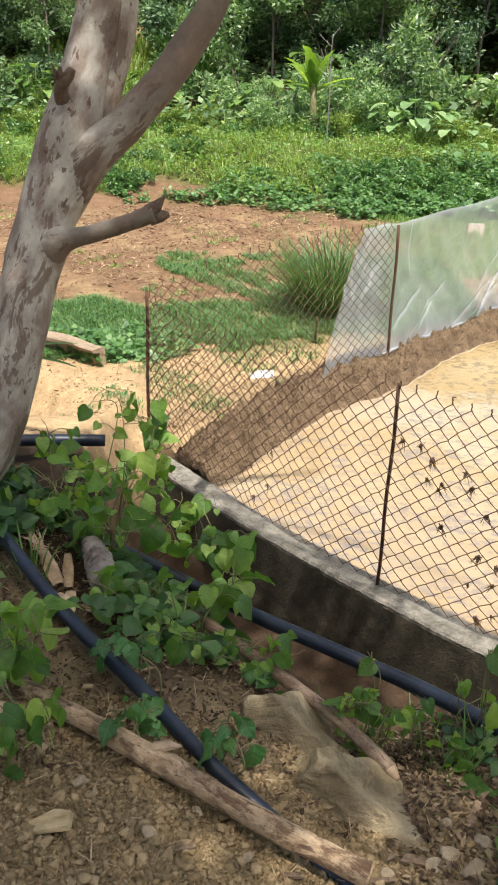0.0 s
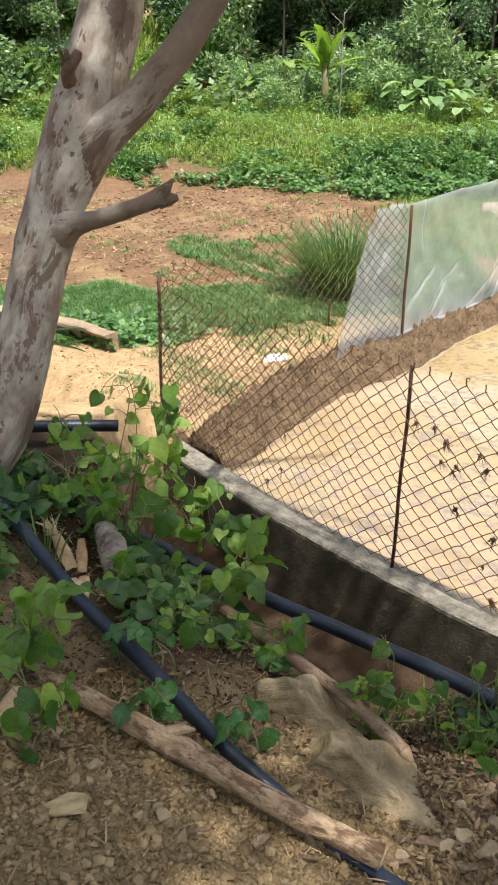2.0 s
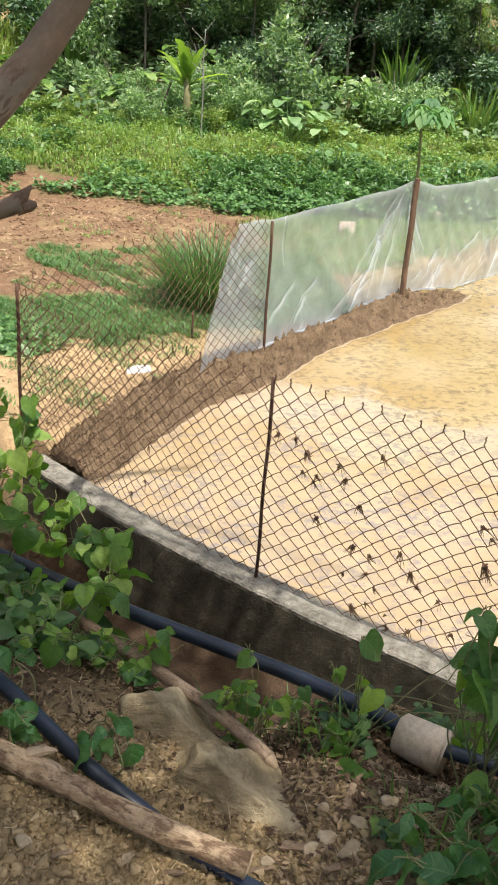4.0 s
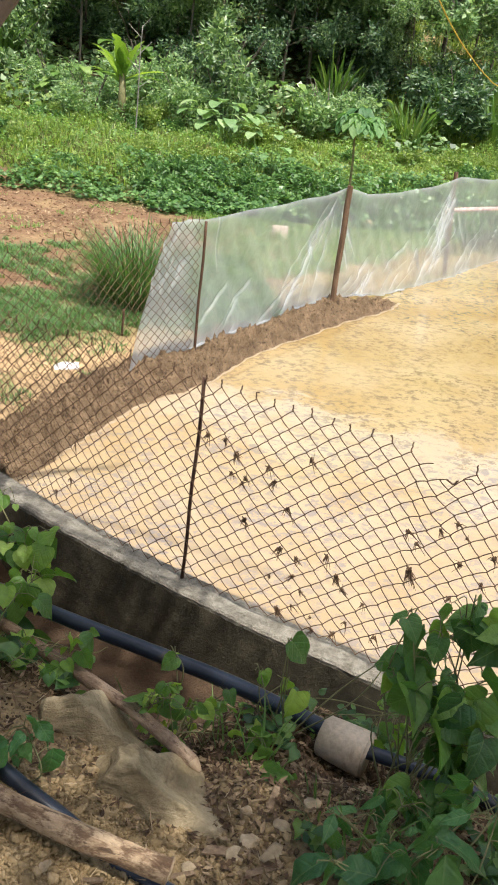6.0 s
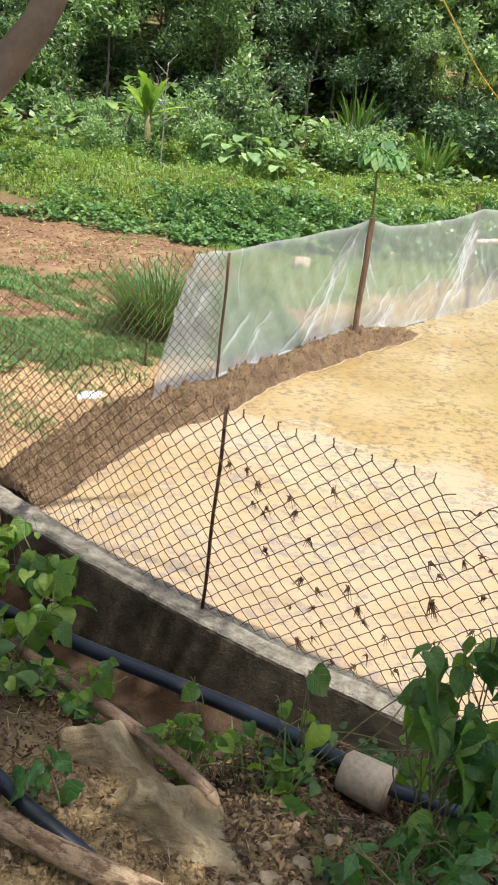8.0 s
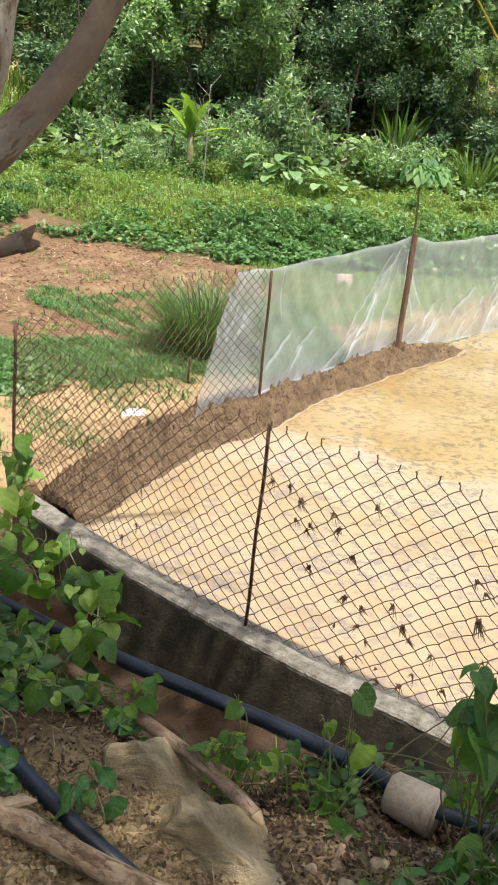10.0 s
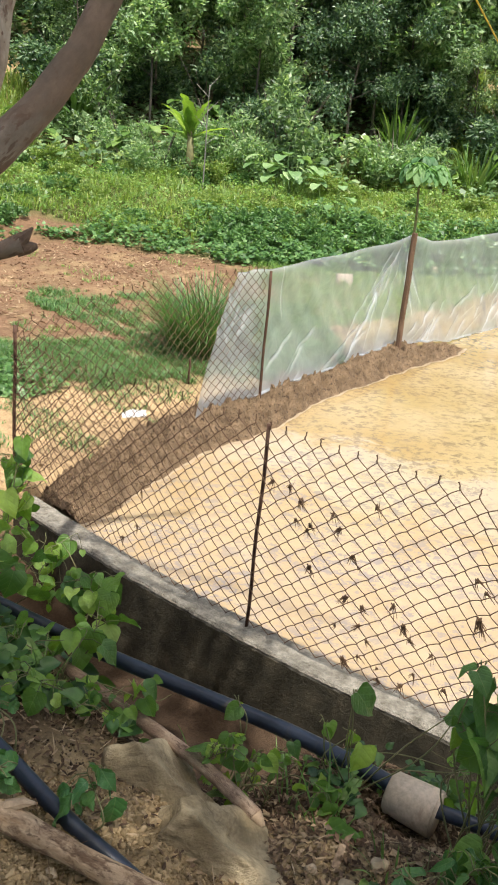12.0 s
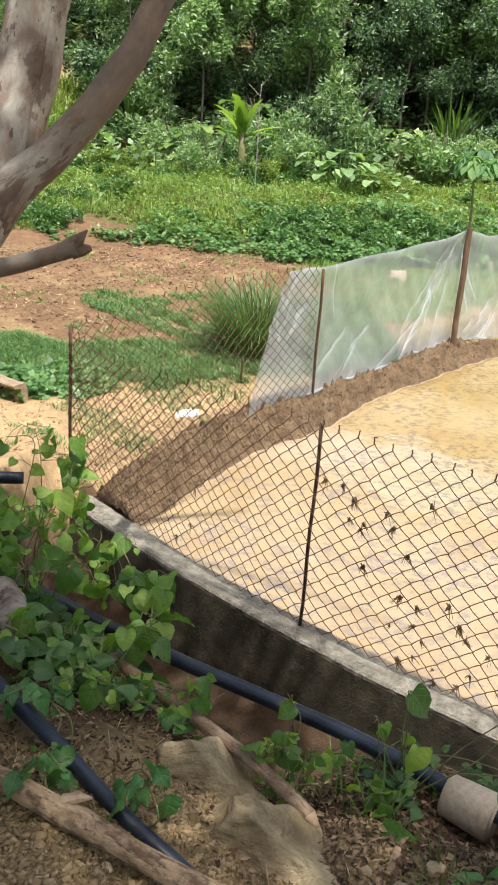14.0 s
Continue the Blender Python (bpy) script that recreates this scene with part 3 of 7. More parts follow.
def along(points, s):
    """The place and the direction s metres along a plan line."""
    for (x0, y0), (x1, y1) in zip(points, points[1:]):
        d = math.hypot(x1 - x0, y1 - y0)
        if s <= d or (x1, y1) == points[-1]:
            return x0 + (x1 - x0) * s / d, y0 + (y1 - y0) * s / d, (x1 - x0) / d, (y1 - y0) / d
        s -= d


def chain_link(label, line, low, high, cell, tall, lean, seed, thick, tear=None):
    """Chain-link netting: every zigzag strand is a wire of its own, its ends bent over."""
    fence = tagged(new("chain_link_fence"), label, "fence")
    rng = random.Random(seed)
    total = sum(math.hypot(b[0] - a[0], b[1] - a[1]) for a, b in zip(line, line[1:]))
    count = int(total / (cell / 2))
    rows = int(round((float(np.mean(high[1])) - float(np.mean(low[1]))) / (tall / 2)))
    for k in range(count):
        pts = []
        for r in range(rows + 1):
            to_right = (r + k) % 2
            i = k + to_right
            at = i * cell / 2
            z0, z1 = np.interp(at / total, *low), np.interp(at / total, *high)
            if tear and tear[0] < at < tear[1]:
                z1 -= 0.025 * (1 - abs(at - (tear[0] + tear[1]) / 2) / (tear[1] - tear[0]) * 2) + 0.01
            z = z0 + (z1 - z0) * r / rows
            s = i * cell / 2 + 0.004 * math.sin(i * 1.9 + r * 0.8) + (1 if to_right else -1) * thick * 0.9 + lean * (z - z0)
            x, y, dx, dy = along(line, s)
            off = (thick * 0.7 if to_right else -thick * 0.7) + 0.018 * math.sin(s * 3.1 + seed) * math.sin((z - z0) * 3) + 0.006 * math.sin(s * 17)
            pts.append((x - dy * off, y + dx * off, z + 0.004 * math.sin(i * 2.3 + r * 1.7)))
        torn = bool(tear) and tear[0] < k * cell / 2 < tear[1]
        if torn:
            pts = pts[:-1]
        bent = [Vector(pts[0])]
        for a, c in zip(pts, pts[1:]):
            a, c = Vector(a), Vector(c)
            bow = Vector((0, 0, 0.0025 if c.x > a.x else -0.0025))
            bent += [a.lerp(c, 0.07), a.lerp(c, 0.3) + bow, a.lerp(c, 0.7) + bow, a.lerp(c, 0.93), c]
        if torn:
            e = bent[-1]
            bent += [e + Vector((0.02, -0.02, 0.01)), e + Vector((0.045, -0.04, -0.005)), e + Vector((0.055, -0.05, 0.02))]
        elif (rows + k) % 2 == 0:
            e = bent[-1]
            tip = e + Vector((rng.gauss(0, 0.006), rng.gauss(0, 0.006), rng.uniform(0.03, 0.045)))
            knuckle = [e.lerp(tip, f / 6) + Vector((math.cos(f * 1.9), math.sin(f * 1.9), 0)) * thick * 0.7 for f in range(1, 7)]
            part("knuckle", Build().tube([e] + knuckle + [tip + Vector((rng.gauss(0, 0.006), 0, -0.004))], thick * 1.35, 5, True).mesh("knuckle", WIRE, True), fence)
        part("wire", Build().tube(bent, thick, 6, False).mesh("wire", WIRE, True), fence)
    return fence


def iron_post(base, top, r, label):
    b = Build()
    pts = [Vector(base).lerp(Vector(top), t / 8) + Vector((math.sin(t * 1.3), math.cos(t * 1.7), 0)) * 0.003 for t in range(9)]
    b.tube(pts, r, 8)
    return tagged(new("fence_post", b.mesh("fence_post", RUST)), label, "fence post", "iron fence posts")


NEAR_LINE = [P0, (-0.36, 5.14), (0.07, 4.53), (0.385, 4.145), P1, (0.96, 3.56), (1.42, 3.16), (2.2, 2.3), (3.0, 1.45)]
near_fence = chain_link("rusty chain-link fence standing on the pond wall", NEAR_LINE, ([0, 0.06, 1], [-0.93, -0.905, -0.905]), ([0, 0.1, 0.2, 0.3, 0.4, 1], [0.17, 0.11, 0.15, 0.2, 0.22, 0.2]), 0.098, 0.088, 0.02, 3, 0.0025, (3.55, 3.72))
far_fence = chain_link("rusty chain-link fence standing on the mud bank", [P0, (0.25, 6.55), P2], ([0, 0.3, 1], [-0.95, -0.9, -0.78]), ([0, 0.2, 0.45, 0.8, 1], [0.18, 0.28, 0.37, 0.41, 0.4]), 0.1, 0.088, 0.0, 8, 0.0026)
iron_post((P1[0], P1[1], -0.94), (0.72, 3.808, 0.235), 0.0098, "thin rusty iron bar post set in the wall top")
iron_post((P0[0], P0[1], -1.0), (-0.731, 5.714, 0.19), 0.012, "thin rusty iron bar post at the fence corner")
iron_post((P2[0], P2[1], -0.95), (1.267, 7.427, 0.395), 0.013, "thin rusty iron bar post on the mud bank")
iron_post((0.64, 8.0, -0.95), (0.64, 8.0, -0.6), 0.011, "short rusty iron rod in the grass behind the fence")


def wood_post(base, top, r, label):
    b = Build()
    pts = [Vector(base).lerp(Vector(top), t / 6) + Vector((math.sin(t * 2.1), math.cos(t), 0)) * r * 0.12 for t in range(7)]
    b.tube(pts, spread([r * 1.1, r], 7), 10, True, 0.05, random.Random(2))
    return tagged(new("net_post", b.mesh("net_post", WOODPOST, False)), label, "net post", "wooden net posts")


wood_post((3.34, 9.79, -1.0), (3.335, 9.79, 0.575), 0.034, "reddish brown sawn wooden net post")
wood_post((6.3, 12.93, -1.3), (6.14, 12.99, 0.62), 0.034, "grey brown wooden net post at the water's edge")
wood_post((8.75, 15.2, -1.2), (8.7, 15.2, 0.6), 0.04, "grey brown wooden net post at the water's edge")


def make_net():
    """White fly netting slung from post to post, creased and gathered at the foot."""
    keys = [(0.0, 0.95, 7.16, 0.60, 6.82, 0.4, -0.93), (0.1, 1.1, 7.3, 0.9, 7.16, 0.415, -0.86), (0.16, 1.268, 7.45, 1.268, 7.45, 0.41, -0.77), (0.32, 2.3, 8.65, 2.27, 8.68, 0.455, -0.82), (0.42, 2.95, 9.4, 2.9, 9.4, 0.49, -0.8),
            (0.47, 3.34, 9.85, 3.3, 9.85, 0.545, -0.8), (0.53, 3.8, 10.4, 3.85, 10.33, 0.44, -0.86), (0.58, 4.5, 11.1, 4.5, 11.05, 0.42, -1.0), (0.64, 5.3, 11.9, 5.3, 11.85, 0.46, -1.02), (0.72, 6.22, 12.9, 6.4, 12.85, 0.56, -1.03),
            (0.8, 7.3, 13.9, 7.3, 13.85, 0.5, -1.03), (0.88, 8.7, 15.24, 8.7, 15.24, 0.56, -1.03), (1.0, 11.5, 17.6, 11.5, 17.6, 0.5, -1.0)]
    ks = [k[0] for k in keys]
    us = np.concatenate([np.linspace(0, 0.8, 800), np.linspace(0.8, 1, 60)[1:]])
    cols, rows = len(us) - 1, 70
    # creases: they fan down from the posts and gather towards the foot
    rng = random.Random(31)
    creases = []
    for at, tops in ((0.35, 6), (3.45, 16), (7.7, 16), (11.0, 6)):
        for k in range(tops):
            way = rng.choice((-1, -1, 1))
            lean = rng.uniform(0.15, 1.1) * way
            z0 = 0.5 - rng.uniform(0.0, 0.5)
            creases.append((at + way * rng.uniform(0.03, 0.35), z0, lean, rng.uniform(0.3, 1.1), rng.uniform(0.008, 0.02), rng.uniform(0.12, 0.4), rng.uniform(-0.25, 0.25)))
    for k in range(40):
        creases.append((rng.uniform(0.6, 9.5), rng.uniform(-0.75, -0.2), -rng.uniform(0.9, 2.4), rng.uniform(0.15, 0.5), rng.uniform(0.006, 0.018), rng.uniform(0.1, 0.28), rng.uniform(-0.3, 0.3)))
    G, Z, PTS = np.zeros((cols + 1, rows + 1)), np.zeros((cols + 1, rows + 1)), np.zeros((cols + 1, rows + 1, 3))
    vv = np.linspace(0, 1, rows + 1)
    for i, u in enumerate(us):
        tx, ty, bx, by, tz, bz = (np.interp(u, ks, [k[j] for k in keys]) for j in range(1, 7))
        tz -= 0.012 * abs(math.sin(u * 26)) ** 2
        PTS[i] = np.stack([bx + (tx - bx) * vv, by + (ty - by) * vv, bz + (tz - bz) * vv], 1)
        G[i] = np.hypot(PTS[i, :, 0] - 0.95, PTS[i, :, 1] - 7.16)
        Z[i] = PTS[i, :, 2]
    mask = np.zeros_like(G)
    for g0, z0, lean, ln, wide, power, bow in creases:
        f = (z0 - Z) / ln
        d = (G - g0 - lean * (z0 - Z) - bow * f * (1 - f) * ln * 2) / math.hypot(1, lean)
        fade = np.clip(f * 6, 0, 1) * np.clip((1 - f) * 2.5, 0, 1)
        mask += 1.7 * power * fade * np.exp(-(d / wide) ** 2) + 0.25 * power * fade * np.exp(-np.abs(d - 0.04) / 0.05)
    rise = Z - Z[:, :1]
    gather = 0.5 + 0.5 * wobble(G, Z * 0.2, 2.1, 3.0)
    mask += np.exp(-rise / (0.03 + 0.07 * gather)) * (0.2 + 0.35 * gather)
    mask += 0.25 * np.exp(-(1 - vv)[None, :] * 40)
    mask += 0.16 * np.clip((0.36 - G) / 0.1, 0, 1)
    mask = np.clip(mask, 0, 0.55)
    soft = 0.045 * wobble(G * 1.2 + Z * 0.6, Z * 0.5, 1.6, 2.0) * np.sin(np.pi * np.clip(vv, 0.03, 0.97))[None, :]
    off = soft + 0.05 * np.sin(np.pi * vv)[None, :] + 0.05 * mask + 0.04 * np.exp(-rise / 0.1) * wobble(G, Z * 0, 3.0, 5.0)
    PTS[:, :, 0] -= 0.7 * off
    PTS[:, :, 1] += 0.7 * off
    verts = PTS.reshape(-1, 3).tolist()
    k = rows + 1
    faces = [(i * k + j, (i + 1) * k + j, (i + 1) * k + j + 1, i * k + j + 1) for i in range(cols) for j in range(rows)]
    net = tagged(new("net"), "sheer white fly netting slung between posts, creased", "net")
    sheet = Build().add(verts, faces).mesh("sheet", NET)
    sheet.attributes.new("weave", "FLOAT_VECTOR", "POINT").data.foreach_set("vector", np.repeat(mask.reshape(-1, 1), 3, 1).astype(np.float32).ravel())
    part("sheet", sheet, net)
    hem = [Vector(verts[i * k + rows]) for i in range(0, cols + 1, 3)]
    part("hem", Build().tube(hem, 0.004, 4).mesh("hem", NET), net, "rolled white top hem")
    foot = [Vector(verts[i * k]) + Vector((0, 0, 0.012 + 0.006 * math.sin(i * 0.23))) for i in range(0, cols + 1, 2)]
    part("gathered_foot", Build().tube(foot, [0.009 + 0.005 * math.sin(i * 0.17) for i in range(len(foot))], 5).mesh("gathered_foot", NET), net, "bunched white foot of the netting")


make_net()


# ---- the pale-barked tree ----
def tree_limb(name, pts, radii, material, parent, label="", sides=20, steps=8, seed=1.0, bulge=0.05, age=(0.0, 0.0), joins=(), soft=0.09):
    """A round limb; where it nears the limbs in joins its skin swells into a smooth fork."""
    path = smooth_path(pts, steps)
    rr = spread(radii, len(path))
    b = Build().tube(path, rr, sides)
    others = []
    for pts2, radii2 in joins:
        path2 = smooth_path(pts2, 8)
        others.append((np.array([p[:] for p in path2]), np.array(spread(radii2, len(path2)))))
    for i, p in enumerate(b.v[: len(path) * sides]):
        c = path[i // sides]
        q = Vector(p)
        k = 1 + bulge * noise.noise(q * 7 + Vector((seed, 0, 0))) + bulge * 0.5 * noise.noise(q * 22)
        out = (q - c).normalized()
        q = c + (q - c) * k
        for centres, sizes in others:
            d = float(np.min(np.linalg.norm(centres - np.array(q[:]), axis=1) - sizes))
            q = q + out * (0.25 * max(soft - abs(d), 0.0) ** 2 / soft)
        b.v[i] = tuple(q)
    me = b.mesh(name, material)
    run = np.cumsum([0.0] + [(q - p).length for p, q in zip(path, path[1:])])
    i = np.arange(len(b.v))
    turn = 2 * np.pi * (i % sides) / sides
    size = np.array(rr)[i // sides]
    skin = np.stack([run[i // sides] + seed, np.cos(turn) * size, np.sin(turn) * size], 1)
    me.attributes.new("skin", "FLOAT_VECTOR", "POINT").data.foreach_set("vector", skin.astype(np.float32).ravel())
    if age[1]:
        ages = np.clip(np.interp(np.arange(len(b.v)) // sides / len(path), [0, 0.3, 0.5, 1], [age[0], age[0], age[1], age[1]]), 0, 1)
        me.attributes.new("age", "FLOAT", "POINT").data.foreach_set("value", ages.astype(np.float32))
    return part(name, me, parent, label)


LEAF_GUM = leaf_mat("gum_leaves", (0.05, 0.085, 0.03), (0.09, 0.13, 0.05), (0.13, 0.16, 0.06), 0.45)


def leaf_cloud(name, centres, radii, count, length, width, material, rng, droop=0.5, flat=0.0):
    """Many small pointed leaves filling the given clumps."""
    r = np.random.RandomState(rng)
    c = np.array(centres, float)
    which = r.randint(0, len(c), count)
    d = r.normal(size=(count, 3))
    d /= np.linalg.norm(d, axis=1)[:, None]
    base = c[which] + d * (np.array(radii, float)[which] * (r.rand(count) ** 0.45)[:, None] if np.ndim(radii[0]) else (np.array(radii, float)[which] * r.rand(count) ** 0.45)[:, None])
    a = r.normal(size=(count, 3)) + d * 0.6
    a[:, 2] = a[:, 2] * (1 - flat) - droop
    a /= np.linalg.norm(a, axis=1)[:, None]
    s = np.cross(a, r.normal(size=(count, 3)) * (1 - flat * 0.7) + np.array([0, 0, flat * 2.0]))
    s /= np.linalg.norm(s, axis=1)[:, None] + 1e-9
    n = np.cross(a, s)
    ln, wd = length * r.uniform(0.6, 1.3, count)[:, None], width * r.uniform(0.6, 1.3, count)[:, None]
    v = np.stack([base, base + a * ln * 0.45 + s * wd * 0.5 + n * wd * 0.15, base + a * ln - n * wd * 0.2, base + a * ln * 0.45 - s * wd * 0.5 + n * wd * 0.15], 1)
    return faces_mesh(name, v, [(0, 1, 2), (0, 2, 3)], material)


def make_gum_tree():
    tree = tagged(new("eucalyptus_tree"), "leaning eucalyptus with pale flaking bark and a broken stub", "tree")
    trunk = ([(-1.3, 2.75, -0.35), (-1.12, 2.79, 0.08), (-0.955, 2.83, 0.328), (-0.869, 2.981, 0.674), (-0.809, 3.109, 0.962), (-0.745, 3.212, 1.193), (-0.697, 3.289, 1.366), (-0.639, 3.384, 1.578), (-0.582, 3.495, 1.85), (-0.5, 3.65, 2.5), (-0.35, 3.7, 3.6), (-0.2, 2.8, 6.0)],
             [0.12, 0.1, 0.102, 0.102, 0.1, 0.104, 0.104, 0.09, 0.084, 0.075, 0.06, 0.03])
    limb = ([(-0.81, 3.2, 0.88), (-0.76, 3.235, 1.05), (-0.68, 3.24, 1.19), (-0.581, 3.222, 1.306), (-0.45, 3.268, 1.44), (-0.32, 3.332, 1.584), (-0.23, 3.391, 1.718), (-0.161, 3.442, 1.832), (-0.02, 3.6, 2.2), (0.3, 3.8, 3.2), (1.4, 3.0, 6.4)],
            [0.04, 0.055, 0.066, 0.069, 0.066, 0.063, 0.059, 0.056, 0.052, 0.045, 0.02])
    side = ([(-0.82, 3.12, 0.95), (-0.76, 3.09, 0.985), (-0.68, 3.055, 1.025), (-0.586, 3.045, 1.051), (-0.455, 3.057, 1.091), (-0.36, 3.07, 1.125)], [0.05, 0.044, 0.037, 0.032, 0.031, 0.034])
    tree_limb("trunk", *trunk, BARK, tree, "pale grey trunk with brown flakes", 36, 12, joins=(limb, side))
    tree_limb("limb", *limb, BARK, tree, "brown limb rising from the fork", 26, 12, 5.0, 0.06, (0.05, 0.85), joins=(trunk,))
    tree_limb("second_stem", [(-0.66, 3.36, 1.3), (-0.58, 3.46, 1.55), (-0.52, 3.56, 1.85), (-0.5, 3.7, 2.8), (-1.6, 3.2, 5.8)], [0.085, 0.075, 0.066, 0.05, 0.02], BARK, tree, "pale twin stem behind the trunk", 18, 8, 9.0, joins=(trunk,))
    stub = tree_limb("broken_stub", *side, BARK, tree, "broken grey-brown side branch", 16, 8, 3.0, 0.13, (0.1, 0.65), joins=(trunk,), soft=0.11)
    b = Build()
    b.tube([(-0.375, 3.066, 1.13), (-0.345, 3.07, 1.155), (-0.32, 3.075, 1.185)], [0.03, 0.02, 0.004], 7)
    b.tube([(-0.375, 3.072, 1.108), (-0.33, 3.078, 1.116), (-0.305, 3.08, 1.122)], [0.03, 0.022, 0.01], 7)
    part("splinter", b.mesh("splinter", DEADWOOD, False), stub, "splintered broken end")
    knob = tree_limb("twig_stub", [(-0.7, 3.25, 1.49), (-0.69, 3.2, 1.535), (-0.66, 3.19, 1.57), (-0.645, 3.185, 1.592)], [0.03, 0.024, 0.02, 0.014], DEADWOOD, tree, "broken twig stub on the trunk", 9, 4, 4.0, 0.12)
    b = Build()
    b.tube([(-0.7, 3.21, 1.52), (-0.705, 3.19, 1.57), (-0.715, 3.185, 1.61)], [0.014, 0.01, 0.005], 6)
    b.tube([(-0.69, 3.2, 1.54), (-0.685, 3.18, 1.575), (-0.687, 3.175, 1.6)], [0.013, 0.011, 0.007], 6)
    part("twig", b.mesh("twig", DEADWOOD, False), knob)
    # branches added out of view to carry the shading crown
    for x, y, z in [(-3.2, 1.4, 7.4), (2.6, 1.0, 7.6), (1.8, -2.0, 8.0), (-3.2, -1.5, 7.6), (-0.2, -4.5, 8.2), (4.2, -1.0, 8.0)]:
        part("branch", Build().tube(smooth_path([(-0.25, 3.0, 5.6), (x * 0.5, 3.0 + (y - 3) * 0.5, 6.9), (x, y, z)], 5), spread([0.035, 0.008], 11), 6).mesh("branch", BARK), tree)
    # unseen crown: clumps are kept where their shadow falls on slope and wall face
    rnd = random.Random(11)
    centres, radii = [], []
    lx, ly = SUN_DIR.x / SUN_DIR.z, SUN_DIR.y / SUN_DIR.z
    while len(centres) < 230:
        x, y, z = rnd.uniform(-6, 6), rnd.uniform(-7.5, 4.0), rnd.uniform(6.0, 9.5)
        h = z + 0.9
        s = (x - lx * h - WALL_A[0]) * WALL_N[0] + (y - ly * h - WALL_A[1]) * WALL_N[1]
        if (s > 0.3 or (s > 0.1 and x - lx * h < -0.75)) and s < 6.5 and y - ly * h < 4.6:
            centres.append((x, y, z))
            radii.append(min(rnd.uniform(0.45, 0.8), s + 0.12))
    part("crown", leaf_cloud("crown", centres, radii, 52000, 0.2, 0.07, LEAF_GUM, 4, 0.7), tree, "unseen drooping grey-green leaves overhead, placed to shade the slope")


make_gum_tree()


# ---- pipes, poles and stones on the slope ----
def lying(name, pts, radii, material, label, category, sides=14, steps=8, seed=0.0, bulge=0.0, group=""):
    path = smooth_path(pts, steps)
    rr = spread(radii, len(path))
    b = Build().tube(path, rr, sides)
    for i, p in enumerate(b.v[: len(path) * sides]):
        c, q = path[i // sides], Vector(p)
        b.v[i] = tuple(c + (q - c) * (1 + bulge * noise.noise(q * 9 + Vector((seed, 0, 0))) + bulge * 0.4 * noise.noise(q * 30)))
    return tagged(new(name, b.mesh(name, material)), label, category, group)


PIPE_A = [(-1.5, 3.2, 0.3), (-1.1, 2.72, 0.25), (-0.813, 2.383, 0.192), (-0.531, 2.06, 0.105), (-0.29, 1.8, 0.072), (-0.083, 1.585, 0.015), (0.059, 1.475, -0.035), (0.13, 1.425, -0.072), (0.204, 1.37, -0.095), (0.302, 1.3, -0.1), (0.6, 1.05, -0.08), (0.9, 0.7, -0.05)]
lying("water_pipe", PIPE_A,
      [0.0215], PIPE, "black plastic water pipe lying across the slope", "pipe", 16)
pipe_b = tagged(new("water_pipe"), "black plastic water pipe with a mud-stained sleeve at its joint", "pipe")
path_b = [(-0.9, 2.95, -0.08), (-0.55, 2.845, -0.122), (-0.228, 2.7, -0.195), (0.02, 2.53, -0.21), (0.32, 2.345, -0.228), (0.599, 2.16, -0.236), (0.85, 1.925, -0.226), (0.9, 1.872, -0.228)]
part("tube", Build().tube(smooth_path(path_b, 8), 0.0265, 16).mesh("tube", PIPE), pipe_b)
part("tube", Build().tube(smooth_path([(0.93, 1.845, -0.236), (1.08, 1.75, -0.232), (1.21, 1.65, -0.229), (1.3, 1.57, -0.236), (1.7, 1.2, -0.25)], 8), 0.022, 14).mesh("tube", PIPE), pipe_b)
sl0, sl1 = Vector((0.845, 1.91, -0.238)), Vector((0.965, 1.812, -0.242))
slv = part("sleeve", Build().tube([sl0, sl0.lerp(sl1, 0.05), sl0.lerp(sl1, 0.5), sl0.lerp(sl1, 0.94), sl1, sl1.lerp(sl0, 0.1)], [0.057, 0.064, 0.068, 0.071, 0.069, 0.06], 24).mesh("sleeve", SLEEVE), pipe_b, "pale mud-stained plastic sleeve")
hole_at = sl0.lerp(sl1, 0.78) + Vector((-0.021, -0.032, 0.041))
part("hole", Build().tube([hole_at, hole_at + Vector((0.006, 0.012, -0.02))], [0.009, 0.007], 8).mesh("hole", ROOTS), slv, "dark ragged hole")

log = tagged(new("log"), "peeled pale log with dark bark patches lying on the soil", "log")
tree_limb("stem", [(-0.66, 1.81, 0.092), (-0.575, 1.755, 0.088), (-0.4, 1.635, 0.098), (-0.235, 1.535, 0.09), (-0.103, 1.462, 0.072), (0.095, 1.377, 0.018), (0.284, 1.31, -0.03)], [0.02, 0.023, 0.026, 0.03, 0.028, 0.027, 0.03], LOG, log, "", 26, 24, 2.0, 0.16)
b = Build().tube([(-0.21, 1.53, 0.11), (-0.17, 1.525, 0.125), (-0.145, 1.52, 0.128)], [0.016, 0.011, 0.003], 7)
part("knot", b.mesh("knot", CUTWOOD, False), log, "pale torn twig stub")
part("cut_end", Build().tube([(0.2835, 1.3102, -0.0298), (0.287, 1.309, -0.031)], [0.0325, 0.031], 22).mesh("cut_end", CUTWOOD), log, "sawn pale end")
pole = tagged(new("pole"), "brown bark-covered pole with a cut end lying beside the boulder", "pole")
tree_limb("stem", [(-0.25, 2.5, -0.14), (0.014, 2.222, -0.147), (0.21, 2.02, -0.155), (0.315, 1.905, -0.166), (0.418, 1.775, -0.185)], [0.022, 0.0215, 0.021, 0.02, 0.0195], STICK, pole, "", 16, 14, 7.0, 0.12)
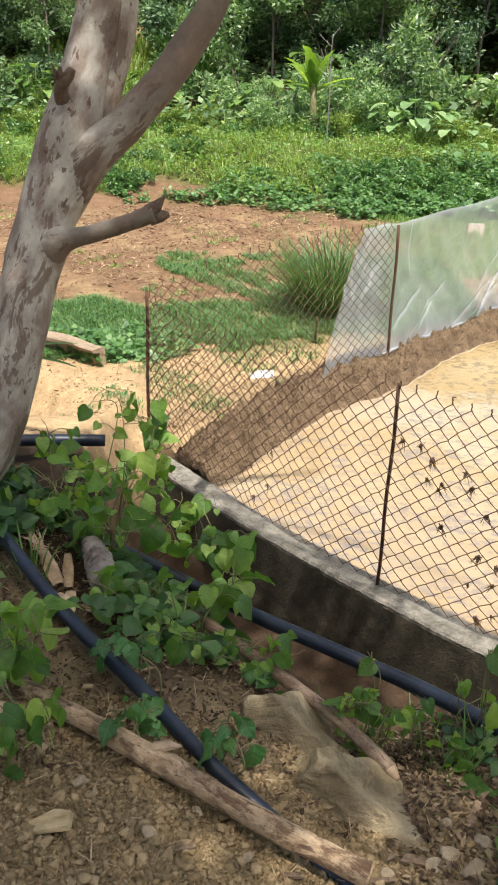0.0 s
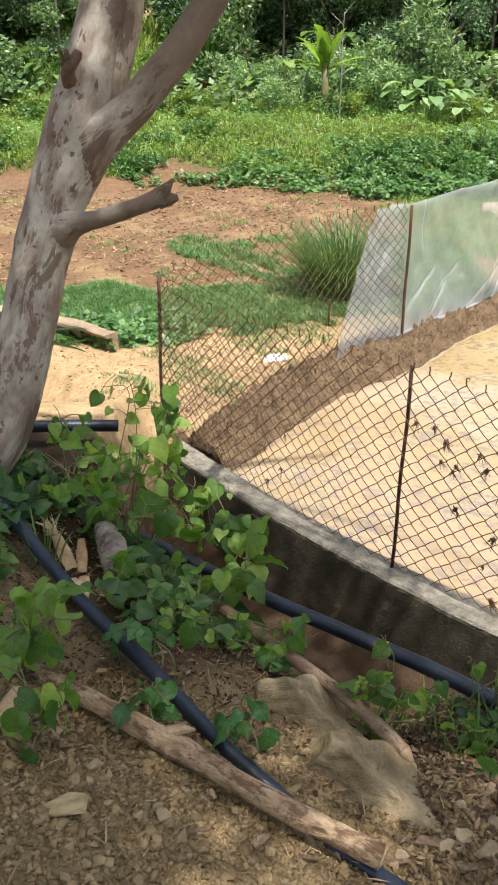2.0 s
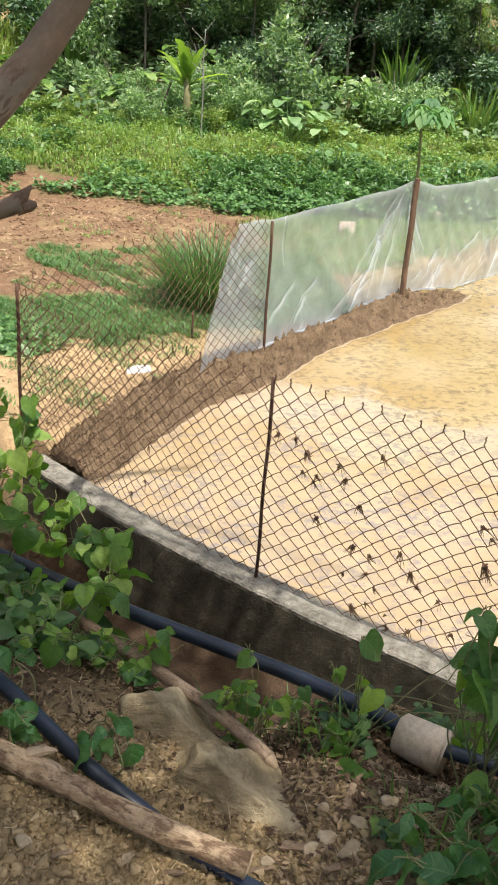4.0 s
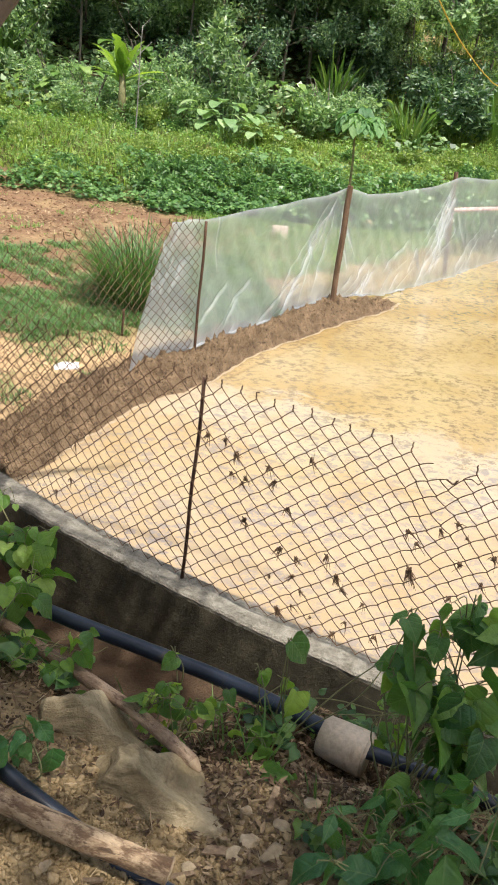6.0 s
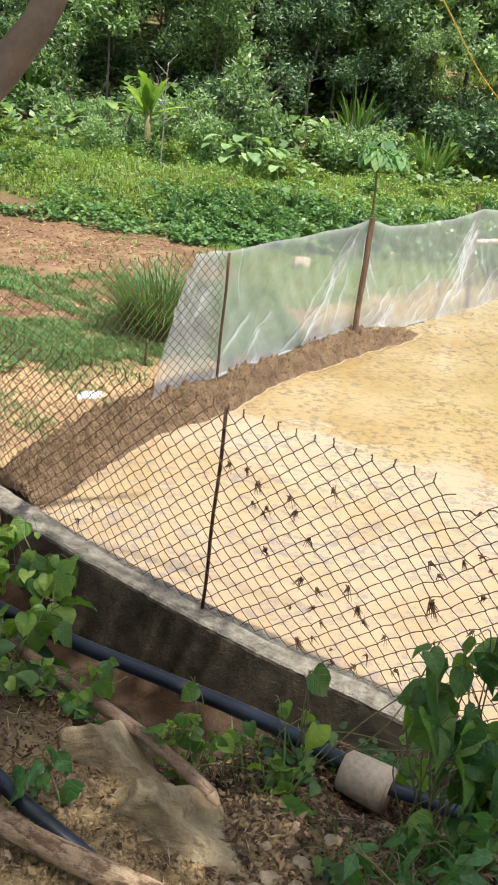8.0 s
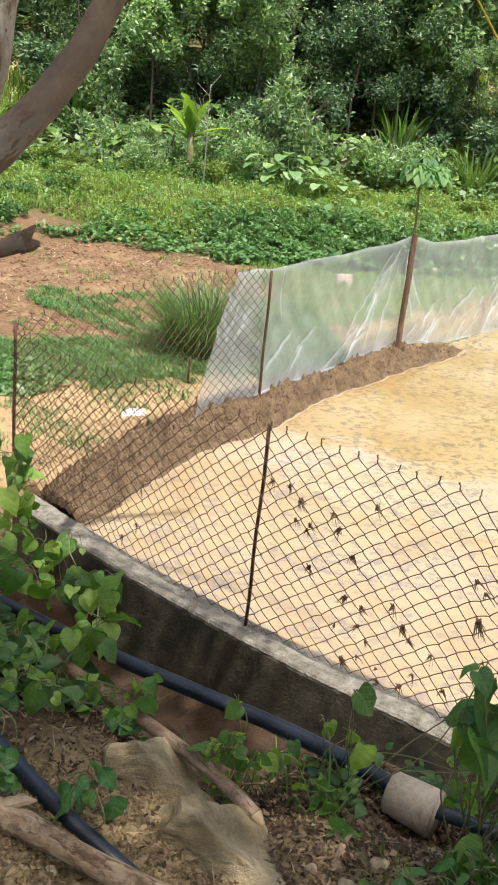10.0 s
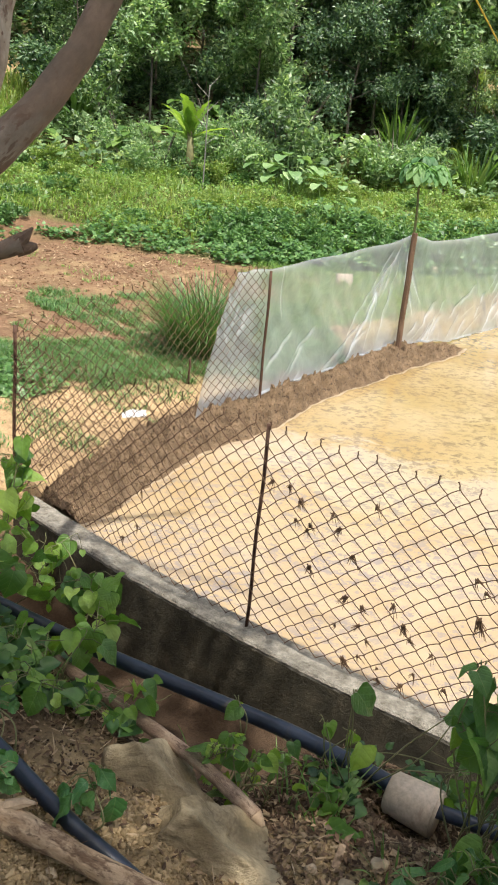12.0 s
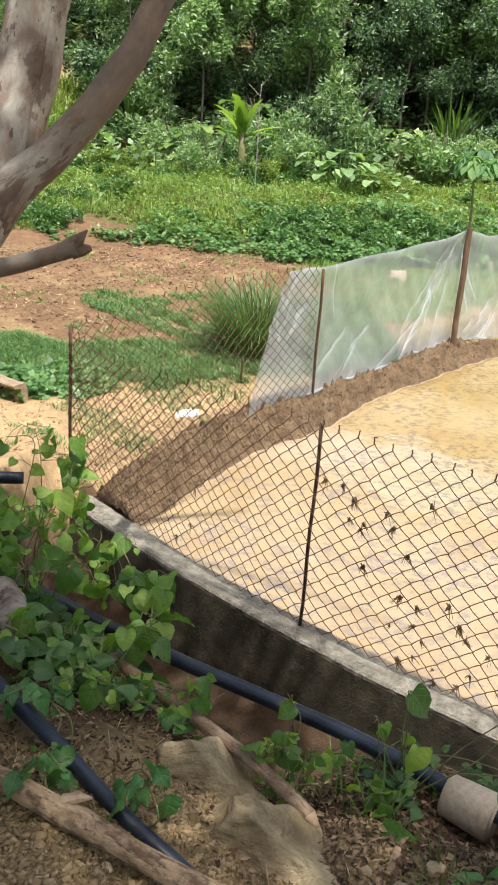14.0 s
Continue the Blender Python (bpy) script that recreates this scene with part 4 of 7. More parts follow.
part("cut_end", Build().tube([(0.4175, 1.7755, -0.1849), (0.436, 1.748, -0.197)], [0.0195, 0.007], 16).mesh("cut_end", CUTWOOD), pole, "slanting pale cut")
lying("drain_pipe", [(-2.2, 4.42, -0.44), (-1.3, 4.52, -0.43), (-0.86, 4.56, -0.438)], [0.036], PIPE, "short black plastic drain pipe bridging a hollow", "pipe", 20)


def stone_mesh(name, size, seed, material, cuts=3, rough=0.28, planes=7, near=0.5, far=0.8, ledge=0.0):
    """A broken stone: a ball cut by random planes and roughened."""
    bm = bmesh.new()
    bmesh.ops.create_icosphere(bm, subdivisions=cuts, radius=1.0)
    rnd = random.Random(seed)
    cutters = [(Vector((rnd.gauss(0, 1), rnd.gauss(0, 1), rnd.gauss(0, 1))).normalized(), rnd.uniform(near, far)) for _ in range(planes)]
    for v in bm.verts:
        p = v.co.copy()
        for nrm, d in cutters:
            k = p.dot(nrm)
            if k > d:
                p -= nrm * (k - d)
        p *= 1 + rough * 0.35 * noise.noise(v.co * 2.1 + Vector((seed, 0, 0))) + rough * 0.12 * noise.noise(v.co * 7 + Vector((seed, 3, 0)))
        if ledge:
            p *= 1 + ledge * noise.fractal(v.co * 7, 0.5, 2.2, 6) * 0.8 - ledge * 1.2 * abs(noise.noise(v.co * 2.7 + Vector((5, 0, 0)))) - ledge * 0.8 * abs(noise.noise(v.co * 8))
        v.co = Vector((p.x * size[0], p.y * size[1], p.z * size[2]))
    me = bpy.data.meshes.new(name)
    bm.to_mesh(me)
    bm.free()
    me.materials.append(material)
    if cuts > 2:
        me.polygons.foreach_set("use_smooth", [True] * len(me.polygons))
    return me


def faceted_stone(name, planes, seed, material, rough=0.012, soft=26.0):
    """A stone bounded by the given planes (direction, distance), its edges worn round and its faces pitted."""
    bm = bmesh.new()
    bmesh.ops.create_icosphere(bm, subdivisions=6, radius=1.0)
    cutters = [(Vector(nrm).normalized(), d) for nrm, d in planes]
    for v in bm.verts:
        u = v.co.normalized()
        inv = sum(max(u.dot(nrm), 0.0) ** soft / d ** soft for nrm, d in cutters) ** (1 / soft)
        p = u / max(inv, 1.0)
        q = p * 9 + Vector((seed, 0, 0))
        k = noise.fractal(q, 1.1, 2.2, 5) * rough * 0.8 - abs(noise.noise(q * 0.9 + Vector((0, 4, 0)))) * rough * 1.5
        bed = round(noise.noise(Vector((p.x * 4, p.y * 4, p.z * 14 + p.x * 6 + seed))) * 3) / 3 * rough * 0.45
        v.co = p + u * (k + bed)
    me = bpy.data.meshes.new(name)
    bm.to_mesh(me)
    bm.free()
    me.materials.append(material)
    me.polygons.foreach_set("use_smooth", [True] * len(me.polygons))
    return me


b1 = tagged(new("boulder", faceted_stone("boulder", [((-0.1, -0.85, 0.52), 0.082), ((0.67, 0.23, 0.7), 0.115), ((-0.9, -0.2, 0.4), 0.155), ((-0.3, 0.75, 0.6), 0.15), ((0.85, 0.3, 0.2), 0.17), ((0, 0, -1), 0.16), ((0.2, 1, 0.1), 0.2)], 2.0, ROCK, 0.017, 70.0)), "angular tan boulder with a sharp ridge, half buried in the slope", "boulder", "boulders")
b1.matrix_world = pose(0.12, 1.86, -0.2)
b2 = tagged(new("boulder", faceted_stone("boulder", [((-0.33, -0.72, 0.61), 0.115), ((0.47, 0.2, 0.835), 0.098), ((0.35, -0.9, 0.25), 0.235), ((-0.75, 0.1, 0.55), 0.15), ((-0.1, 0.9, 0.4), 0.13), ((0.95, 0.1, 0.2), 0.185), ((0, 0, -1), 0.16)], 7.0, ROCK, 0.017, 60.0)), "long smooth tan boulder half buried in loose gravel", "boulder", "boulders")
b2.matrix_world = pose(0.27, 1.67, -0.2)

# ---- far vegetation ----
GRASS = leaf_mat("meadow_grass", (0.12, 0.2, 0.04), (0.24, 0.345, 0.08), (0.4, 0.45, 0.17), 0.42)
MEADOW = leaf_mat("meadow_weed_leaves", (0.09, 0.185, 0.038), (0.2, 0.345, 0.08), (0.33, 0.45, 0.15), 0.42)
WEED = leaf_mat("low_weeds", (0.05, 0.125, 0.036), (0.125, 0.255, 0.07), (0.22, 0.35, 0.13), 0.32)
SCRUB = leaf_mat("scrub_leaves", (0.06, 0.12, 0.05), (0.21, 0.335, 0.14), (0.42, 0.52, 0.3), 0.42)
DARKTREE = leaf_mat("dark_tree_leaves", (0.03, 0.07, 0.035), (0.11, 0.205, 0.095), (0.3, 0.41, 0.23), 0.35)
PALETREE = leaf_mat("pale_tree_leaves", (0.11, 0.21, 0.09), (0.29, 0.44, 0.2), (0.5, 0.6, 0.36), 0.45)
BANANA = leaf_mat("banana_leaf", (0.13, 0.24, 0.04), (0.22, 0.36, 0.05), (0.3, 0.42, 0.06), 0.45, per="object")
PAPAYA = leaf_mat("papaya_leaf", (0.07, 0.18, 0.06), (0.125, 0.27, 0.09), (0.2, 0.35, 0.12), 0.4, 0.6, per="object")
REED = leaf_mat("reed_blades", (0.08, 0.17, 0.035), (0.15, 0.27, 0.06), (0.22, 0.3, 0.1), 0.3)


def blades(name, x, y, tall, wide, material, seed, lean=0.35, z=None):
    """Grass: a bent blade of three pieces at every place."""
    r = np.random.RandomState(seed)
    n = len(x)
    z = height(x, y) - 0.01 if z is None else z
    a = r.uniform(0, 2 * np.pi, n)
    h = tall * r.uniform(0.5, 1.25, n)
    w = wide * r.uniform(0.6, 1.3, n)
    l = h * lean * r.uniform(0.2, 1.6, n)
    dx, dy = np.cos(a), np.sin(a)
    base = np.stack([x, y, z], 1)
    sx = np.stack([-dy, dx, np.zeros(n)], 1) * w[:, None] * 0.5
    mid = base + np.stack([dx * l * 0.35, dy * l * 0.35, h * 0.6], 1)
    tip = base + np.stack([dx * l, dy * l, h * (1 - 0.25 * np.minimum(l / h, 1))], 1)
    v = np.stack([base - sx, base + sx, mid + sx * 0.8, mid - sx * 0.8, tip], 1)
    return faces_mesh(name, v, [(0, 1, 2, 3), (3, 2, 4)], material)


def sow(n, x0, x1, y0, y1, seed, keep=None):
    r = np.random.RandomState(seed)
    x, y = r.uniform(x0, x1, n), r.uniform(y0, y1, n)
    if keep is not None:
        k = keep(x, y)
        x, y = x[k], y[k]
    k = ~in_polygon(x, y, POND)
    return x[k], y[k]


def clumpy(scale, seed, cut):
    return lambda x, y: wobble(x, y, scale, seed) > cut


x, y = sow(70000, -13, 16, 15.8, 22.5, 1, lambda x, y: (y > 16.2 - 0.3 * wobble(x, y, 1.0, 4.0)) & (wobble(x, y, 0.9, 9.0) < 0.75) & (((x + 1.7) / 0.9) ** 2 + ((y - 16.4) / 0.35) ** 2 > 1))
tagged(new("grass", blades("grass", x, y, 0.24 * (1 + 0.55 * wobble(x, y, 1.3, 3.0)), 0.017, GRASS, 2, 1.2)), "tall sunlit meadow grass on the far bank", "grass", kind="stuff")
x, y = sow(85000, -4.0, 2.4, 7.4, 9.4, 3, lambda x, y: (wobble(x, y, 1.6, 2.0) + 0.5 * wobble(x, y, 5.0, 7.0) + 0.3 * wobble(x, y, 13.0, 2.0) > -0.8) & (y > 7.95 + 0.35 * np.clip(x, -1.5, 1) + 0.3 * wobble(x, y, 2.0, 1.0) + 0.12 * wobble(x, y, 7.0, 4.0)) & (y < 9.2 + 0.25 * wobble(x, y, 2.4, 6.0)))
tagged(new("grass", blades("grass", x, y, 0.075 * (1 + 0.5 * wobble(x, y, 6.0, 3.0)), 0.008, WEED, 4, 1.1)), "short green grass along the edge of the red field", "grass", kind="stuff")
x, y = sow(42000, -1.3, 2.6, 9.0, 11.8, 5, lambda x, y: (wobble(x, y, 1.1, 6.0) + 0.6 * wobble(x, y, 4.0, 1.0) + 0.4 * wobble(x, y, 11.0, 4.0) + 0.25 * x > 0.12))
tagged(new("grass", blades("grass", x, y, 0.08 * (1 + 0.5 * wobble(x, y, 5.0, 1.0)), 0.009, WEED, 6, 1.1)), "patch of green grass in the red field", "grass", kind="stuff")
x, y = sow(90000, -7, 4, 9.0, 16, 7, lambda x, y: (wobble(x, y, 1.5, 3.0) + 0.7 * wobble(x, y, 6.0, 8.0) > 0.78) & (wobble(x, y, 17.0, 2.0) > 0.0))
tagged(new("weeds", blades("weeds", x, y, 0.08, 0.013, MEADOW, 8, 1.1)), "scattered green weeds on bare red soil", "weeds", kind="stuff")
x, y = sow(14000, -1.5, 1.4, 5.9, 8.2, 9, clumpy(2.3, 1.0, 0.15))
tagged(new("weeds", blades("weeds", x, y, 0.05, 0.009, WEED, 10, 1.1)), "sparse green weeds on yellow earth beside the bank", "weeds", kind="stuff")
x, y = sow(72000, 1.0, 14, 9.5, 16.5, 12, lambda x, y: (x > 1.75 + 0.1 * (y - 10) + 0.45 * wobble(x, y, 1.7, 8.0) + 0.3 * wobble(x, y, 6.0, 9.0)) & (y > 9.1 + 0.6 * x + 0.55 * wobble(x, y, 1.6, 5.0) + 0.3 * wobble(x, y, 6.0, 2.0)) & (wobble(x, y, 0.8, 3.0) > -0.6))
tagged(new("grass", blades("grass", x, y, 0.13 * (1 + 0.5 * wobble(x, y, 3.0, 2.0)), 0.011, MEADOW, 13, 1.1)), "green grass behind the netting", "grass", kind="stuff")


def clearing(x, y):
    """Open slope: the path up the hill, the grass slope under the slender trees, a bare scar on the bank."""
    path = (np.abs(x + 3.65) < 0.75) & (y > 20.8) & (y < 28.8)
    slope_open = (x > 9) & (x < 16) & (y > 26.4) & (y < 31.5)
    scar = ((x + 1.7) / 0.9) ** 2 + ((y - 16.4) / 0.35) ** 2 < 1
    return path | slope_open | scar


def creepers(name, n, x0, x1, y0, y1, seed, size, lift, keep, label, material=WEED, shape=None):
    x, y = sow(n, x0, x1, y0, y1, seed, lambda x, y: keep(x, y) & ~clearing(x, y))
    r = np.random.RandomState(seed + 1)
    m = len(x)
    z = height(x, y) + lift * r.rand(m) ** 0.7 * (0.55 + 0.45 * wobble(x, y, 2.4, 1.0))
    a = r.normal(size=(m, 3))
    a[:, 2] = a[:, 2] * 0.35
    a /= np.linalg.norm(a, axis=1)[:, None]
    up = np.stack([r.normal(0, 0.35, m), r.normal(0, 0.35, m) - 0.25, np.ones(m)], 1)
    s = np.cross(a, up)
    s /= np.linalg.norm(s, axis=1)[:, None]
    base, ln = np.stack([x, y, z], 1), size * r.uniform(0.6, 1.35, m)[:, None]
    if shape:
        pts = np.array([q.co[:] for q in shape.vertices])
        nrm = np.cross(a, s) * -1
        v = base[:, None, :] + ln[:, :, None] * (a[:, None, :] * pts[None, :, :1] + s[:, None, :] * pts[None, :, 1:2] + nrm[:, None, :] * pts[None, :, 2:])
        me = faces_mesh(name, v, [tuple(f.vertices) for f in shape.polygons], material, True)
    else:
        v = np.stack([base, base + a * ln * 0.4 + s * ln * 0.42, base + a * ln, base + a * ln * 0.4 - s * ln * 0.42], 1)
        me = faces_mesh(name, v, [(0, 1, 2), (0, 2, 3)], material)
    tagged(new(name, me), label, "creeper", kind="stuff")


creepers("creeping_plants", 42000, -9, 9, 14.9, 19.0, 20, 0.085, 0.32, lambda x, y: (y > 15.5 - 0.18 * np.clip(x, -4, 4) + 0.35 * wobble(x, y, 1.5, 4.0)) & (wobble(x, y, 0.9, 9.0) < 0.7) & (y < 16.6 + 0.22 * x + 1.6 * wobble(x, y, 0.8, 12.0)), "low leafy green creepers over the far bank")
creepers("meadow_weeds", 46000, -11, 14, 16.0, 22.0, 24, 0.07, 0.34, lambda x, y: wobble(x, y, 1.1, 13.0) > -0.4, "leafy sunlit weeds among the meadow grass", MEADOW)
creepers("creeping_plants", 26000, 1.5, 10, 14.0, 18.5, 23, 0.095, 0.42, lambda x, y: (y > 14.6 + 0.1 * x) & (y < 17.4 + 1.2 * wobble(x, y, 0.9, 2.0)), "dense leafy green creepers over the far bank")
creepers("creeping_plants", 3500, -2.1, -0.4, 7.0, 8.4, 26, 0.07, 0.14, lambda x, y: ((x + 1.35) / 0.8) ** 2 + ((y - 7.75) / 0.5) ** 2 < 0.8 + 0.5 * wobble(x, y, 2.4, 2.0) + 0.3 * wobble(x, y, 7.0, 3.0), "low leafy weeds by the yellow patch")
creepers("undergrowth", 90000, -26, 30, 21, 46, 28, 0.19, 0.8, lambda x, y: wobble(x, y, 0.22, 7.0) < 0.55, "tangled green undergrowth on the hillside", SCRUB)


def bush_mesh(name, seed, wide, tall, count, leaf, material, flat=0.2):
    rnd = random.Random(seed)
    centres, radii = [], []
    for _ in range(16):
        a, r, z = rnd.uniform(0, 6.28), wide * math.sqrt(rnd.random()) * 0.75, tall * rnd.uniform(0.12, 0.85)
        centres.append((math.cos(a) * r, math.sin(a) * r, z * (1 - 0.35 * r / wide)))
        radii.append(wide * rnd.uniform(0.16, 0.34))
    return leaf_cloud(name, centres, radii, count, leaf, leaf * 0.42, material, seed, 0.1, flat)


def stems_mesh(name, seed, wide, tall, r=0.02, n=7):
    rnd = random.Random(seed)
    b = Build()
    for _ in range(n):
        a, q = rnd.uniform(0, 6.28), wide * rnd.uniform(0.2, 0.7)
        b.tube([(0, 0, -0.15), (math.cos(a) * q * 0.4, math.sin(a) * q * 0.4, tall * 0.4), (math.cos(a) * q, math.sin(a) * q, tall * 0.8)], [r, r * 0.7, r * 0.3], 5, False)
    return b.mesh(name, TWIG)


BUSHES = []
for seed, wide, tall, count, leaf, material, label in [(101, 1.3, 1.7, 4200, 0.13, SCRUB, "dense green scrub bush on the hillside"), (102, 1.1, 1.4, 3600, 0.1, PALETREE, "pale green leafy bush on the hillside"), (103, 1.5, 2.1, 4600, 0.15, DARKTREE, "dark green shady bush on the hillside"), (104, 0.9, 1.2, 3200, 0.12, SCRUB, "low green scrub bush at the foot of the hill")]:
    ob = tagged(new("bush"), label, "bush", "hillside bushes")
    part("foliage", bush_mesh("foliage", seed, wide, tall, count, leaf, material), ob)
    part("stem", stems_mesh("stem", seed, wide, tall), ob)
    BUSHES.append(ob)
LOW = tagged(new("weed_bush"), "low green leafy weed clump on the far bank", "weed", "weed clumps on the bank")
part("foliage", bush_mesh("foliage", 111, 0.42, 0.4, 1300, 0.085, WEED), LOW)
LOW.matrix_world = pose(-2.2, 17.6, ground_z(-2.2, 17.6) - 0.05)
PALE = tagged(new("weed_bush"), "low yellowish green weed clump on the far bank", "weed", "weed clumps on the bank")
part("foliage", bush_mesh("foliage", 112, 0.4, 0.5, 1300, 0.075, GRASS), PALE)
PALE.matrix_world = pose(-3.2, 18.6, ground_z(-3.2, 18.6) - 0.05)
rnd = random.Random(78)
for k in range(140):
    xx, yy = rnd.uniform(-9, 12), rnd.uniform(15.6, 21.5)
    if yy < 15.9 - 0.15 * xx:
        continue
    c = copy_thing(LOW if (yy < 17.8 or rnd.random() < 0.3) else PALE, pose(xx, yy, ground_z(xx, yy) - 0.06, 0, 0, rnd.uniform(0, 360)))
    sc = rnd.uniform(0.6, 1.35)
    c.scale = (sc, sc, sc * rnd.uniform(0.7, 1.2))
rnd = random.Random(77)
spots = []
for row, (yy, n) in enumerate([(21.8, 18), (23.6, 20), (26.0, 20), (29.0, 20), (33.0, 20)]):
    for k in range(n):
        xx = -13 + (30 + 0.35 * (yy - 21) * 2) * (k + rnd.random()) / n - 0.35 * (yy - 21)
        spots.append((xx, yy + rnd.uniform(-0.9, 0.9), rnd.uniform(0.55, 1.4), row))
first = {}
for xx, yy, sc, row in spots:
    if wobble(np.array([xx]), np.array([yy]), 0.22, 7.0)[0] > 0.42 and row > 1:
        continue
    if clearing(np.array([xx]), np.array([yy]))[0] or (abs(xx + 3.65) < 1.5 and yy < 29):
        continue
    if row == 0 and xx > 8 and rnd.random() < 0.6:
        continue
    kind = rnd.choice([0, 1, 3, 2] if row < 2 else [0, 1, 2, 2])
    m = pose(xx, yy, ground_z(xx, yy) - 0.1, 0, 0, rnd.uniform(0, 360))
    if kind not in first:
        first[kind] = BUSHES[kind]
        BUSHES[kind].matrix_world = m
    else:
        c = copy_thing(BUSHES[kind], m)
        c.scale = (sc, sc, sc * rnd.uniform(0.8, 1.15))


def tree_parts(seed, tall, r, crown_r, crown_low, count, leaf, leafmat, bark, label, thin=0.42):
    t = tagged(new("tree"), label, "tree", "hillside trees")
    rnd = random.Random(seed)
    top = Vector((rnd.uniform(-0.5, 0.5), rnd.uniform(-0.4, 0.4), tall))
    path = smooth_path([(0, 0, -0.3), (0.05, 0, tall * 0.3), (top.x * 0.5, top.y * 0.5, tall * 0.65), tuple(top)], 4)
    part("trunk", Build().tube(path, spread([r, r * 0.75, r * 0.25], len(path)), 8).mesh("trunk", bark), t)
    centres, radii = [], []
    for k in range(15):
        f = crown_low + (1 - crown_low) * (k + rnd.random()) / 15
        a = rnd.uniform(0, 6.28)
        q = crown_r * rnd.uniform(0.35, 1.0) * (1.15 - 0.6 * (f - crown_low) / (1 - crown_low))
        s = path[min(len(path) - 1, int(f * 0.9 * len(path)))]
        e = Vector((s.x + math.cos(a) * q, s.y + math.sin(a) * q, s.z + rnd.uniform(0.1, 0.6)))
        part("limb", Build().tube([s, s.lerp(e, 0.5) + Vector((0, 0, 0.12)), e], [r * 0.35, r * 0.2, r * 0.08], 5, False).mesh("limb", bark), t)
        for _ in range(3):
            centres.append((e.x + rnd.gauss(0, 0.3), e.y + rnd.gauss(0, 0.3), e.z + rnd.gauss(0, 0.22)))
            radii.append(crown_r * rnd.uniform(0.14, 0.34))
    part("crown", leaf_cloud("crown", centres, radii, count, leaf, leaf * thin, leafmat, seed, 0.35, 0.15), t)
    return t


TREES = [tree_parts(201, 6.0, 0.06, 2.0, 0.3, 9000, 0.17, DARKTREE, TWIG, "dense dark green tree on the hillside"),
         tree_parts(202, 7.0, 0.055, 1.7, 0.4, 7500, 0.24, PALETREE, BARK_DARK, "slender light green tree on the hillside"),
         tree_parts(203, 5.0, 0.045, 1.7, 0.35, 7500, 0.15, SCRUB, TWIG, "young green tree on the hillside"),
         tree_parts(204, 8.0, 0.07, 2.2, 0.4, 9000, 0.18, DARKTREE, BARK_DARK, "tall dark green tree on the hillside")]
# dark trees stand behind the banana and by the gap of the path, slender ones over the open slope
TREE_PLAN = [(1, 7.6, 25.2, 0.75), (2, 3.0, 25.6, 0.8), (1, 13.4, 27.4, 0.9), (1, -0.8, 30.6, 0.95), (2, 4.6, 33.6, 1.2), (1, 7.2, 34.6, 1.1), (2, 10.2, 33.8, 1.3), (1, -4.6, 34.6, 1.1), (2, 1.2, 34.4, 1.3), (1, 12.6, 34.8, 1.2), (2, -7.6, 33.4, 1.2), (1, 2.0, 39.5, 1.3), (2, 7.8, 40.0, 1.5), (2, -4.2, 40.2, 1.5), (1, 12.8, 40.6, 1.4), (2, 17.6, 31.5, 1.2),
             (0, 4.4, 26.5, 1.0), (0, 6.3, 27.6, 1.1), (3, 5.6, 30.5, 1.0), (1, 9.2, 26.0, 0.9), (1, 10.4, 27.3, 0.95), (2, 11.8, 25.5, 0.9), (1, 2.3, 27.2, 0.85), (2, 0.6, 26.6, 0.95), (1, 0.2, 29.0, 0.9), (2, -1.6, 26.2, 0.8),
             (3, -6.6, 26.6, 1.0), (0, -8.6, 27.8, 1.0), (0, -5.2, 30.0, 0.95), (3, 2.4, 32.0, 1.0), (1, -3.0, 33.5, 1.0), (0, 8.6, 32.0, 1.0), (3, 12.4, 33.5, 1.1), (3, 17.2, 30.5, 1.0), (0, 14.2, 33.0, 1.2), (3, -10.5, 31.0, 1.1),
             (3, 0.0, 37.0, 1.1), (0, 6.0, 37.5, 1.2), (3, 11.0, 37.0, 1.2), (0, -6.0, 37.0, 1.2), (3, 17.0, 34.5, 1.2), (0, 3.4, 42.0, 1.3), (3, -2.4, 43.0, 1.3), (3, 9.0, 43.0, 1.3), (0, 15.0, 41.0, 1.3), (0, -9.0, 42.0, 1.3), (3, 20.0, 38.0, 1.3), (0, -13.5, 36.0, 1.2), (3, 22.0, 44.0, 1.3), (3, -16.0, 42.0, 1.3), (0, 26.0, 40.0, 1.3),
             (0, 5.9, 24.4, 0.72), (0, 6.8, 25.2, 0.85), (1, 0.4, 24.6, 0.7), (1, 3.2, 24.2, 0.66), (2, -5.6, 24.6, 0.75), (1, -7.4, 25.4, 0.8), (1, 8.3, 25.2, 0.8), (1, 7.7, 26.6, 0.92), (2, 9.6, 24.6, 0.7), (1, 10.8, 25.2, 0.85), (1, 9.4, 28.2, 1.0), (1, 11.2, 26.4, 0.85), (2, 2.0, 29.4, 1.0), (1, 4.6, 28.8, 1.0), (1, 7.6, 30.6, 1.05), (2, -2.0, 30.2, 1.0), (1, 10.0, 30.4, 1.05), (2, 0.6, 32.0, 1.1), (1, 5.6, 35.6, 1.25), (1, 9.4, 36.4, 1.25), (1, 0.2, 36.0, 1.25), (2, 13.6, 37.4, 1.3), (1, -7.0, 36.4, 1.25)]
used = set()
for kind, xx, yy, sc in TREE_PLAN:
    m = pose(xx, yy, ground_z(xx, yy), 0, 0, (xx * 77 + yy * 31) % 360)
    if kind not in used:
        used.add(kind)
        TREES[kind].matrix_world = m
        TREES[kind].scale = (sc, sc, sc)
    else:
        c = copy_thing(TREES[kind], m)
        c.scale = (sc, sc, sc)


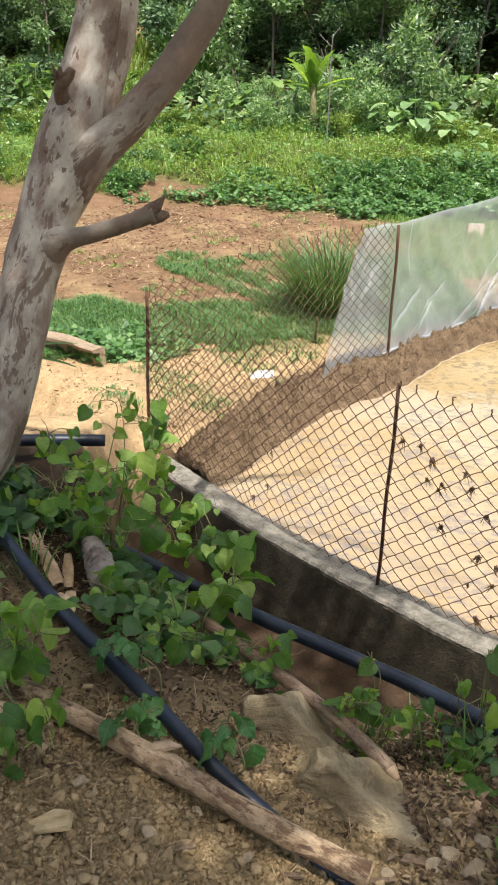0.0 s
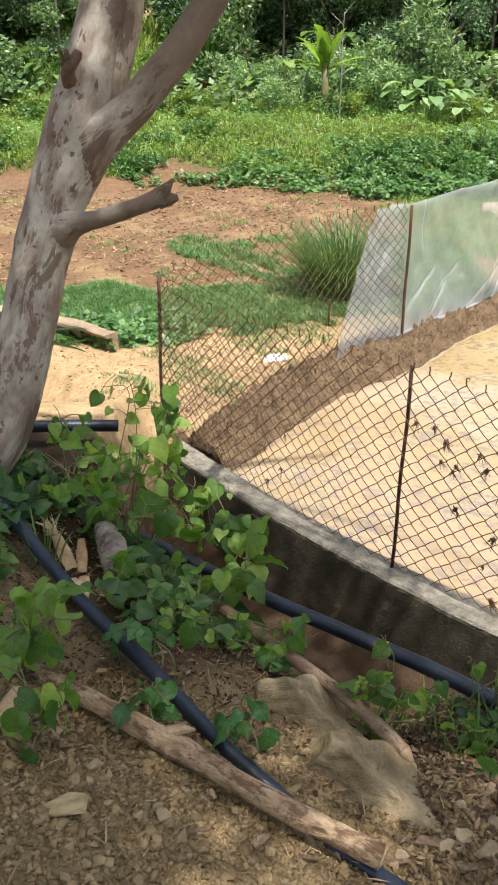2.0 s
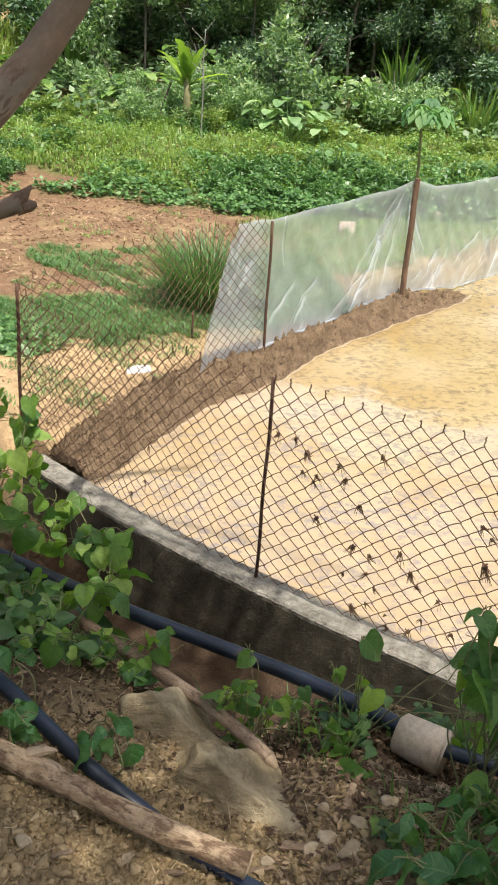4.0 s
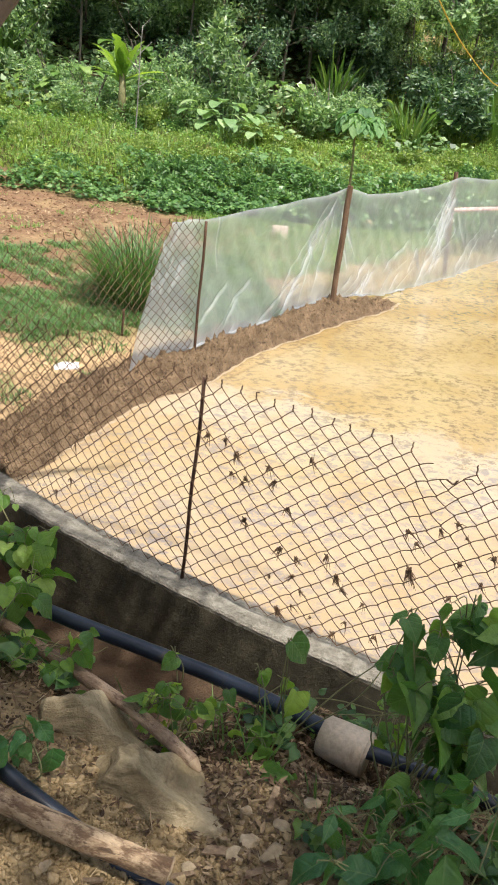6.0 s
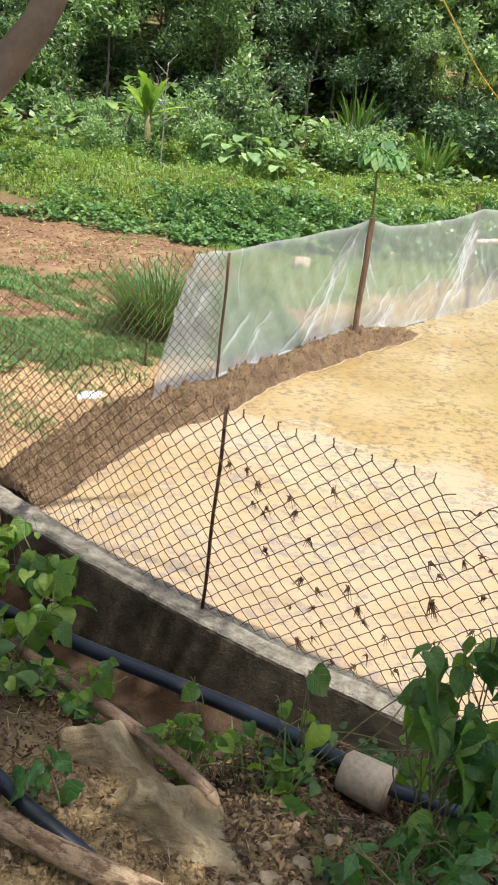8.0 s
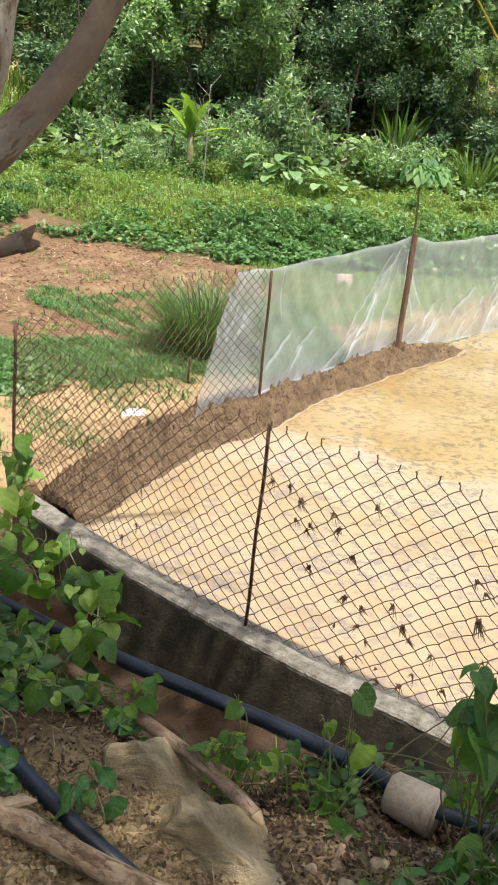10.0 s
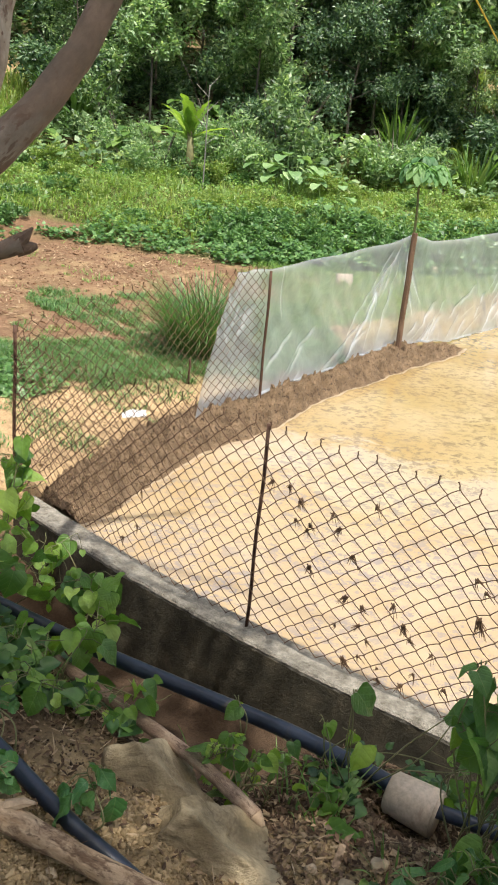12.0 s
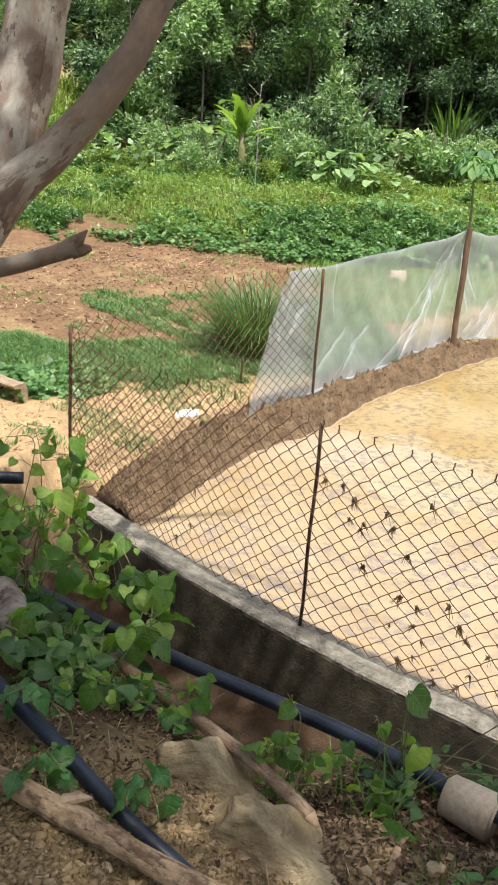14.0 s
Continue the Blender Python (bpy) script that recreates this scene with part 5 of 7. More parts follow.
def ribbon(b, root, way, length, width, droop, steps=7, fold=0.25, twist=0.0, torn=0.0, rng=None):
    """One long leaf: a folded blade that rises along way and droops; torn cuts notches into its rim."""
    p, d = Vector(root), Vector(way).normalized()
    side = d.cross(Vector((0, 0, 1)))
    side = side.normalized() if side.length > 1e-3 else Vector((1, 0, 0))
    verts, faces = [], []
    for i in range(steps + 1):
        t = i / steps
        w = width * 0.5 * (math.sin(math.pi * min(1, 0.08 + t * 0.94)) ** 0.6)
        if torn and rng and rng.random() < torn:
            w *= rng.uniform(0.5, 0.85)
        n = side.cross(d).normalized()
        verts += [p - side * w + n * w * fold, p, p + side * w + n * w * fold]
        p = p + d * (length / steps)
        d = (d + Vector((0, 0, -droop / steps)) + side * (twist / steps)).normalized()
    for i in range(steps):
        k = i * 3
        faces += [(k, k + 1, k + 4, k + 3), (k + 1, k + 2, k + 5, k + 4)]
    b.add(verts, faces)


def make_banana(x, y, size, seed, n, label):
    rng = random.Random(seed)
    z = ground_z(x, y)
    ban = tagged(new("banana_plant"), label, "banana plant")
    part("stem", Build().tube([(x, y, z - 0.1), (x + 0.03, y, z + 0.5 * size), (x, y, z + 1.0 * size)], [0.11 * size, 0.09 * size, 0.06 * size], 10).mesh("stem", STEM), ban)
    for k in range(n):
        a = 2.4 * k + rng.uniform(-0.3, 0.3)
        e = rng.uniform(0.2, 0.9) if k % 3 == 0 else rng.uniform(1.0, 3.2)
        b = Build()
        ribbon(b, (x, y, z + size * rng.uniform(0.75, 1.0)), (math.cos(a), math.sin(a) * 0.7, e), size * rng.uniform(0.75, 1.15), size * rng.uniform(0.22, 0.32), rng.uniform(0.5, 1.6), 12, 0.22, rng.uniform(-0.5, 0.5), 0.35, rng)
        part("leaf", b.mesh("leaf", BANANA), ban)
    return ban


make_banana(1.3, 20.9, 1.1, 3, 9, "bright green banana plant at the foot of the hill")
make_banana(3.6, 29.0, 1.3, 8, 7, "green banana plant on the hillside")
make_banana(7.6, 29.5, 1.3, 9, 7, "green banana plant among dark trees")
make_banana(-1.0, 28.5, 1.2, 10, 7, "green banana plant on the hillside")


PALEBARK = rough_mat("pale_sapling_bark", (0.2, 0.19, 0.165), (0.34, 0.325, 0.29), 6.0, 40.0)


def make_sapling():
    s = tagged(new("sapling"), "bare thin pale sapling stem on the far bank", "sapling")
    z = ground_z(1.6, 20.0)
    part("trunk", Build().tube(smooth_path([(1.6, 20.0, z - 0.1), (1.61, 20, 1.0), (1.6, 20, 1.8), (1.62, 20, 2.35)], 5), spread([0.017, 0.009], 16), 7).mesh("trunk", PALEBARK), s)
    b = Build()
    for h, a, q in [(1.1, 0.3, 0.3), (1.45, 2.8, 0.3), (1.8, 0.8, 0.35), (2.1, 2.5, 0.35), (2.3, 0.5, 0.25)]:
        b.tube([(1.605, 20, h), (1.605 + math.cos(a) * q, 20 + math.sin(a) * q * 0.4, h + 0.25)], [0.009, 0.004], 5, False)
    part("twig", b.mesh("twig", PALEBARK), s)


make_sapling()


def lobed_leaf(b, root, way, size, rng):
    """A papaya-like leaf of seven pointed lobes hanging from its stalk."""
    c, d = Vector(root), Vector(way).normalized()
    side = d.cross(Vector((0, 0, 1))).normalized()
    for k in range(7):
        a = (k - 3) * 0.55
        w = (d * math.cos(a) + side * math.sin(a) + Vector((0, 0, -0.25))).normalized()
        ribbon(b, c, w, size * (1 - 0.12 * abs(k - 3)) * rng.uniform(0.8, 1.1), size * 0.44, rng.uniform(0.9, 2.2), 6, 0.2, rng.uniform(-0.3, 0.3))


def make_papaya():
    rng = random.Random(6)
    x, y = 5.05, 15.0
    z = ground_z(x, y)
    t = tagged(new("papaya_tree"), "small papaya sapling with lobed leaves behind the netting", "papaya tree")
    part("trunk", Build().tube(smooth_path([(x + 0.05, y, z - 0.1), (x + 0.03, y, 0.3), (x - 0.02, y, 0.95)], 5), spread([0.03, 0.018], 11), 8).mesh("trunk", STEM), t)
    for k in range(11):
        a = k * 2.4
        q = 0.1 + 0.2 * (k % 3) / 2
        e = Vector((x + math.cos(a) * q, y + math.sin(a) * q * 0.8, 1.36 - q * 0.75 + rng.uniform(-0.06, 0.1)))
        b = Build()
        b.tube([(x - 0.02, y, 0.92), (x + math.cos(a) * q * 0.5, y + math.sin(a) * q * 0.4, e.z * 0.6 + 0.42), e], [0.008, 0.007, 0.005], 5, False)
        lobed_leaf(b, e, (math.cos(a), math.sin(a) - 0.3, -0.55), rng.uniform(0.34, 0.5), rng)
        part("leaf", b.mesh("leaf", PAPAYA), t)


make_papaya()


TUSSOCK = leaf_mat("tussock_blades", (0.05, 0.125, 0.035), (0.1, 0.215, 0.055), (0.18, 0.29, 0.085), 0.3)


def reed_clump(name, x, y, n, tall, wide, spreadr, seed, label, category, material=REED, droop=1.2):
    rng = random.Random(seed)
    b = Build()
    z = ground_z(x, y)
    for _ in range(n):
        a, q = rng.uniform(0, 6.28), spreadr * math.sqrt(rng.random())
        ribbon(b, (x + math.cos(a) * q, y + math.sin(a) * q, z - 0.02), (math.cos(a) * rng.uniform(0.1, 0.6), math.sin(a) * rng.uniform(0.1, 0.6), 1.2), tall * rng.uniform(0.55, 1.15), wide * rng.uniform(0.7, 1.2), droop * rng.uniform(0.4, 1.3), 6, 0.3, rng.uniform(-0.2, 0.2))
    return tagged(new(name, b.mesh(name, material)), label, category)


reed_clump("grass_clump", 0.88, 9.1, 950, 0.9, 0.013, 0.4, 1, "tall arching clump of green grass by the fence", "grass clump", TUSSOCK, 1.9)
x, y = sow(22000, 7.5, 18, 22.2, 31.5, 50, lambda x, y: wobble(x, y, 0.7, 2.0) > -0.3)
tagged(new("grass", blades("grass", x, y, 0.55, 0.03, GRASS, 51, 0.7)), "tall sunlit grass on the open hillside", "grass", kind="stuff")
x, y = sow(6000, -6.5, -2.5, 22.5, 27.5, 52)
tagged(new("grass", blades("grass", x, y, 0.5, 0.03, GRASS, 53, 0.7)), "dry yellowish grass beside the hill path", "grass", kind="stuff")
for x, y, n, tall, seed in [(12.2, 24.6, 90, 1.7, 12), (14.4, 24.0, 90, 1.8, 13), (9.0, 22.2, 70, 1.3, 14), (6.2, 22.0, 60, 0.9, 2), (-1.6, 24.3, 70, 1.9, 3), (11.6, 22.5, 80, 1.6, 5), (13.0, 23.5, 80, 1.8, 6), (10.5, 23.8, 60, 1.5, 7), (-3.9, 22.5, 60, 1.0, 8),
                          (-8.0, 24.4, 70, 1.8, 22), (7.4, 24.2, 70, 1.7, 26)]:
    reed_clump("reed_clump", x, y, n, tall, 0.06, 0.35, seed, "tall green sword-leaved grass clump on the hillside", "reeds")


PALELEAF = leaf_mat("pale_broad_leaf", (0.15, 0.27, 0.1), (0.24, 0.38, 0.15), (0.36, 0.48, 0.22), 0.35, 0.5, per="object")
SHRUB = leaf_mat("shrub_leaf", (0.07, 0.15, 0.035), (0.15, 0.27, 0.06), (0.27, 0.38, 0.11), 0.35, per="object")


def broad_clump(x, y, n, size, seed, label, material=None):
    rng = random.Random(seed)
    t = tagged(new("broad_leaf_plant"), label, "shrub")
    z = ground_z(x, y)
    for _ in range(n):
        a, q = rng.uniform(0, 6.28), 0.75 * math.sqrt(rng.random())
        b = Build()
        e = Vector((x + math.cos(a) * q, y + math.sin(a) * q * 0.5, z + rng.uniform(0.35, 1.05)))
        b.tube([(x + math.cos(a) * q * 0.3, y, z - 0.05), e], [0.012, 0.006], 4, False)
        ribbon(b, e, (math.cos(a), math.sin(a) - 0.5, 0.15), size * rng.uniform(0.7, 1.2), size * rng.uniform(0.6, 0.8), 1.3, 5, 0.15)
        part("leaf", b.mesh("leaf", material or PALELEAF), t)


broad_clump(3.6, 20.3, 30, 0.4, 2, "low shrub with broad pale green leaves on the far bank")
for x, y, n, size, seed in [(-5.4, 22.4, 22, 0.34, 11), (-2.6, 22.9, 22, 0.38, 12), (0.2, 22.3, 20, 0.36, 13), (2.4, 22.2, 18, 0.32, 14), (5.4, 22.4, 22, 0.38, 15), (7.9, 22.9, 20, 0.36, 16), (1.8, 24.4, 20, 0.45, 17), (-1.2, 25.6, 20, 0.45, 18), (10.2, 22.4, 18, 0.36, 19)]:
    broad_clump(x, y, n, size, seed, "leafy shrub with broad green leaves on the hillside", SHRUB)
broad_clump(4.1, 17.2, 7, 0.28, 5, "small shrub with broad green leaves on the far bank")

# ---- plants of the slope ----
def broad_leaf_mat(name, dark, light, pale, through_amount=0.35):
    """A single large leaf: sunken side veins, a pale midrib, colour that varies from leaf to leaf."""
    m, n, l, b = nodes_of(name)
    tc = n.new("ShaderNodeTexCoord")
    sep = n.new("ShaderNodeSeparateXYZ")
    l.new(tc.outputs["Object"], sep.inputs[0])

    def calc(op, a, c=0.0):
        k = n.new("ShaderNodeMath")
        k.operation = op
        for sock, v in zip(k.inputs, (a, c)):
            if isinstance(v, (int, float)):
                sock.default_value = v
            else:
                l.new(v, sock)
        return k.outputs[0]

    rib = calc("ABSOLUTE", sep.outputs["Y"])
    wave = calc("SINE", calc("MULTIPLY", calc("SUBTRACT", sep.outputs["X"], calc("MULTIPLY", rib, 0.9)), 24.0))
    vein = calc("POWER", calc("MULTIPLY", calc("ADD", wave, 1.0), 0.5), 9.0)
    mid = calc("LESS_THAN", rib, 0.012)
    lines = calc("MAXIMUM", calc("MULTIPLY", vein, 0.22), mid)
    oi = n.new("ShaderNodeObjectInfo")
    col = ramp_node(n, l, oi.outputs["Random"], [(0.0, dark), (0.6, light), (1.0, pale)])
    blot = noise_node(n, l, 3.0, 5.0)
    col = mix_node(n, l, 0.6, col, ramp_node(n, l, blot, [(0.3, (0.65, 0.65, 0.65)), (0.7, (1.25, 1.25, 1.2))]), "MULTIPLY")
    col = mix_node(n, l, calc("MULTIPLY", lines, 0.28), col, (0.26, 0.36, 0.14))
    l.new(col, b.inputs["Base Color"])
    b.inputs["Roughness"].default_value, b.inputs["Specular IOR Level"].default_value = 0.38, 0.5
    bump_node(n, l, calc("ADD", calc("SUBTRACT", 1.0, lines), calc("MULTIPLY", blot, 1.2)), 0.3, 0.035, b)
    t = n.new("ShaderNodeBsdfTranslucent")
    l.new(mix_node(n, l, 1.0, col, (1.6, 1.6, 0.55), "MULTIPLY"), t.inputs[0])
    mx = n.new("ShaderNodeMixShader")
    mx.inputs[0].default_value = through_amount
    l.new(b.outputs[0], mx.inputs[1])
    l.new(t.outputs[0], mx.inputs[2])
    l.new(mx.outputs[0], n["Material Output"].inputs[0])
    return m


VINE = broad_leaf_mat("vine_leaf", (0.06, 0.145, 0.036), (0.17, 0.31, 0.06), (0.34, 0.47, 0.11), 0.42)
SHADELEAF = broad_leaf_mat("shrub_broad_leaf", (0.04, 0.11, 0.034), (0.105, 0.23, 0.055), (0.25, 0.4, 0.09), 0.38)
HERB = broad_leaf_mat("herb_leaf", (0.045, 0.13, 0.04), (0.075, 0.2, 0.06), (0.11, 0.24, 0.07), 0.3)


def leaf_shape(name, half, material, seed, cup=0.2, droop=0.25, teeth=0.0):
    """A leaf of length one along x; half lists the rim of one half from the stalk to the tip.
    Its rim is wavy, its tip bends down and the blade twists; teeth notch the rim."""
    rnd = random.Random(seed)
    if teeth:
        fine = []
        for (ax, ay), (bx, by) in zip(half, half[1:]):
            fine += [(ax, ay), (ax * 0.6 + bx * 0.4, (ay * 0.6 + by * 0.4) * (1 + teeth)), (ax * 0.5 + bx * 0.5, (ay * 0.5 + by * 0.5) * (1 - teeth * 0.6))]
        half = fine + [half[-1]]
    verts, faces = [], []
    n = len(half)
    twist, bend, wave = rnd.uniform(-0.5, 0.5), rnd.uniform(-0.12, 0.12), rnd.uniform(0.03, 0.09)
    ph = [rnd.uniform(0, 6), rnd.uniform(0, 6)]
    for i, (px, py) in enumerate(half):
        rib_x = max(0.0, px) if i else 0.0
        for side in (-1, 0, 1):
            for f in ((0.5, 1.0) if side else (0.0,)):
                x = rib_x + (px - rib_x) * f
                y = side * py * f
                z = cup * abs(y) * (1.1 - abs(y)) + wave * f * f * abs(side) * math.sin(ph[side > 0] + px * 9.0) - droop * max(x, 0) ** 2 + twist * y * x
                verts.append((x, y + bend * x * x, z))
    # order in a row: left half, left rim, rib, right half, right rim
    for i in range(n - 1):
        a, c = i * 5, (i + 1) * 5
        faces += [(a + 1, a, c, c + 1), (a, a + 2, c + 2, c), (a + 2, a + 3, c + 3, c + 2), (a + 3, a + 4, c + 4, c + 3)]
    b = Build().add(verts, faces)
    return b.mesh(name, material)


HEART = [(0.0, 0.02), (-0.08, 0.14), (-0.1, 0.28), (-0.01, 0.41), (0.16, 0.48), (0.38, 0.46), (0.6, 0.36), (0.78, 0.22), (0.91, 0.08), (1.0, 0.004)]
LANCE = [(0.0, 0.02), (0.08, 0.11), (0.22, 0.2), (0.4, 0.235), (0.6, 0.19), (0.8, 0.1), (0.93, 0.035), (1.0, 0.004)]
OVAL = [(0.0, 0.02), (0.04, 0.17), (0.16, 0.3), (0.36, 0.345), (0.58, 0.28), (0.78, 0.16), (0.92, 0.06), (1.0, 0.004)]
LEAVES = {"heart": [leaf_shape("leaf", HEART, VINE, k, (0.1, 0.3, 0.5, 0.75)[k % 4], (0.15, 0.4, 0.65)[k % 3]) for k in range(9)],
          "broad": [leaf_shape("leaf", HEART, SHADELEAF, 40 + k, (0.35, 0.6, 0.9)[k % 3], (0.15, 0.45, 0.7)[k % 3]) for k in range(9)],
          "lance": [leaf_shape("leaf", LANCE, HERB, 10 + k, 0.3, 0.15 + 0.15 * k) for k in range(4)],
          "oval": [leaf_shape("leaf", OVAL, HERB, 20 + k, 0.3, 0.1 + 0.15 * k, 0.07) for k in range(4)]}


def leafy_plant(name, label, category, root, clumps, seed, face=(0.0, -0.55, 0.75), hang=0.35):
    """Stems from the root to each clump; every leaf sits on a stalk of its own.
    clumps: centre, radii, how many leaves, their length, and their shape."""
    rng = random.Random(seed)
    plant = tagged(new(name), label, category)
    root = Vector((root[0], root[1], ground_z(root[0], root[1]) - 0.02))
    for centre, radii, count, size, shape in clumps:
        c = Vector(centre)
        stems = Build()
        runners = []
        for k in range(max(2, count // 7)):
            tip = c + Vector((rng.uniform(-1, 1) * radii[0], rng.uniform(-1, 1) * radii[1], rng.uniform(0.1, 0.9) * radii[2]))
            bend = root.lerp(c, 0.5) + Vector((rng.gauss(0, 0.05), rng.gauss(0, 0.05), rng.uniform(0.0, 0.08)))
            run = smooth_path([root + Vector((rng.gauss(0, 0.03), rng.gauss(0, 0.03), 0)), bend, c + (tip - c) * 0.3, tip], 6)
            stems.tube(run, spread([0.0028, 0.002, 0.0012], len(run)), 5, False)
            runners += run[len(run) // 2:]
        for k in range(count):
            d = Vector((rng.gauss(0, 1), rng.gauss(0, 1), rng.gauss(0, 1))).normalized() * rng.random() ** 0.4
            p = c + Vector((d.x * radii[0], d.y * radii[1], d.z * radii[2]))
            p.z = max(p.z, ground_z(p.x, p.y) + 0.02)
            near = min(runners, key=lambda q: (q - p).length_squared)
            stems.tube([near, near.lerp(p, 0.5) + Vector((0, 0, 0.012)), p], [0.0016, 0.0013, 0.0012], 4, False)
            nrm = (Vector(face) + Vector((rng.gauss(0, 0.85), rng.gauss(0, 0.75), rng.gauss(0, 0.6)))).normalized()
            out = (p - near) * 4 + Vector((rng.gauss(0, 0.6), rng.gauss(0, 0.4), -hang * 2 + rng.gauss(0, 0.3)))
            ax = (out - nrm * out.dot(nrm)).normalized()
            m = Matrix((ax, nrm.cross(ax), nrm)).transposed().to_4x4()
            leaf = part("leaf", rng.choice(LEAVES[shape]), plant)
            sc = size * rng.choice((rng.uniform(0.3, 0.65), rng.uniform(0.5, 1.08)))
            leaf.matrix_world = Matrix.Translation(p) @ m @ Matrix.Diagonal((sc, sc, sc, 1))
        part("stem", stems.mesh("stem", STEM), plant)
    return plant


leafy_plant("vine", "climbing vine with bright heart-shaped leaves by the tree", "vine", (-0.5, 2.7), [
    ((-0.46, 2.96, 0.40), (0.16, 0.1, 0.1), 12, 0.105, "heart"), ((-0.36, 2.96, 0.3), (0.06, 0.06, 0.16), 10, 0.11, "heart"), ((-0.44, 2.79, 0.22), (0.16, 0.12, 0.12), 22, 0.1, "heart"),
    ((-0.7, 2.68, 0.22), (0.22, 0.15, 0.1), 26, 0.1, "heart"), ((-0.46, 2.53, 0.13), (0.16, 0.15, 0.1), 20, 0.1, "heart"), ((-0.75, 2.9, 0.3), (0.1, 0.1, 0.08), 8, 0.09, "heart")], 1)
leafy_plant("vine", "sprawling vine with bright heart-shaped leaves above the wall", "vine", (-0.15, 2.35), [
    ((-0.08, 2.55, 0.06), (0.13, 0.1, 0.09), 18, 0.115, "heart"), ((-0.05, 2.42, -0.02), (0.12, 0.1, 0.08), 12, 0.115, "heart"), ((-0.27, 2.32, 0.0), (0.14, 0.12, 0.07), 14, 0.11, "heart"),
    ((-0.05, 2.12, -0.06), (0.18, 0.12, 0.08), 24, 0.085, "heart"), ((0.1, 2.15, -0.1), (0.1, 0.1, 0.07), 12, 0.08, "heart"), ((-0.4, 2.2, 0.1), (0.12, 0.1, 0.07), 10, 0.1, "heart"), ((-0.22, 2.1, 0.02), (0.12, 0.1, 0.05), 12, 0.08, "heart")], 2)
leafy_plant("vine", "vine shoot with small heart-shaped leaves beside the boulder", "vine", (0.42, 1.98), [
    ((0.36, 1.95, -0.115), (0.075, 0.06, 0.045), 24, 0.06, "heart"), ((0.42, 1.93, -0.12), (0.05, 0.05, 0.03), 5, 0.055, "heart"), ((0.36, 1.9, -0.2), (0.06, 0.05, 0.04), 7, 0.065, "heart"), ((0.53, 1.96, -0.13), (0.05, 0.04, 0.04), 5, 0.075, "heart"), ((0.4, 2.12, -0.08), (0.02, 0.03, 0.02), 2, 0.08, "heart"), ((0.62, 1.84, -0.19), (0.09, 0.07, 0.06), 11, 0.075, "heart"), ((0.64, 1.7, -0.19), (0.07, 0.05, 0.04), 7, 0.07, "heart")], 3)
leafy_plant("vine", "trailing vine with drooping heart-shaped leaves over the log", "vine", (-0.75, 1.65), [
    ((-0.56, 1.73, 0.27), (0.12, 0.1, 0.12), 20, 0.095, "heart"), ((-0.51, 1.5, 0.2), (0.1, 0.08, 0.11), 14, 0.085, "heart"), ((-0.62, 1.85, 0.2), (0.12, 0.1, 0.1), 14, 0.09, "heart")], 4, hang=0.6)
leafy_plant("herb", "low herb with toothed dark green leaves between log and pipe", "herb", (-0.26, 1.72), [
    ((-0.34, 1.86, 0.14), (0.12, 0.08, 0.05), 18, 0.07, "oval"), ((-0.28, 1.63, 0.13), (0.11, 0.07, 0.06), 18, 0.075, "oval")], 5)
leafy_plant("herb", "small herb with dark green leaves in front of the boulder", "herb", (-0.02, 1.62), [((-0.02, 1.6, 0.09), (0.07, 0.05, 0.07), 15, 0.085, "oval")], 6)
leafy_plant("shrub", "leafy shrub with large heart-shaped leaves on the slope", "shrub", (0.92, 1.5), [
    ((1.04, 1.6, 0.46), (0.07, 0.06, 0.06), 8, 0.13, "broad"), ((0.985, 1.6, 0.36), (0.06, 0.05, 0.07), 7, 0.12, "broad"), ((0.885, 1.6, 0.42), (0.03, 0.03, 0.02), 2, 0.1, "broad"), ((0.9, 1.57, 0.26), (0.08, 0.06, 0.05), 16, 0.1, "broad"), ((0.97, 1.5, 0.25), (0.1, 0.08, 0.07), 18, 0.105, "broad"), ((0.95, 1.52, 0.2), (0.05, 0.04, 0.04), 3, 0.15, "broad"), ((1.0, 1.45, 0.15), (0.1, 0.08, 0.08), 20, 0.115, "broad"), ((1.02, 1.48, 0.08), (0.07, 0.06, 0.07), 14, 0.11, "broad"), ((1.12, 1.5, 0.33), (0.1, 0.08, 0.14), 22, 0.11, "broad"), ((0.93, 1.38, 0.03), (0.09, 0.07, 0.06), 14, 0.11, "broad")], 7)
leafy_plant("herb", "herb with long lance-shaped leaves under the shrub", "herb", (0.82, 1.22), [
    ((0.8, 1.33, 0.07), (0.14, 0.08, 0.07), 26, 0.09, "lance"), ((0.6, 1.2, 0.1), (0.04, 0.03, 0.02), 2, 0.19, "lance"), ((0.64, 1.3, 0.12), (0.05, 0.03, 0.03), 3, 0.14, "lance"), ((0.83, 1.16, 0.16), (0.08, 0.04, 0.03), 6, 0.17, "lance"), ((0.74, 1.2, 0.1), (0.1, 0.06, 0.06), 10, 0.13, "oval"), ((0.98, 1.2, 0.18), (0.14, 0.08, 0.12), 22, 0.12, "lance")], 8)
leafy_plant("vine", "low vine with small green leaves on the shaded slope", "vine", (0.6, 2.15), [
    ((0.5, 2.2, -0.42), (0.2, 0.12, 0.05), 12, 0.06, "heart"), ((0.75, 2.02, -0.36), (0.2, 0.12, 0.06), 18, 0.07, "heart"), ((1.1, 1.9, -0.2), (0.14, 0.12, 0.12), 16, 0.085, "heart")], 9)
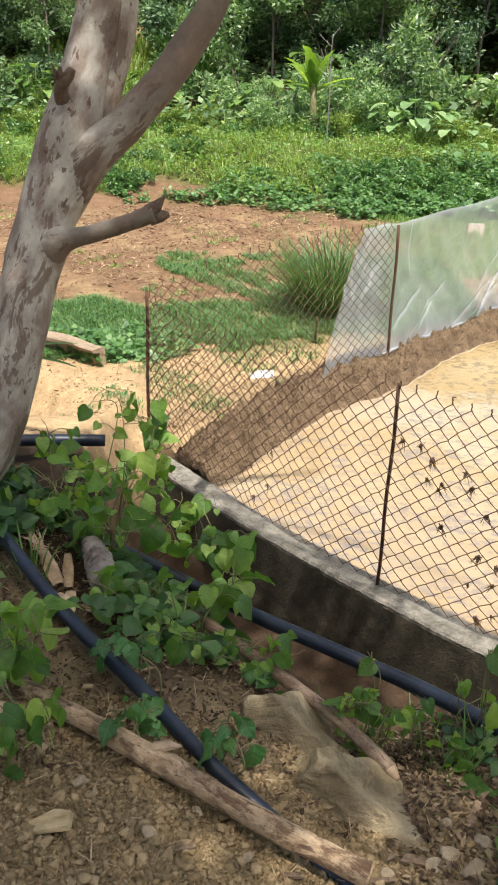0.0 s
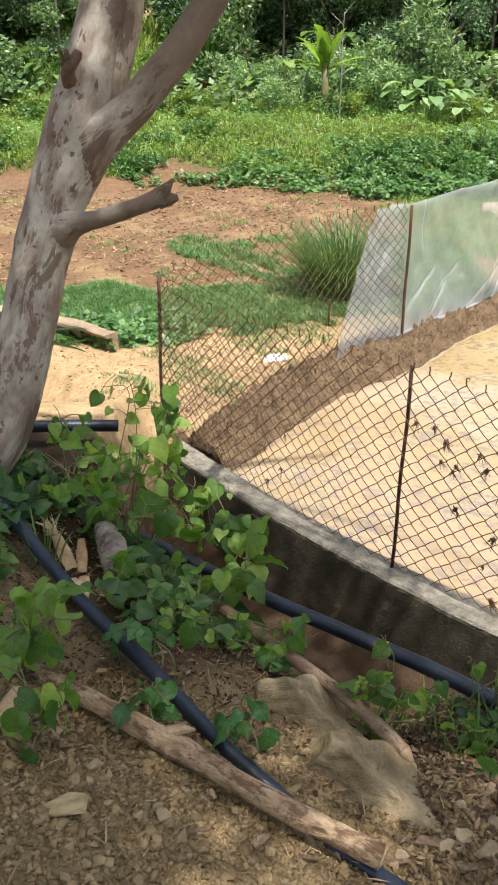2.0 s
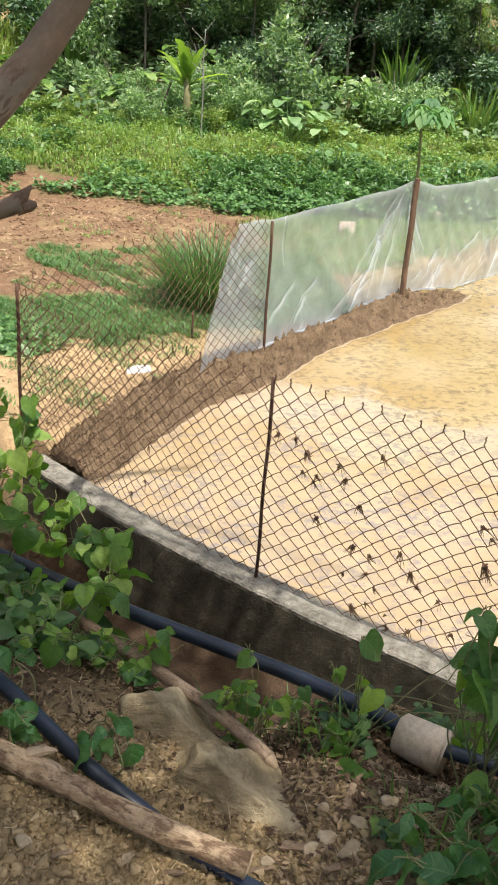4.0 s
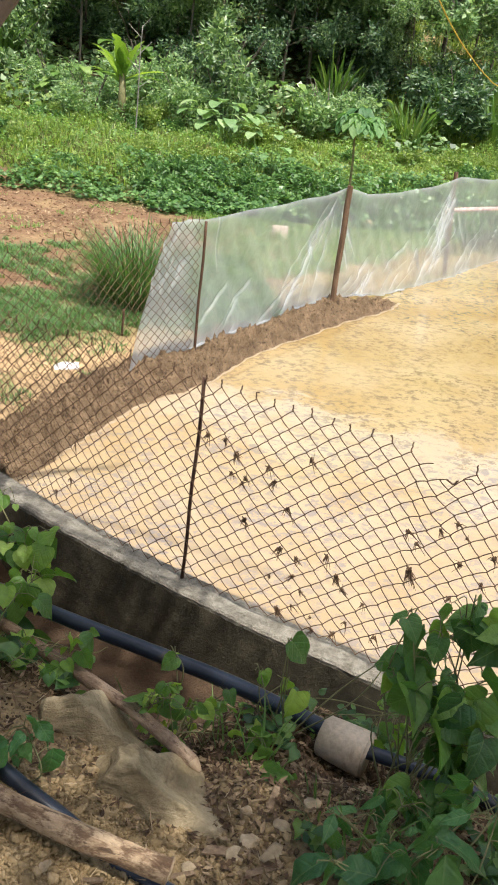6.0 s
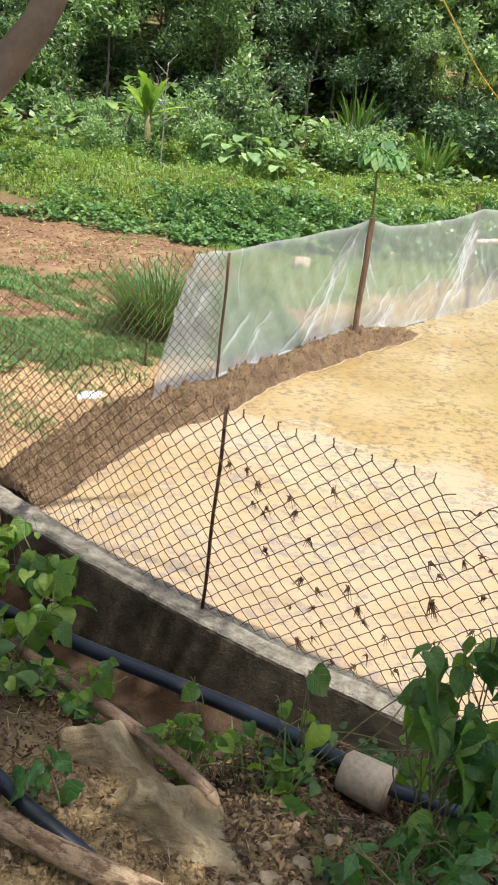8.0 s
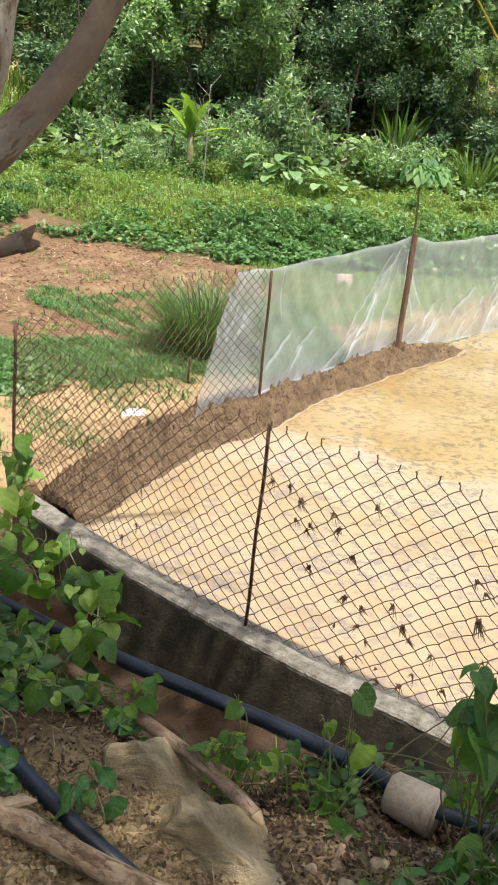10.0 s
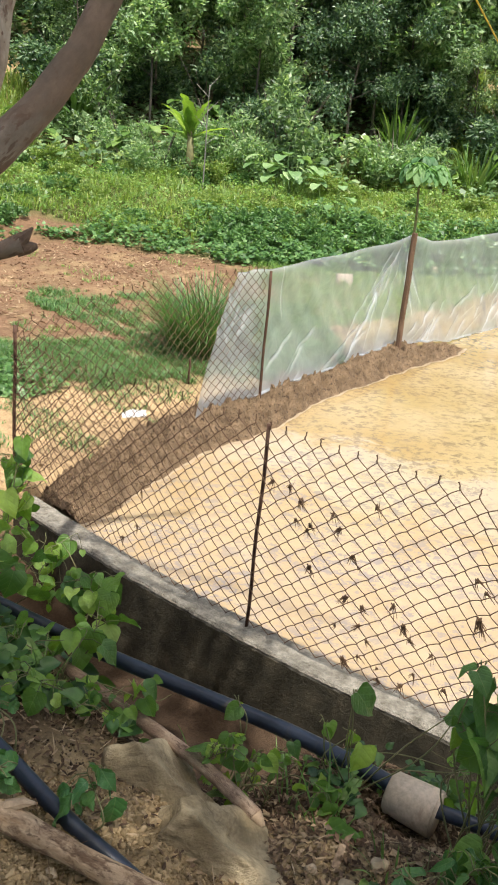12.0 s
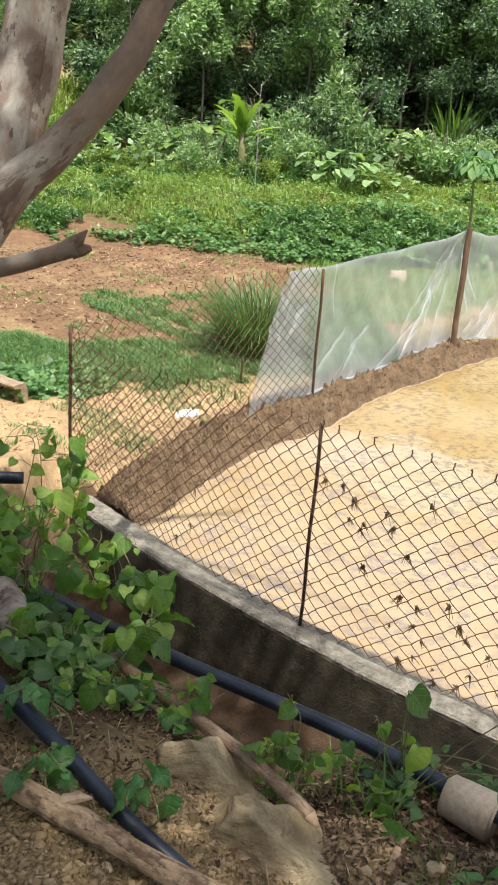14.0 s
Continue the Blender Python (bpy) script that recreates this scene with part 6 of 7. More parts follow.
leafy_plant("vine", "vine runners with heart-shaped leaves against the pond wall", "vine", (0.72, 1.95), [
    ((0.685, 1.9, 0.119), (0.02, 0.03, 0.012), 1, 0.13, "heart"), ((0.631, 1.95, -0.015), (0.025, 0.03, 0.02), 2, 0.08, "heart"), ((0.719, 1.95, -0.08), (0.04, 0.04, 0.025), 2, 0.09, "heart"), ((1.03, 1.9, 0.08), (0.05, 0.05, 0.04), 3, 0.075, "heart")], 12)
leafy_plant("vine", "dense vine with green leaves in the hollow by the wall", "vine", (-0.6, 3.3), [
    ((-0.6, 3.35, -0.05), (0.3, 0.2, 0.1), 30, 0.1, "heart"), ((-0.3, 3.1, -0.12), (0.22, 0.2, 0.1), 26, 0.095, "heart"), ((-0.2, 2.8, -0.08), (0.15, 0.15, 0.1), 16, 0.09, "heart")], 10)
for gx, gy, gn, gt, gs in [(0.62, 1.78, 16, 0.2, 31), (0.55, 1.95, 14, 0.18, 32), (0.72, 1.52, 12, 0.14, 33), (0.3, 2.2, 14, 0.2, 34), (-0.2, 2.2, 14, 0.16, 35), (-0.7, 2.3, 16, 0.2, 36), (0.72, 1.3, 20, 0.22, 37)]:
    reed_clump("grass_tuft", gx, gy, gn, gt, 0.006, 0.06, gs, "thin green grass tuft on the slope", "grass tuft")
agave = tagged(new("sword_plant"), "green sword-leaved plant behind the tree trunk", "plant")
for k, (dx, dy, dz) in enumerate([(0.9, 0.1, 0.1), (0.9, -0.1, -0.12), (-0.8, 0.2, 0.4), (0.2, 0.9, 0.5), (-0.5, -0.4, 0.5)]):
    b = Build()
    ribbon(b, (-1.12, 3.5, 0.42), (dx, dy, dz + 0.25), 0.38, 0.035, 0.5, 6, 0.4)
    part("leaf", b.mesh("leaf", REED), agave)
part("stalk", Build().tube([(-1.12, 3.5, ground_z(-1.12, 3.5) - 0.03), (-1.12, 3.5, 0.45)], [0.03, 0.02], 8).mesh("stalk", STEM), agave)

UNDER = leaf_mat("ground_plant_leaves", (0.03, 0.08, 0.022), (0.08, 0.18, 0.04), (0.19, 0.3, 0.08), 0.35)
creepers("ground_plants", 2000, -1.15, 0.12, 2.05, 3.35, 60, 0.055, 0.17, lambda x, y: (wobble(x, y, 4.0, 2.0) > -0.25) & (x < 0.3 - 0.35 * (y - 2.0)) & (((x + 0.62) / 0.2) ** 2 + ((y - 2.3) / 0.28) ** 2 > 1), "low dark green ground plants under the vines", UNDER, LEAVES["heart"][3])
creepers("ground_plants", 1500, 0.45, 1.4, 1.15, 2.1, 62, 0.045, 0.12, lambda x, y: (wobble(x, y, 4.0, 5.0) > 0.1) & (x > 0.62) & (((x - 0.9) / 0.17) ** 2 + ((y - 1.77) / 0.17) ** 2 > 1), "low dark green ground plants under the shrub", UNDER, LEAVES["oval"][1])

# dry weeds caught in the fence
rng = random.Random(21)
tufts = []
for k in range(5):
    b = Build()
    for _ in range(rng.randint(9, 15)):
        a = rng.uniform(0, 6.28)
        q = rng.uniform(0.012, 0.045)
        drop = rng.gauss(-0.035, 0.03)
        b.tube([(rng.gauss(0, 0.006), 0, rng.gauss(0, 0.008)), (math.cos(a) * q * 0.5, math.sin(a) * 0.008, drop * 0.3 + rng.gauss(0, 0.006)), (math.cos(a) * q, math.sin(a) * 0.012, drop)], [0.003, 0.0022, 0.0008], 4, False)
    for _ in range(3):
        b.tube([(rng.gauss(0, 0.008), 0, 0.012), (rng.gauss(0, 0.004), 0, 0.0), (rng.gauss(0, 0.008), 0, -0.016)], [0.003, 0.007, 0.002], 6)
    tufts.append(b.mesh("weed_tuft", ROOTS))
p1_at = sum(math.hypot(b[0] - a[0], b[1] - a[1]) for a, b in zip(NEAR_LINE[:4], NEAR_LINE[1:5]))
for s, z in [(0.17, -0.04), (0.24, -0.09), (0.31, -0.2), (0.23, -0.2), (0.3, -0.23), (0.43, -0.1), (0.47, -0.16), (0.64, 0.01), (0.07, -0.05), (0.34, -0.42), (0.56, -0.28), (0.55, -0.5), (0.64, -0.52), (0.8, -0.45), (0.86, -0.53), (0.9, -0.59), (0.64, -0.62), (0.69, -0.69), (0.66, -0.79), (0.77, -0.81), (0.95, -0.76), (1.02, -0.62), (0.79, -0.88), (1.16, -0.16), (1.21, -0.2), (1.3, -0.09), (1.37, -0.03), (1.42, -0.08), (1.42, -0.21), (1.2, -0.34), (1.41, -0.46), (1.41, -0.39), (1.55, -0.12), (1.11, -0.76), (1.53, -0.26), (-0.86, -0.44), (-0.89, -0.67), (-1.02, -0.8), (0.52, -0.68), (0.58, -0.84), (0.9, -0.85)]:
    x, y, dx, dy = along(NEAR_LINE, p1_at + s)
    t = tagged(new("weed_tuft", rng.choice(tufts)), "tuft of dry brown weed caught in the fence wire", "dry weed", "weeds caught in the fence")
    sc = (1.15 if (s, z) in ((1.2, -0.34), (0.34, -0.42)) else rng.uniform(0.5, 0.95)) if s > 0 else 0.7
    t.matrix_world = Matrix.Translation((x, y, z)) @ Matrix.Rotation(math.atan2(dy, dx) + rng.gauss(0, 0.3), 4, "Z") @ Matrix.Rotation(rng.gauss(0, 0.6), 4, "Y") @ Matrix.Diagonal((sc, sc, sc, 1))

# ---- loose things ----
def rest(name, mesh, x, y, sink, label, category, group="", turn=(0, 0, 0), kind=""):
    ob = tagged(new(name, mesh), label, category, group, kind)
    ob.matrix_world = pose(x, y, ground_z(x, y) - sink, *turn)
    return ob


stones = [stone_mesh("stone", (0.03, 0.024, 0.017), 60 + k, PALESTONE, 3, 0.3, 9) for k in range(5)]
for x, y, sc in [(0.51, 1.45, 1.2), (0.44, 1.5, 0.9), (0.47, 1.41, 1.0), (0.56, 1.4, 1.5), (0.6, 1.47, 1.1), (0.35, 1.38, 0.8), (-0.2, 1.33, 0.8), (0.62, 1.33, 1.0), (-0.38, 1.46, 0.7), (0.02, 1.33, 0.7), (-0.1, 1.42, 0.6), (0.52, 1.55, 0.8), (0.7, 1.55, 1.0), (0.2, 1.75, 0.6), (0.05, 1.7, 0.5)]:
    s = rest("stone", rng.choice(stones), x, y, -0.006, "pale tan angular stone on loose soil", "stone", "loose stones", (rng.uniform(-15, 15), rng.uniform(-15, 15), rng.uniform(0, 360)))
    s.scale = (sc, sc, sc)
for x, y, sc in [(-0.64, 4.05, 4.2), (-0.5, 3.85, 3.5), (-0.56, 3.6, 3.2), (-0.72, 3.75, 3.8), (-0.58, 3.3, 2.6), (-0.42, 4.1, 3.6), (-0.8, 4.3, 4.5), (-0.66, 4.5, 4.5)]:
    s = rest("stone", rng.choice(stones), x, y, -0.01, "pale yellow rubble stone heaped by the wall end", "stone", "rubble by the wall", (rng.uniform(-25, 25), rng.uniform(-25, 25), rng.uniform(0, 360)))
    s.scale = (sc, sc, sc * 1.4)
chip = Build()
chip.add([(-0.06, -0.02, 0), (0.055, -0.024, 0), (0.062, 0.02, 0), (0.02, 0.034, 0), (-0.048, 0.004, 0.006), (-0.058, -0.016, 0.007), (0.05, -0.02, 0.012), (0.056, 0.016, 0.016), (0.02, 0.029, 0.014)], [(5, 6, 7, 8, 4), (0, 1, 6, 5), (1, 2, 7, 6), (2, 3, 8, 7), (3, 0, 5, 4, 8)])
rest("stone", chip.mesh("stone", FLAKE, False), -0.425, 1.315, -0.012, "flat yellowish stone flake lying on the soil", "stone", "loose stones", (0, 0, 12))

# gravel and clods
unit = [np.array([v.co[:] for v in stone_mesh("clod", (1, 0.85, 0.75), 90 + k, CLOD, 2, 0.6, 11, 0.35, 0.62).vertices]) for k in range(6)]
tri = [tuple(p.vertices) for p in bpy.data.meshes["clod"].polygons]
small = [np.array([v.co[:] for v in stone_mesh("crumb", (1, 0.85, 0.75), 190 + k, CLOD, 1, 0.8, 7, 0.3, 0.65).vertices]) for k in range(6)]
small_tri = [tuple(p.vertices) for p in bpy.data.meshes["crumb"].polygons]
nr = np.random.RandomState(3)


def scatter_clods(name, n, box, sizes, seed, label, material, keep=None, shapes=None, faces=None, power=2.2):
    nr = np.random.RandomState(seed)
    x, y = nr.uniform(box[0], box[1], n), nr.uniform(box[2], box[3], n)
    if keep is not None:
        k = keep(x, y)
        x, y = x[k], y[k]
    n = len(x)
    z = height(x, y)
    sz = sizes[0] * (sizes[1] / sizes[0]) ** (nr.rand(n) ** power)
    v = np.array(shapes or unit)[nr.randint(0, 6, n)] * sz[:, None, None] * nr.uniform(0.6, 1.45, (n, 1, 3))
    q = nr.normal(size=(n, 3, 3))
    q, _ = np.linalg.qr(q)
    v = np.einsum("nij,nkj->nki", q, v)
    v[:, :, 2] *= 0.75
    v = v + np.stack([x, y, z + sz * 0.2], 1)[:, None, :]
    me = faces_mesh(name, v, faces or tri, material)
    return tagged(new(name, me), label, "gravel", kind="stuff")


def island_mat(name, a, b_, c):
    m, n, l, b = nodes_of(name)
    r = n.new("ShaderNodeNewGeometry").outputs["Random Per Island"]
    col = ramp_node(n, l, r, [(0.0, a), (0.6, b_), (1.0, c)])
    f = noise_node(n, l, 90.0, 6.0, 0.7)
    l.new(mix_node(n, l, 0.6, col, ramp_node(n, l, f, [(0.3, (0.6, 0.6, 0.6)), (0.7, (1.3, 1.3, 1.3))]), "MULTIPLY"), b.inputs["Base Color"])
    b.inputs["Roughness"].default_value, b.inputs["Specular IOR Level"].default_value = 0.95, 0.15
    bump_node(n, l, f, 0.6, 0.006, b)
    return m


GRAVEL = island_mat("gravel", (0.205, 0.143, 0.073), (0.3, 0.213, 0.11), (0.42, 0.308, 0.172))
CRUMB = island_mat("mud_crumbs", (0.14, 0.093, 0.052), (0.18, 0.122, 0.07), (0.23, 0.157, 0.092))
FIELD = island_mat("field_clods", (0.15, 0.085, 0.05), (0.24, 0.145, 0.085), (0.34, 0.225, 0.14))
STRAW = island_mat("straw", (0.14, 0.085, 0.05), (0.34, 0.24, 0.14), (0.54, 0.42, 0.27))
DEAD = island_mat("dead_leaf", (0.055, 0.033, 0.02), (0.165, 0.105, 0.062), (0.4, 0.29, 0.175))
HUMUS = island_mat("humus_crumbs", (0.05, 0.033, 0.02), (0.13, 0.088, 0.052), (0.32, 0.23, 0.14))
scatter_clods("gravel", 34000, (-0.95, 0.6, 1.05, 1.8), (0.0025, 0.012), 31, "loose brown soil clods and gravel on the slope", GRAVEL, lambda x, y: (height(x, y) > -0.4), small, small_tri, 1.3)
scatter_clods("gravel", 6000, (-0.95, 0.6, 1.05, 1.8), (0.006, 0.024), 35, "larger brown soil clods on the slope", GRAVEL, lambda x, y: (height(x, y) > -0.3), power=1.5)
scatter_clods("gravel", 2200, (-0.05, 0.45, 1.35, 1.85), (0.005, 0.018), 32, "loose tan gravel round the boulders", GRAVEL)
scatter_clods("humus", 9000, (0.35, 1.35, 1.1, 2.25), (0.003, 0.011), 36, "dark crumbly soil under the litter", HUMUS, lambda x, y: (height(x, y) > -0.6), small, small_tri, 1.5)
scatter_clods("humus", 8000, (-1.1, 0.5, 1.75, 3.0), (0.003, 0.012), 37, "dark crumbly soil under the vines", HUMUS, lambda x, y: (height(x, y) > -0.6), small, small_tri, 1.5)
scatter_clods("field_clods", 11000, (-7, 3, 8.8, 15.6), (0.008, 0.045), 33, "crumbled red earth clods on the field", FIELD, lambda x, y: ~in_polygon(x, y, POND))
scatter_clods("field_clods", 1800, (-2.4, 1.2, 5.6, 8.4), (0.006, 0.03), 34, "yellow earth crumbs beside the bank", GRAVEL, lambda x, y: ~in_polygon(x, y, POND))


bank = bpy.data.objects["mud_bank"].data
pts = np.array([v.co[:] for v in bank.vertices])
pts = pts[(pts[:, 2] > -1.0)]
pick = pts[nr.randint(0, len(pts), 5000)]
sz = 0.006 * (3.2 ** (nr.rand(len(pick)) ** 2))
spin = nr.uniform(0, 6.28, len(pick))
v = np.array(small)[nr.randint(0, 6, len(pick))] * sz[:, None, None]
v = np.stack([v[:, :, 0] * np.cos(spin)[:, None] - v[:, :, 1] * np.sin(spin)[:, None], v[:, :, 0] * np.sin(spin)[:, None] + v[:, :, 1] * np.cos(spin)[:, None], v[:, :, 2]], -1) + pick[:, None, :]
tagged(new("mud_crumbs", faces_mesh("mud_crumbs", v, small_tri, CRUMB)), "crumbs and clods of wet brown mud on the bank", "mud", kind="stuff")


def litter(name, n, box, length, width, seed, label, material, keep=None, lift=0.012, category="litter", steep=0.25):
    r = np.random.RandomState(seed)
    x, y = r.uniform(box[0], box[1], n), r.uniform(box[2], box[3], n)
    if keep is not None:
        k = keep(x, y)
        x, y = x[k], y[k]
    n = len(x)
    base = np.stack([x, y, height(x, y) + lift * r.uniform(0.3, 1.5, n)], 1)
    a = r.uniform(0, 6.28, n)
    d = np.stack([np.cos(a), np.sin(a), r.normal(0, steep, n)], 1)
    s = np.stack([-np.sin(a), np.cos(a), r.normal(0, steep, n)], 1)
    ln, wd = length * r.uniform(0.4, 1.3, n)[:, None], width * r.uniform(0.5, 1.3, n)[:, None]
    up = np.array([0, 0, 1.0]) * wd * r.uniform(0, 0.5, n)[:, None]
    v = np.stack([base - d * ln * 0.5, base + s * wd * 0.5 + up, base + d * ln * 0.5, base - s * wd * 0.5 + up], 1)
    tagged(new(name, faces_mesh(name, v, [(0, 1, 2), (0, 2, 3)], material)), label, category, kind="stuff")


slope = lambda x, y: (height(x, y) > -1.1)
litter("leaf_litter", 4200, (-1.1, 1.4, 1.5, 3.0), 0.034, 0.011, 41, "brown dead leaves under the vines", DEAD, slope)
litter("leaf_litter", 2200, (0.36, 1.25, 1.2, 2.2), 0.03, 0.011, 42, "brown dead leaves and bark scraps on the slope", DEAD, slope)
litter("leaf_litter", 5000, (-0.6, 1.7, 1.6, 3.4), 0.034, 0.012, 47, "brown dead leaves on the steep shaded slope", DEAD, lambda x, y: (height(x, y) > -1.3) & (height(x, y) < -0.15))
litter("twig_litter", 900, (-1.1, 1.3, 1.1, 2.9), 0.075, 0.0032, 43, "dry straw and twigs on the slope", STRAW, slope)
litter("straw", 13000, (-7, 3, 8.8, 15.5), 0.14, 0.012, 44, "dry grass litter on the red field", STRAW, lambda x, y: ~in_polygon(x, y, POND) & (wobble(x, y, 1.2, 8.0) > -0.1), 0.015)
litter("straw", 1200, (-2.2, 1.2, 5.7, 8.5), 0.1, 0.008, 45, "dry straw on yellow earth", STRAW, lambda x, y: ~in_polygon(x, y, POND))

# wood scraps by the pipe
stump = tagged(new("stump"), "short grey weathered log piece among the vines", "log")
tree_limb("stem", [(-0.54, 2.52, 0.07), (-0.5, 2.41, 0.08), (-0.45, 2.28, 0.07)], [0.044, 0.052, 0.046], rough_mat("grey_log", (0.24, 0.19, 0.15), (0.46, 0.4, 0.33), 14.0, 60.0, 0.85, 1.0, 0.015, spot=(0.12, 0.085, 0.06), spot_scale=18.0, spot_cut=(0.54, 0.64)), stump, "", 18, 10, 8.0, 0.3)
for x, y, turn, ln, wd in [(-0.66, 2.4, 118, 0.2, 0.05), (-0.61, 2.43, 102, 0.19, 0.04), (-0.6, 2.12, 70, 0.15, 0.09), (-0.55, 2.16, 95, 0.13, 0.05), (-0.26, 2.3, 5, 0.11, 0.04), (-0.62, 1.53, 75, 0.2, 0.045)]:
    b = Build()
    steps, arc = 12, 9
    vs = []
    for layer in (0.0, 0.0025):
        for i in range(steps + 1):
            t = i / steps
            w = wd * 0.5 * (0.35 + 0.65 * math.sin(math.pi * (0.15 + 0.75 * t)) ** 0.7) * (1 + rng.gauss(0, 0.05))
            for j in range(arc):
                a = -1.25 + 2.5 * j / (arc - 1)
                vs.append((ln * (t - 0.5) + rng.gauss(0, 0.0015), math.sin(a) * w, math.cos(a) * w * 0.4 - layer + 0.02 * (t - 0.5) ** 2 * 4 * 0.4))
    m = (steps + 1) * arc
    b.add(vs, [(i * arc + j, (i + 1) * arc + j, (i + 1) * arc + j + 1, i * arc + j + 1) for i in range(steps) for j in range(arc - 1)] + [(m + i * arc + j, m + i * arc + j + 1, m + (i + 1) * arc + j + 1, m + (i + 1) * arc + j) for i in range(steps) for j in range(arc - 1)]
          + [(i * arc + e, m + i * arc + e, m + (i + 1) * arc + e, (i + 1) * arc + e) for i in range(steps) for e in (0, arc - 1)] + [(r * arc + j, r * arc + j + 1, m + r * arc + j + 1, m + r * arc + j) for r in (0, steps) for j in range(arc - 1)])
    rest("husk", b.mesh("husk", FIBRE), x, y, -0.025, "pale dry bamboo husk lying on the litter", "husk", "bamboo husks", (rng.gauss(0, 8), rng.gauss(0, 8), turn))
b = Build()
for k in range(26):
    a = rng.gauss(0, 0.3)
    b.tube([(rng.gauss(0, 0.012), 0, 0.02), (0.05 * math.sin(a) + rng.gauss(0, 0.01), 0.06, 0.03), (0.1 * math.sin(a), 0.12, 0.02 + rng.gauss(0, 0.01))], [0.0016, 0.0014, 0.0006], 4, False)
rest("fibre_tuft", b.mesh("fibre_tuft", FIBRE), -0.7, 2.42, -0.05, "tuft of dry brown palm fibre", "fibre", turn=(0, 0, 25))
for x, y, turn, ln, wd in [(0.45, 1.42, -14, 0.13, 0.022), (0.52, 1.35, 8, 0.1, 0.018), (0.43, 1.72, -35, 0.11, 0.016), (0.33, 1.36, 4, 0.06, 0.012), (0.6, 1.58, 60, 0.09, 0.02), (0.7, 1.42, 25, 0.1, 0.02), (0.12, 1.31, -5, 0.05, 0.01), (-0.12, 1.3, 12, 0.05, 0.01)]:
    b = Build()
    b.add([(-ln / 2, -wd / 2, 0), (ln / 2, -wd / 3, 0), (ln / 2 * 0.9, wd / 2, 0), (-ln / 2 * 0.8, wd / 2, 0), (-ln / 2, -wd / 2, 0.008), (ln / 2, -wd / 3, 0.006), (ln / 2 * 0.9, wd / 2, 0.007), (-ln / 2 * 0.8, wd / 2, 0.01)], [(4, 5, 6, 7), (0, 1, 5, 4), (1, 2, 6, 5), (2, 3, 7, 6), (3, 0, 4, 7), (3, 2, 1, 0)])
    rest("bark_piece", b.mesh("bark_piece", SCRAP, False), x, y, -0.008, "brown strip of bark lying on the soil", "bark", "bark pieces", (4, -3, turn))

# kerb, paper, carton, rail, rope
b = Build()
prof = [(0.09, -0.25), (0.085, -0.035), (0, -0.03), (0, 0.0), (0.015, 0.01), (0.13, 0.012), (0.16, -0.01), (0.16, -0.25)]
kp = smooth_path([(-3.6, 8.3, 0), (-2.64, 7.95, 0), (-2.03, 7.64, 0), (-1.42, 7.16, 0)], 8)
vs = []
for i, p in enumerate(kp):
    d = (kp[min(i + 1, len(kp) - 1)] - kp[max(i - 1, 0)]).normalized()
    for a, z in prof:
        k = noise.noise(Vector((p.x * 5, a * 9, z * 9))) * 0.015
        vs.append((p.x - d.y * a + k, p.y + d.x * a + k, -0.725 + z + k))
k = len(prof)
b.add(vs, [(i * k + j, i * k + (j + 1) % k, (i + 1) * k + (j + 1) % k, (i + 1) * k + j) for i in range(len(kp) - 1) for j in range(k)] + [tuple(range(k))[::-1], tuple((len(kp) - 1) * k + j for j in range(k))])
tagged(new("kerb", b.mesh("kerb", KERB, False)), "low crumbling earthen concrete kerb by the yellow patch", "kerb", kind="structure")
b = Build()
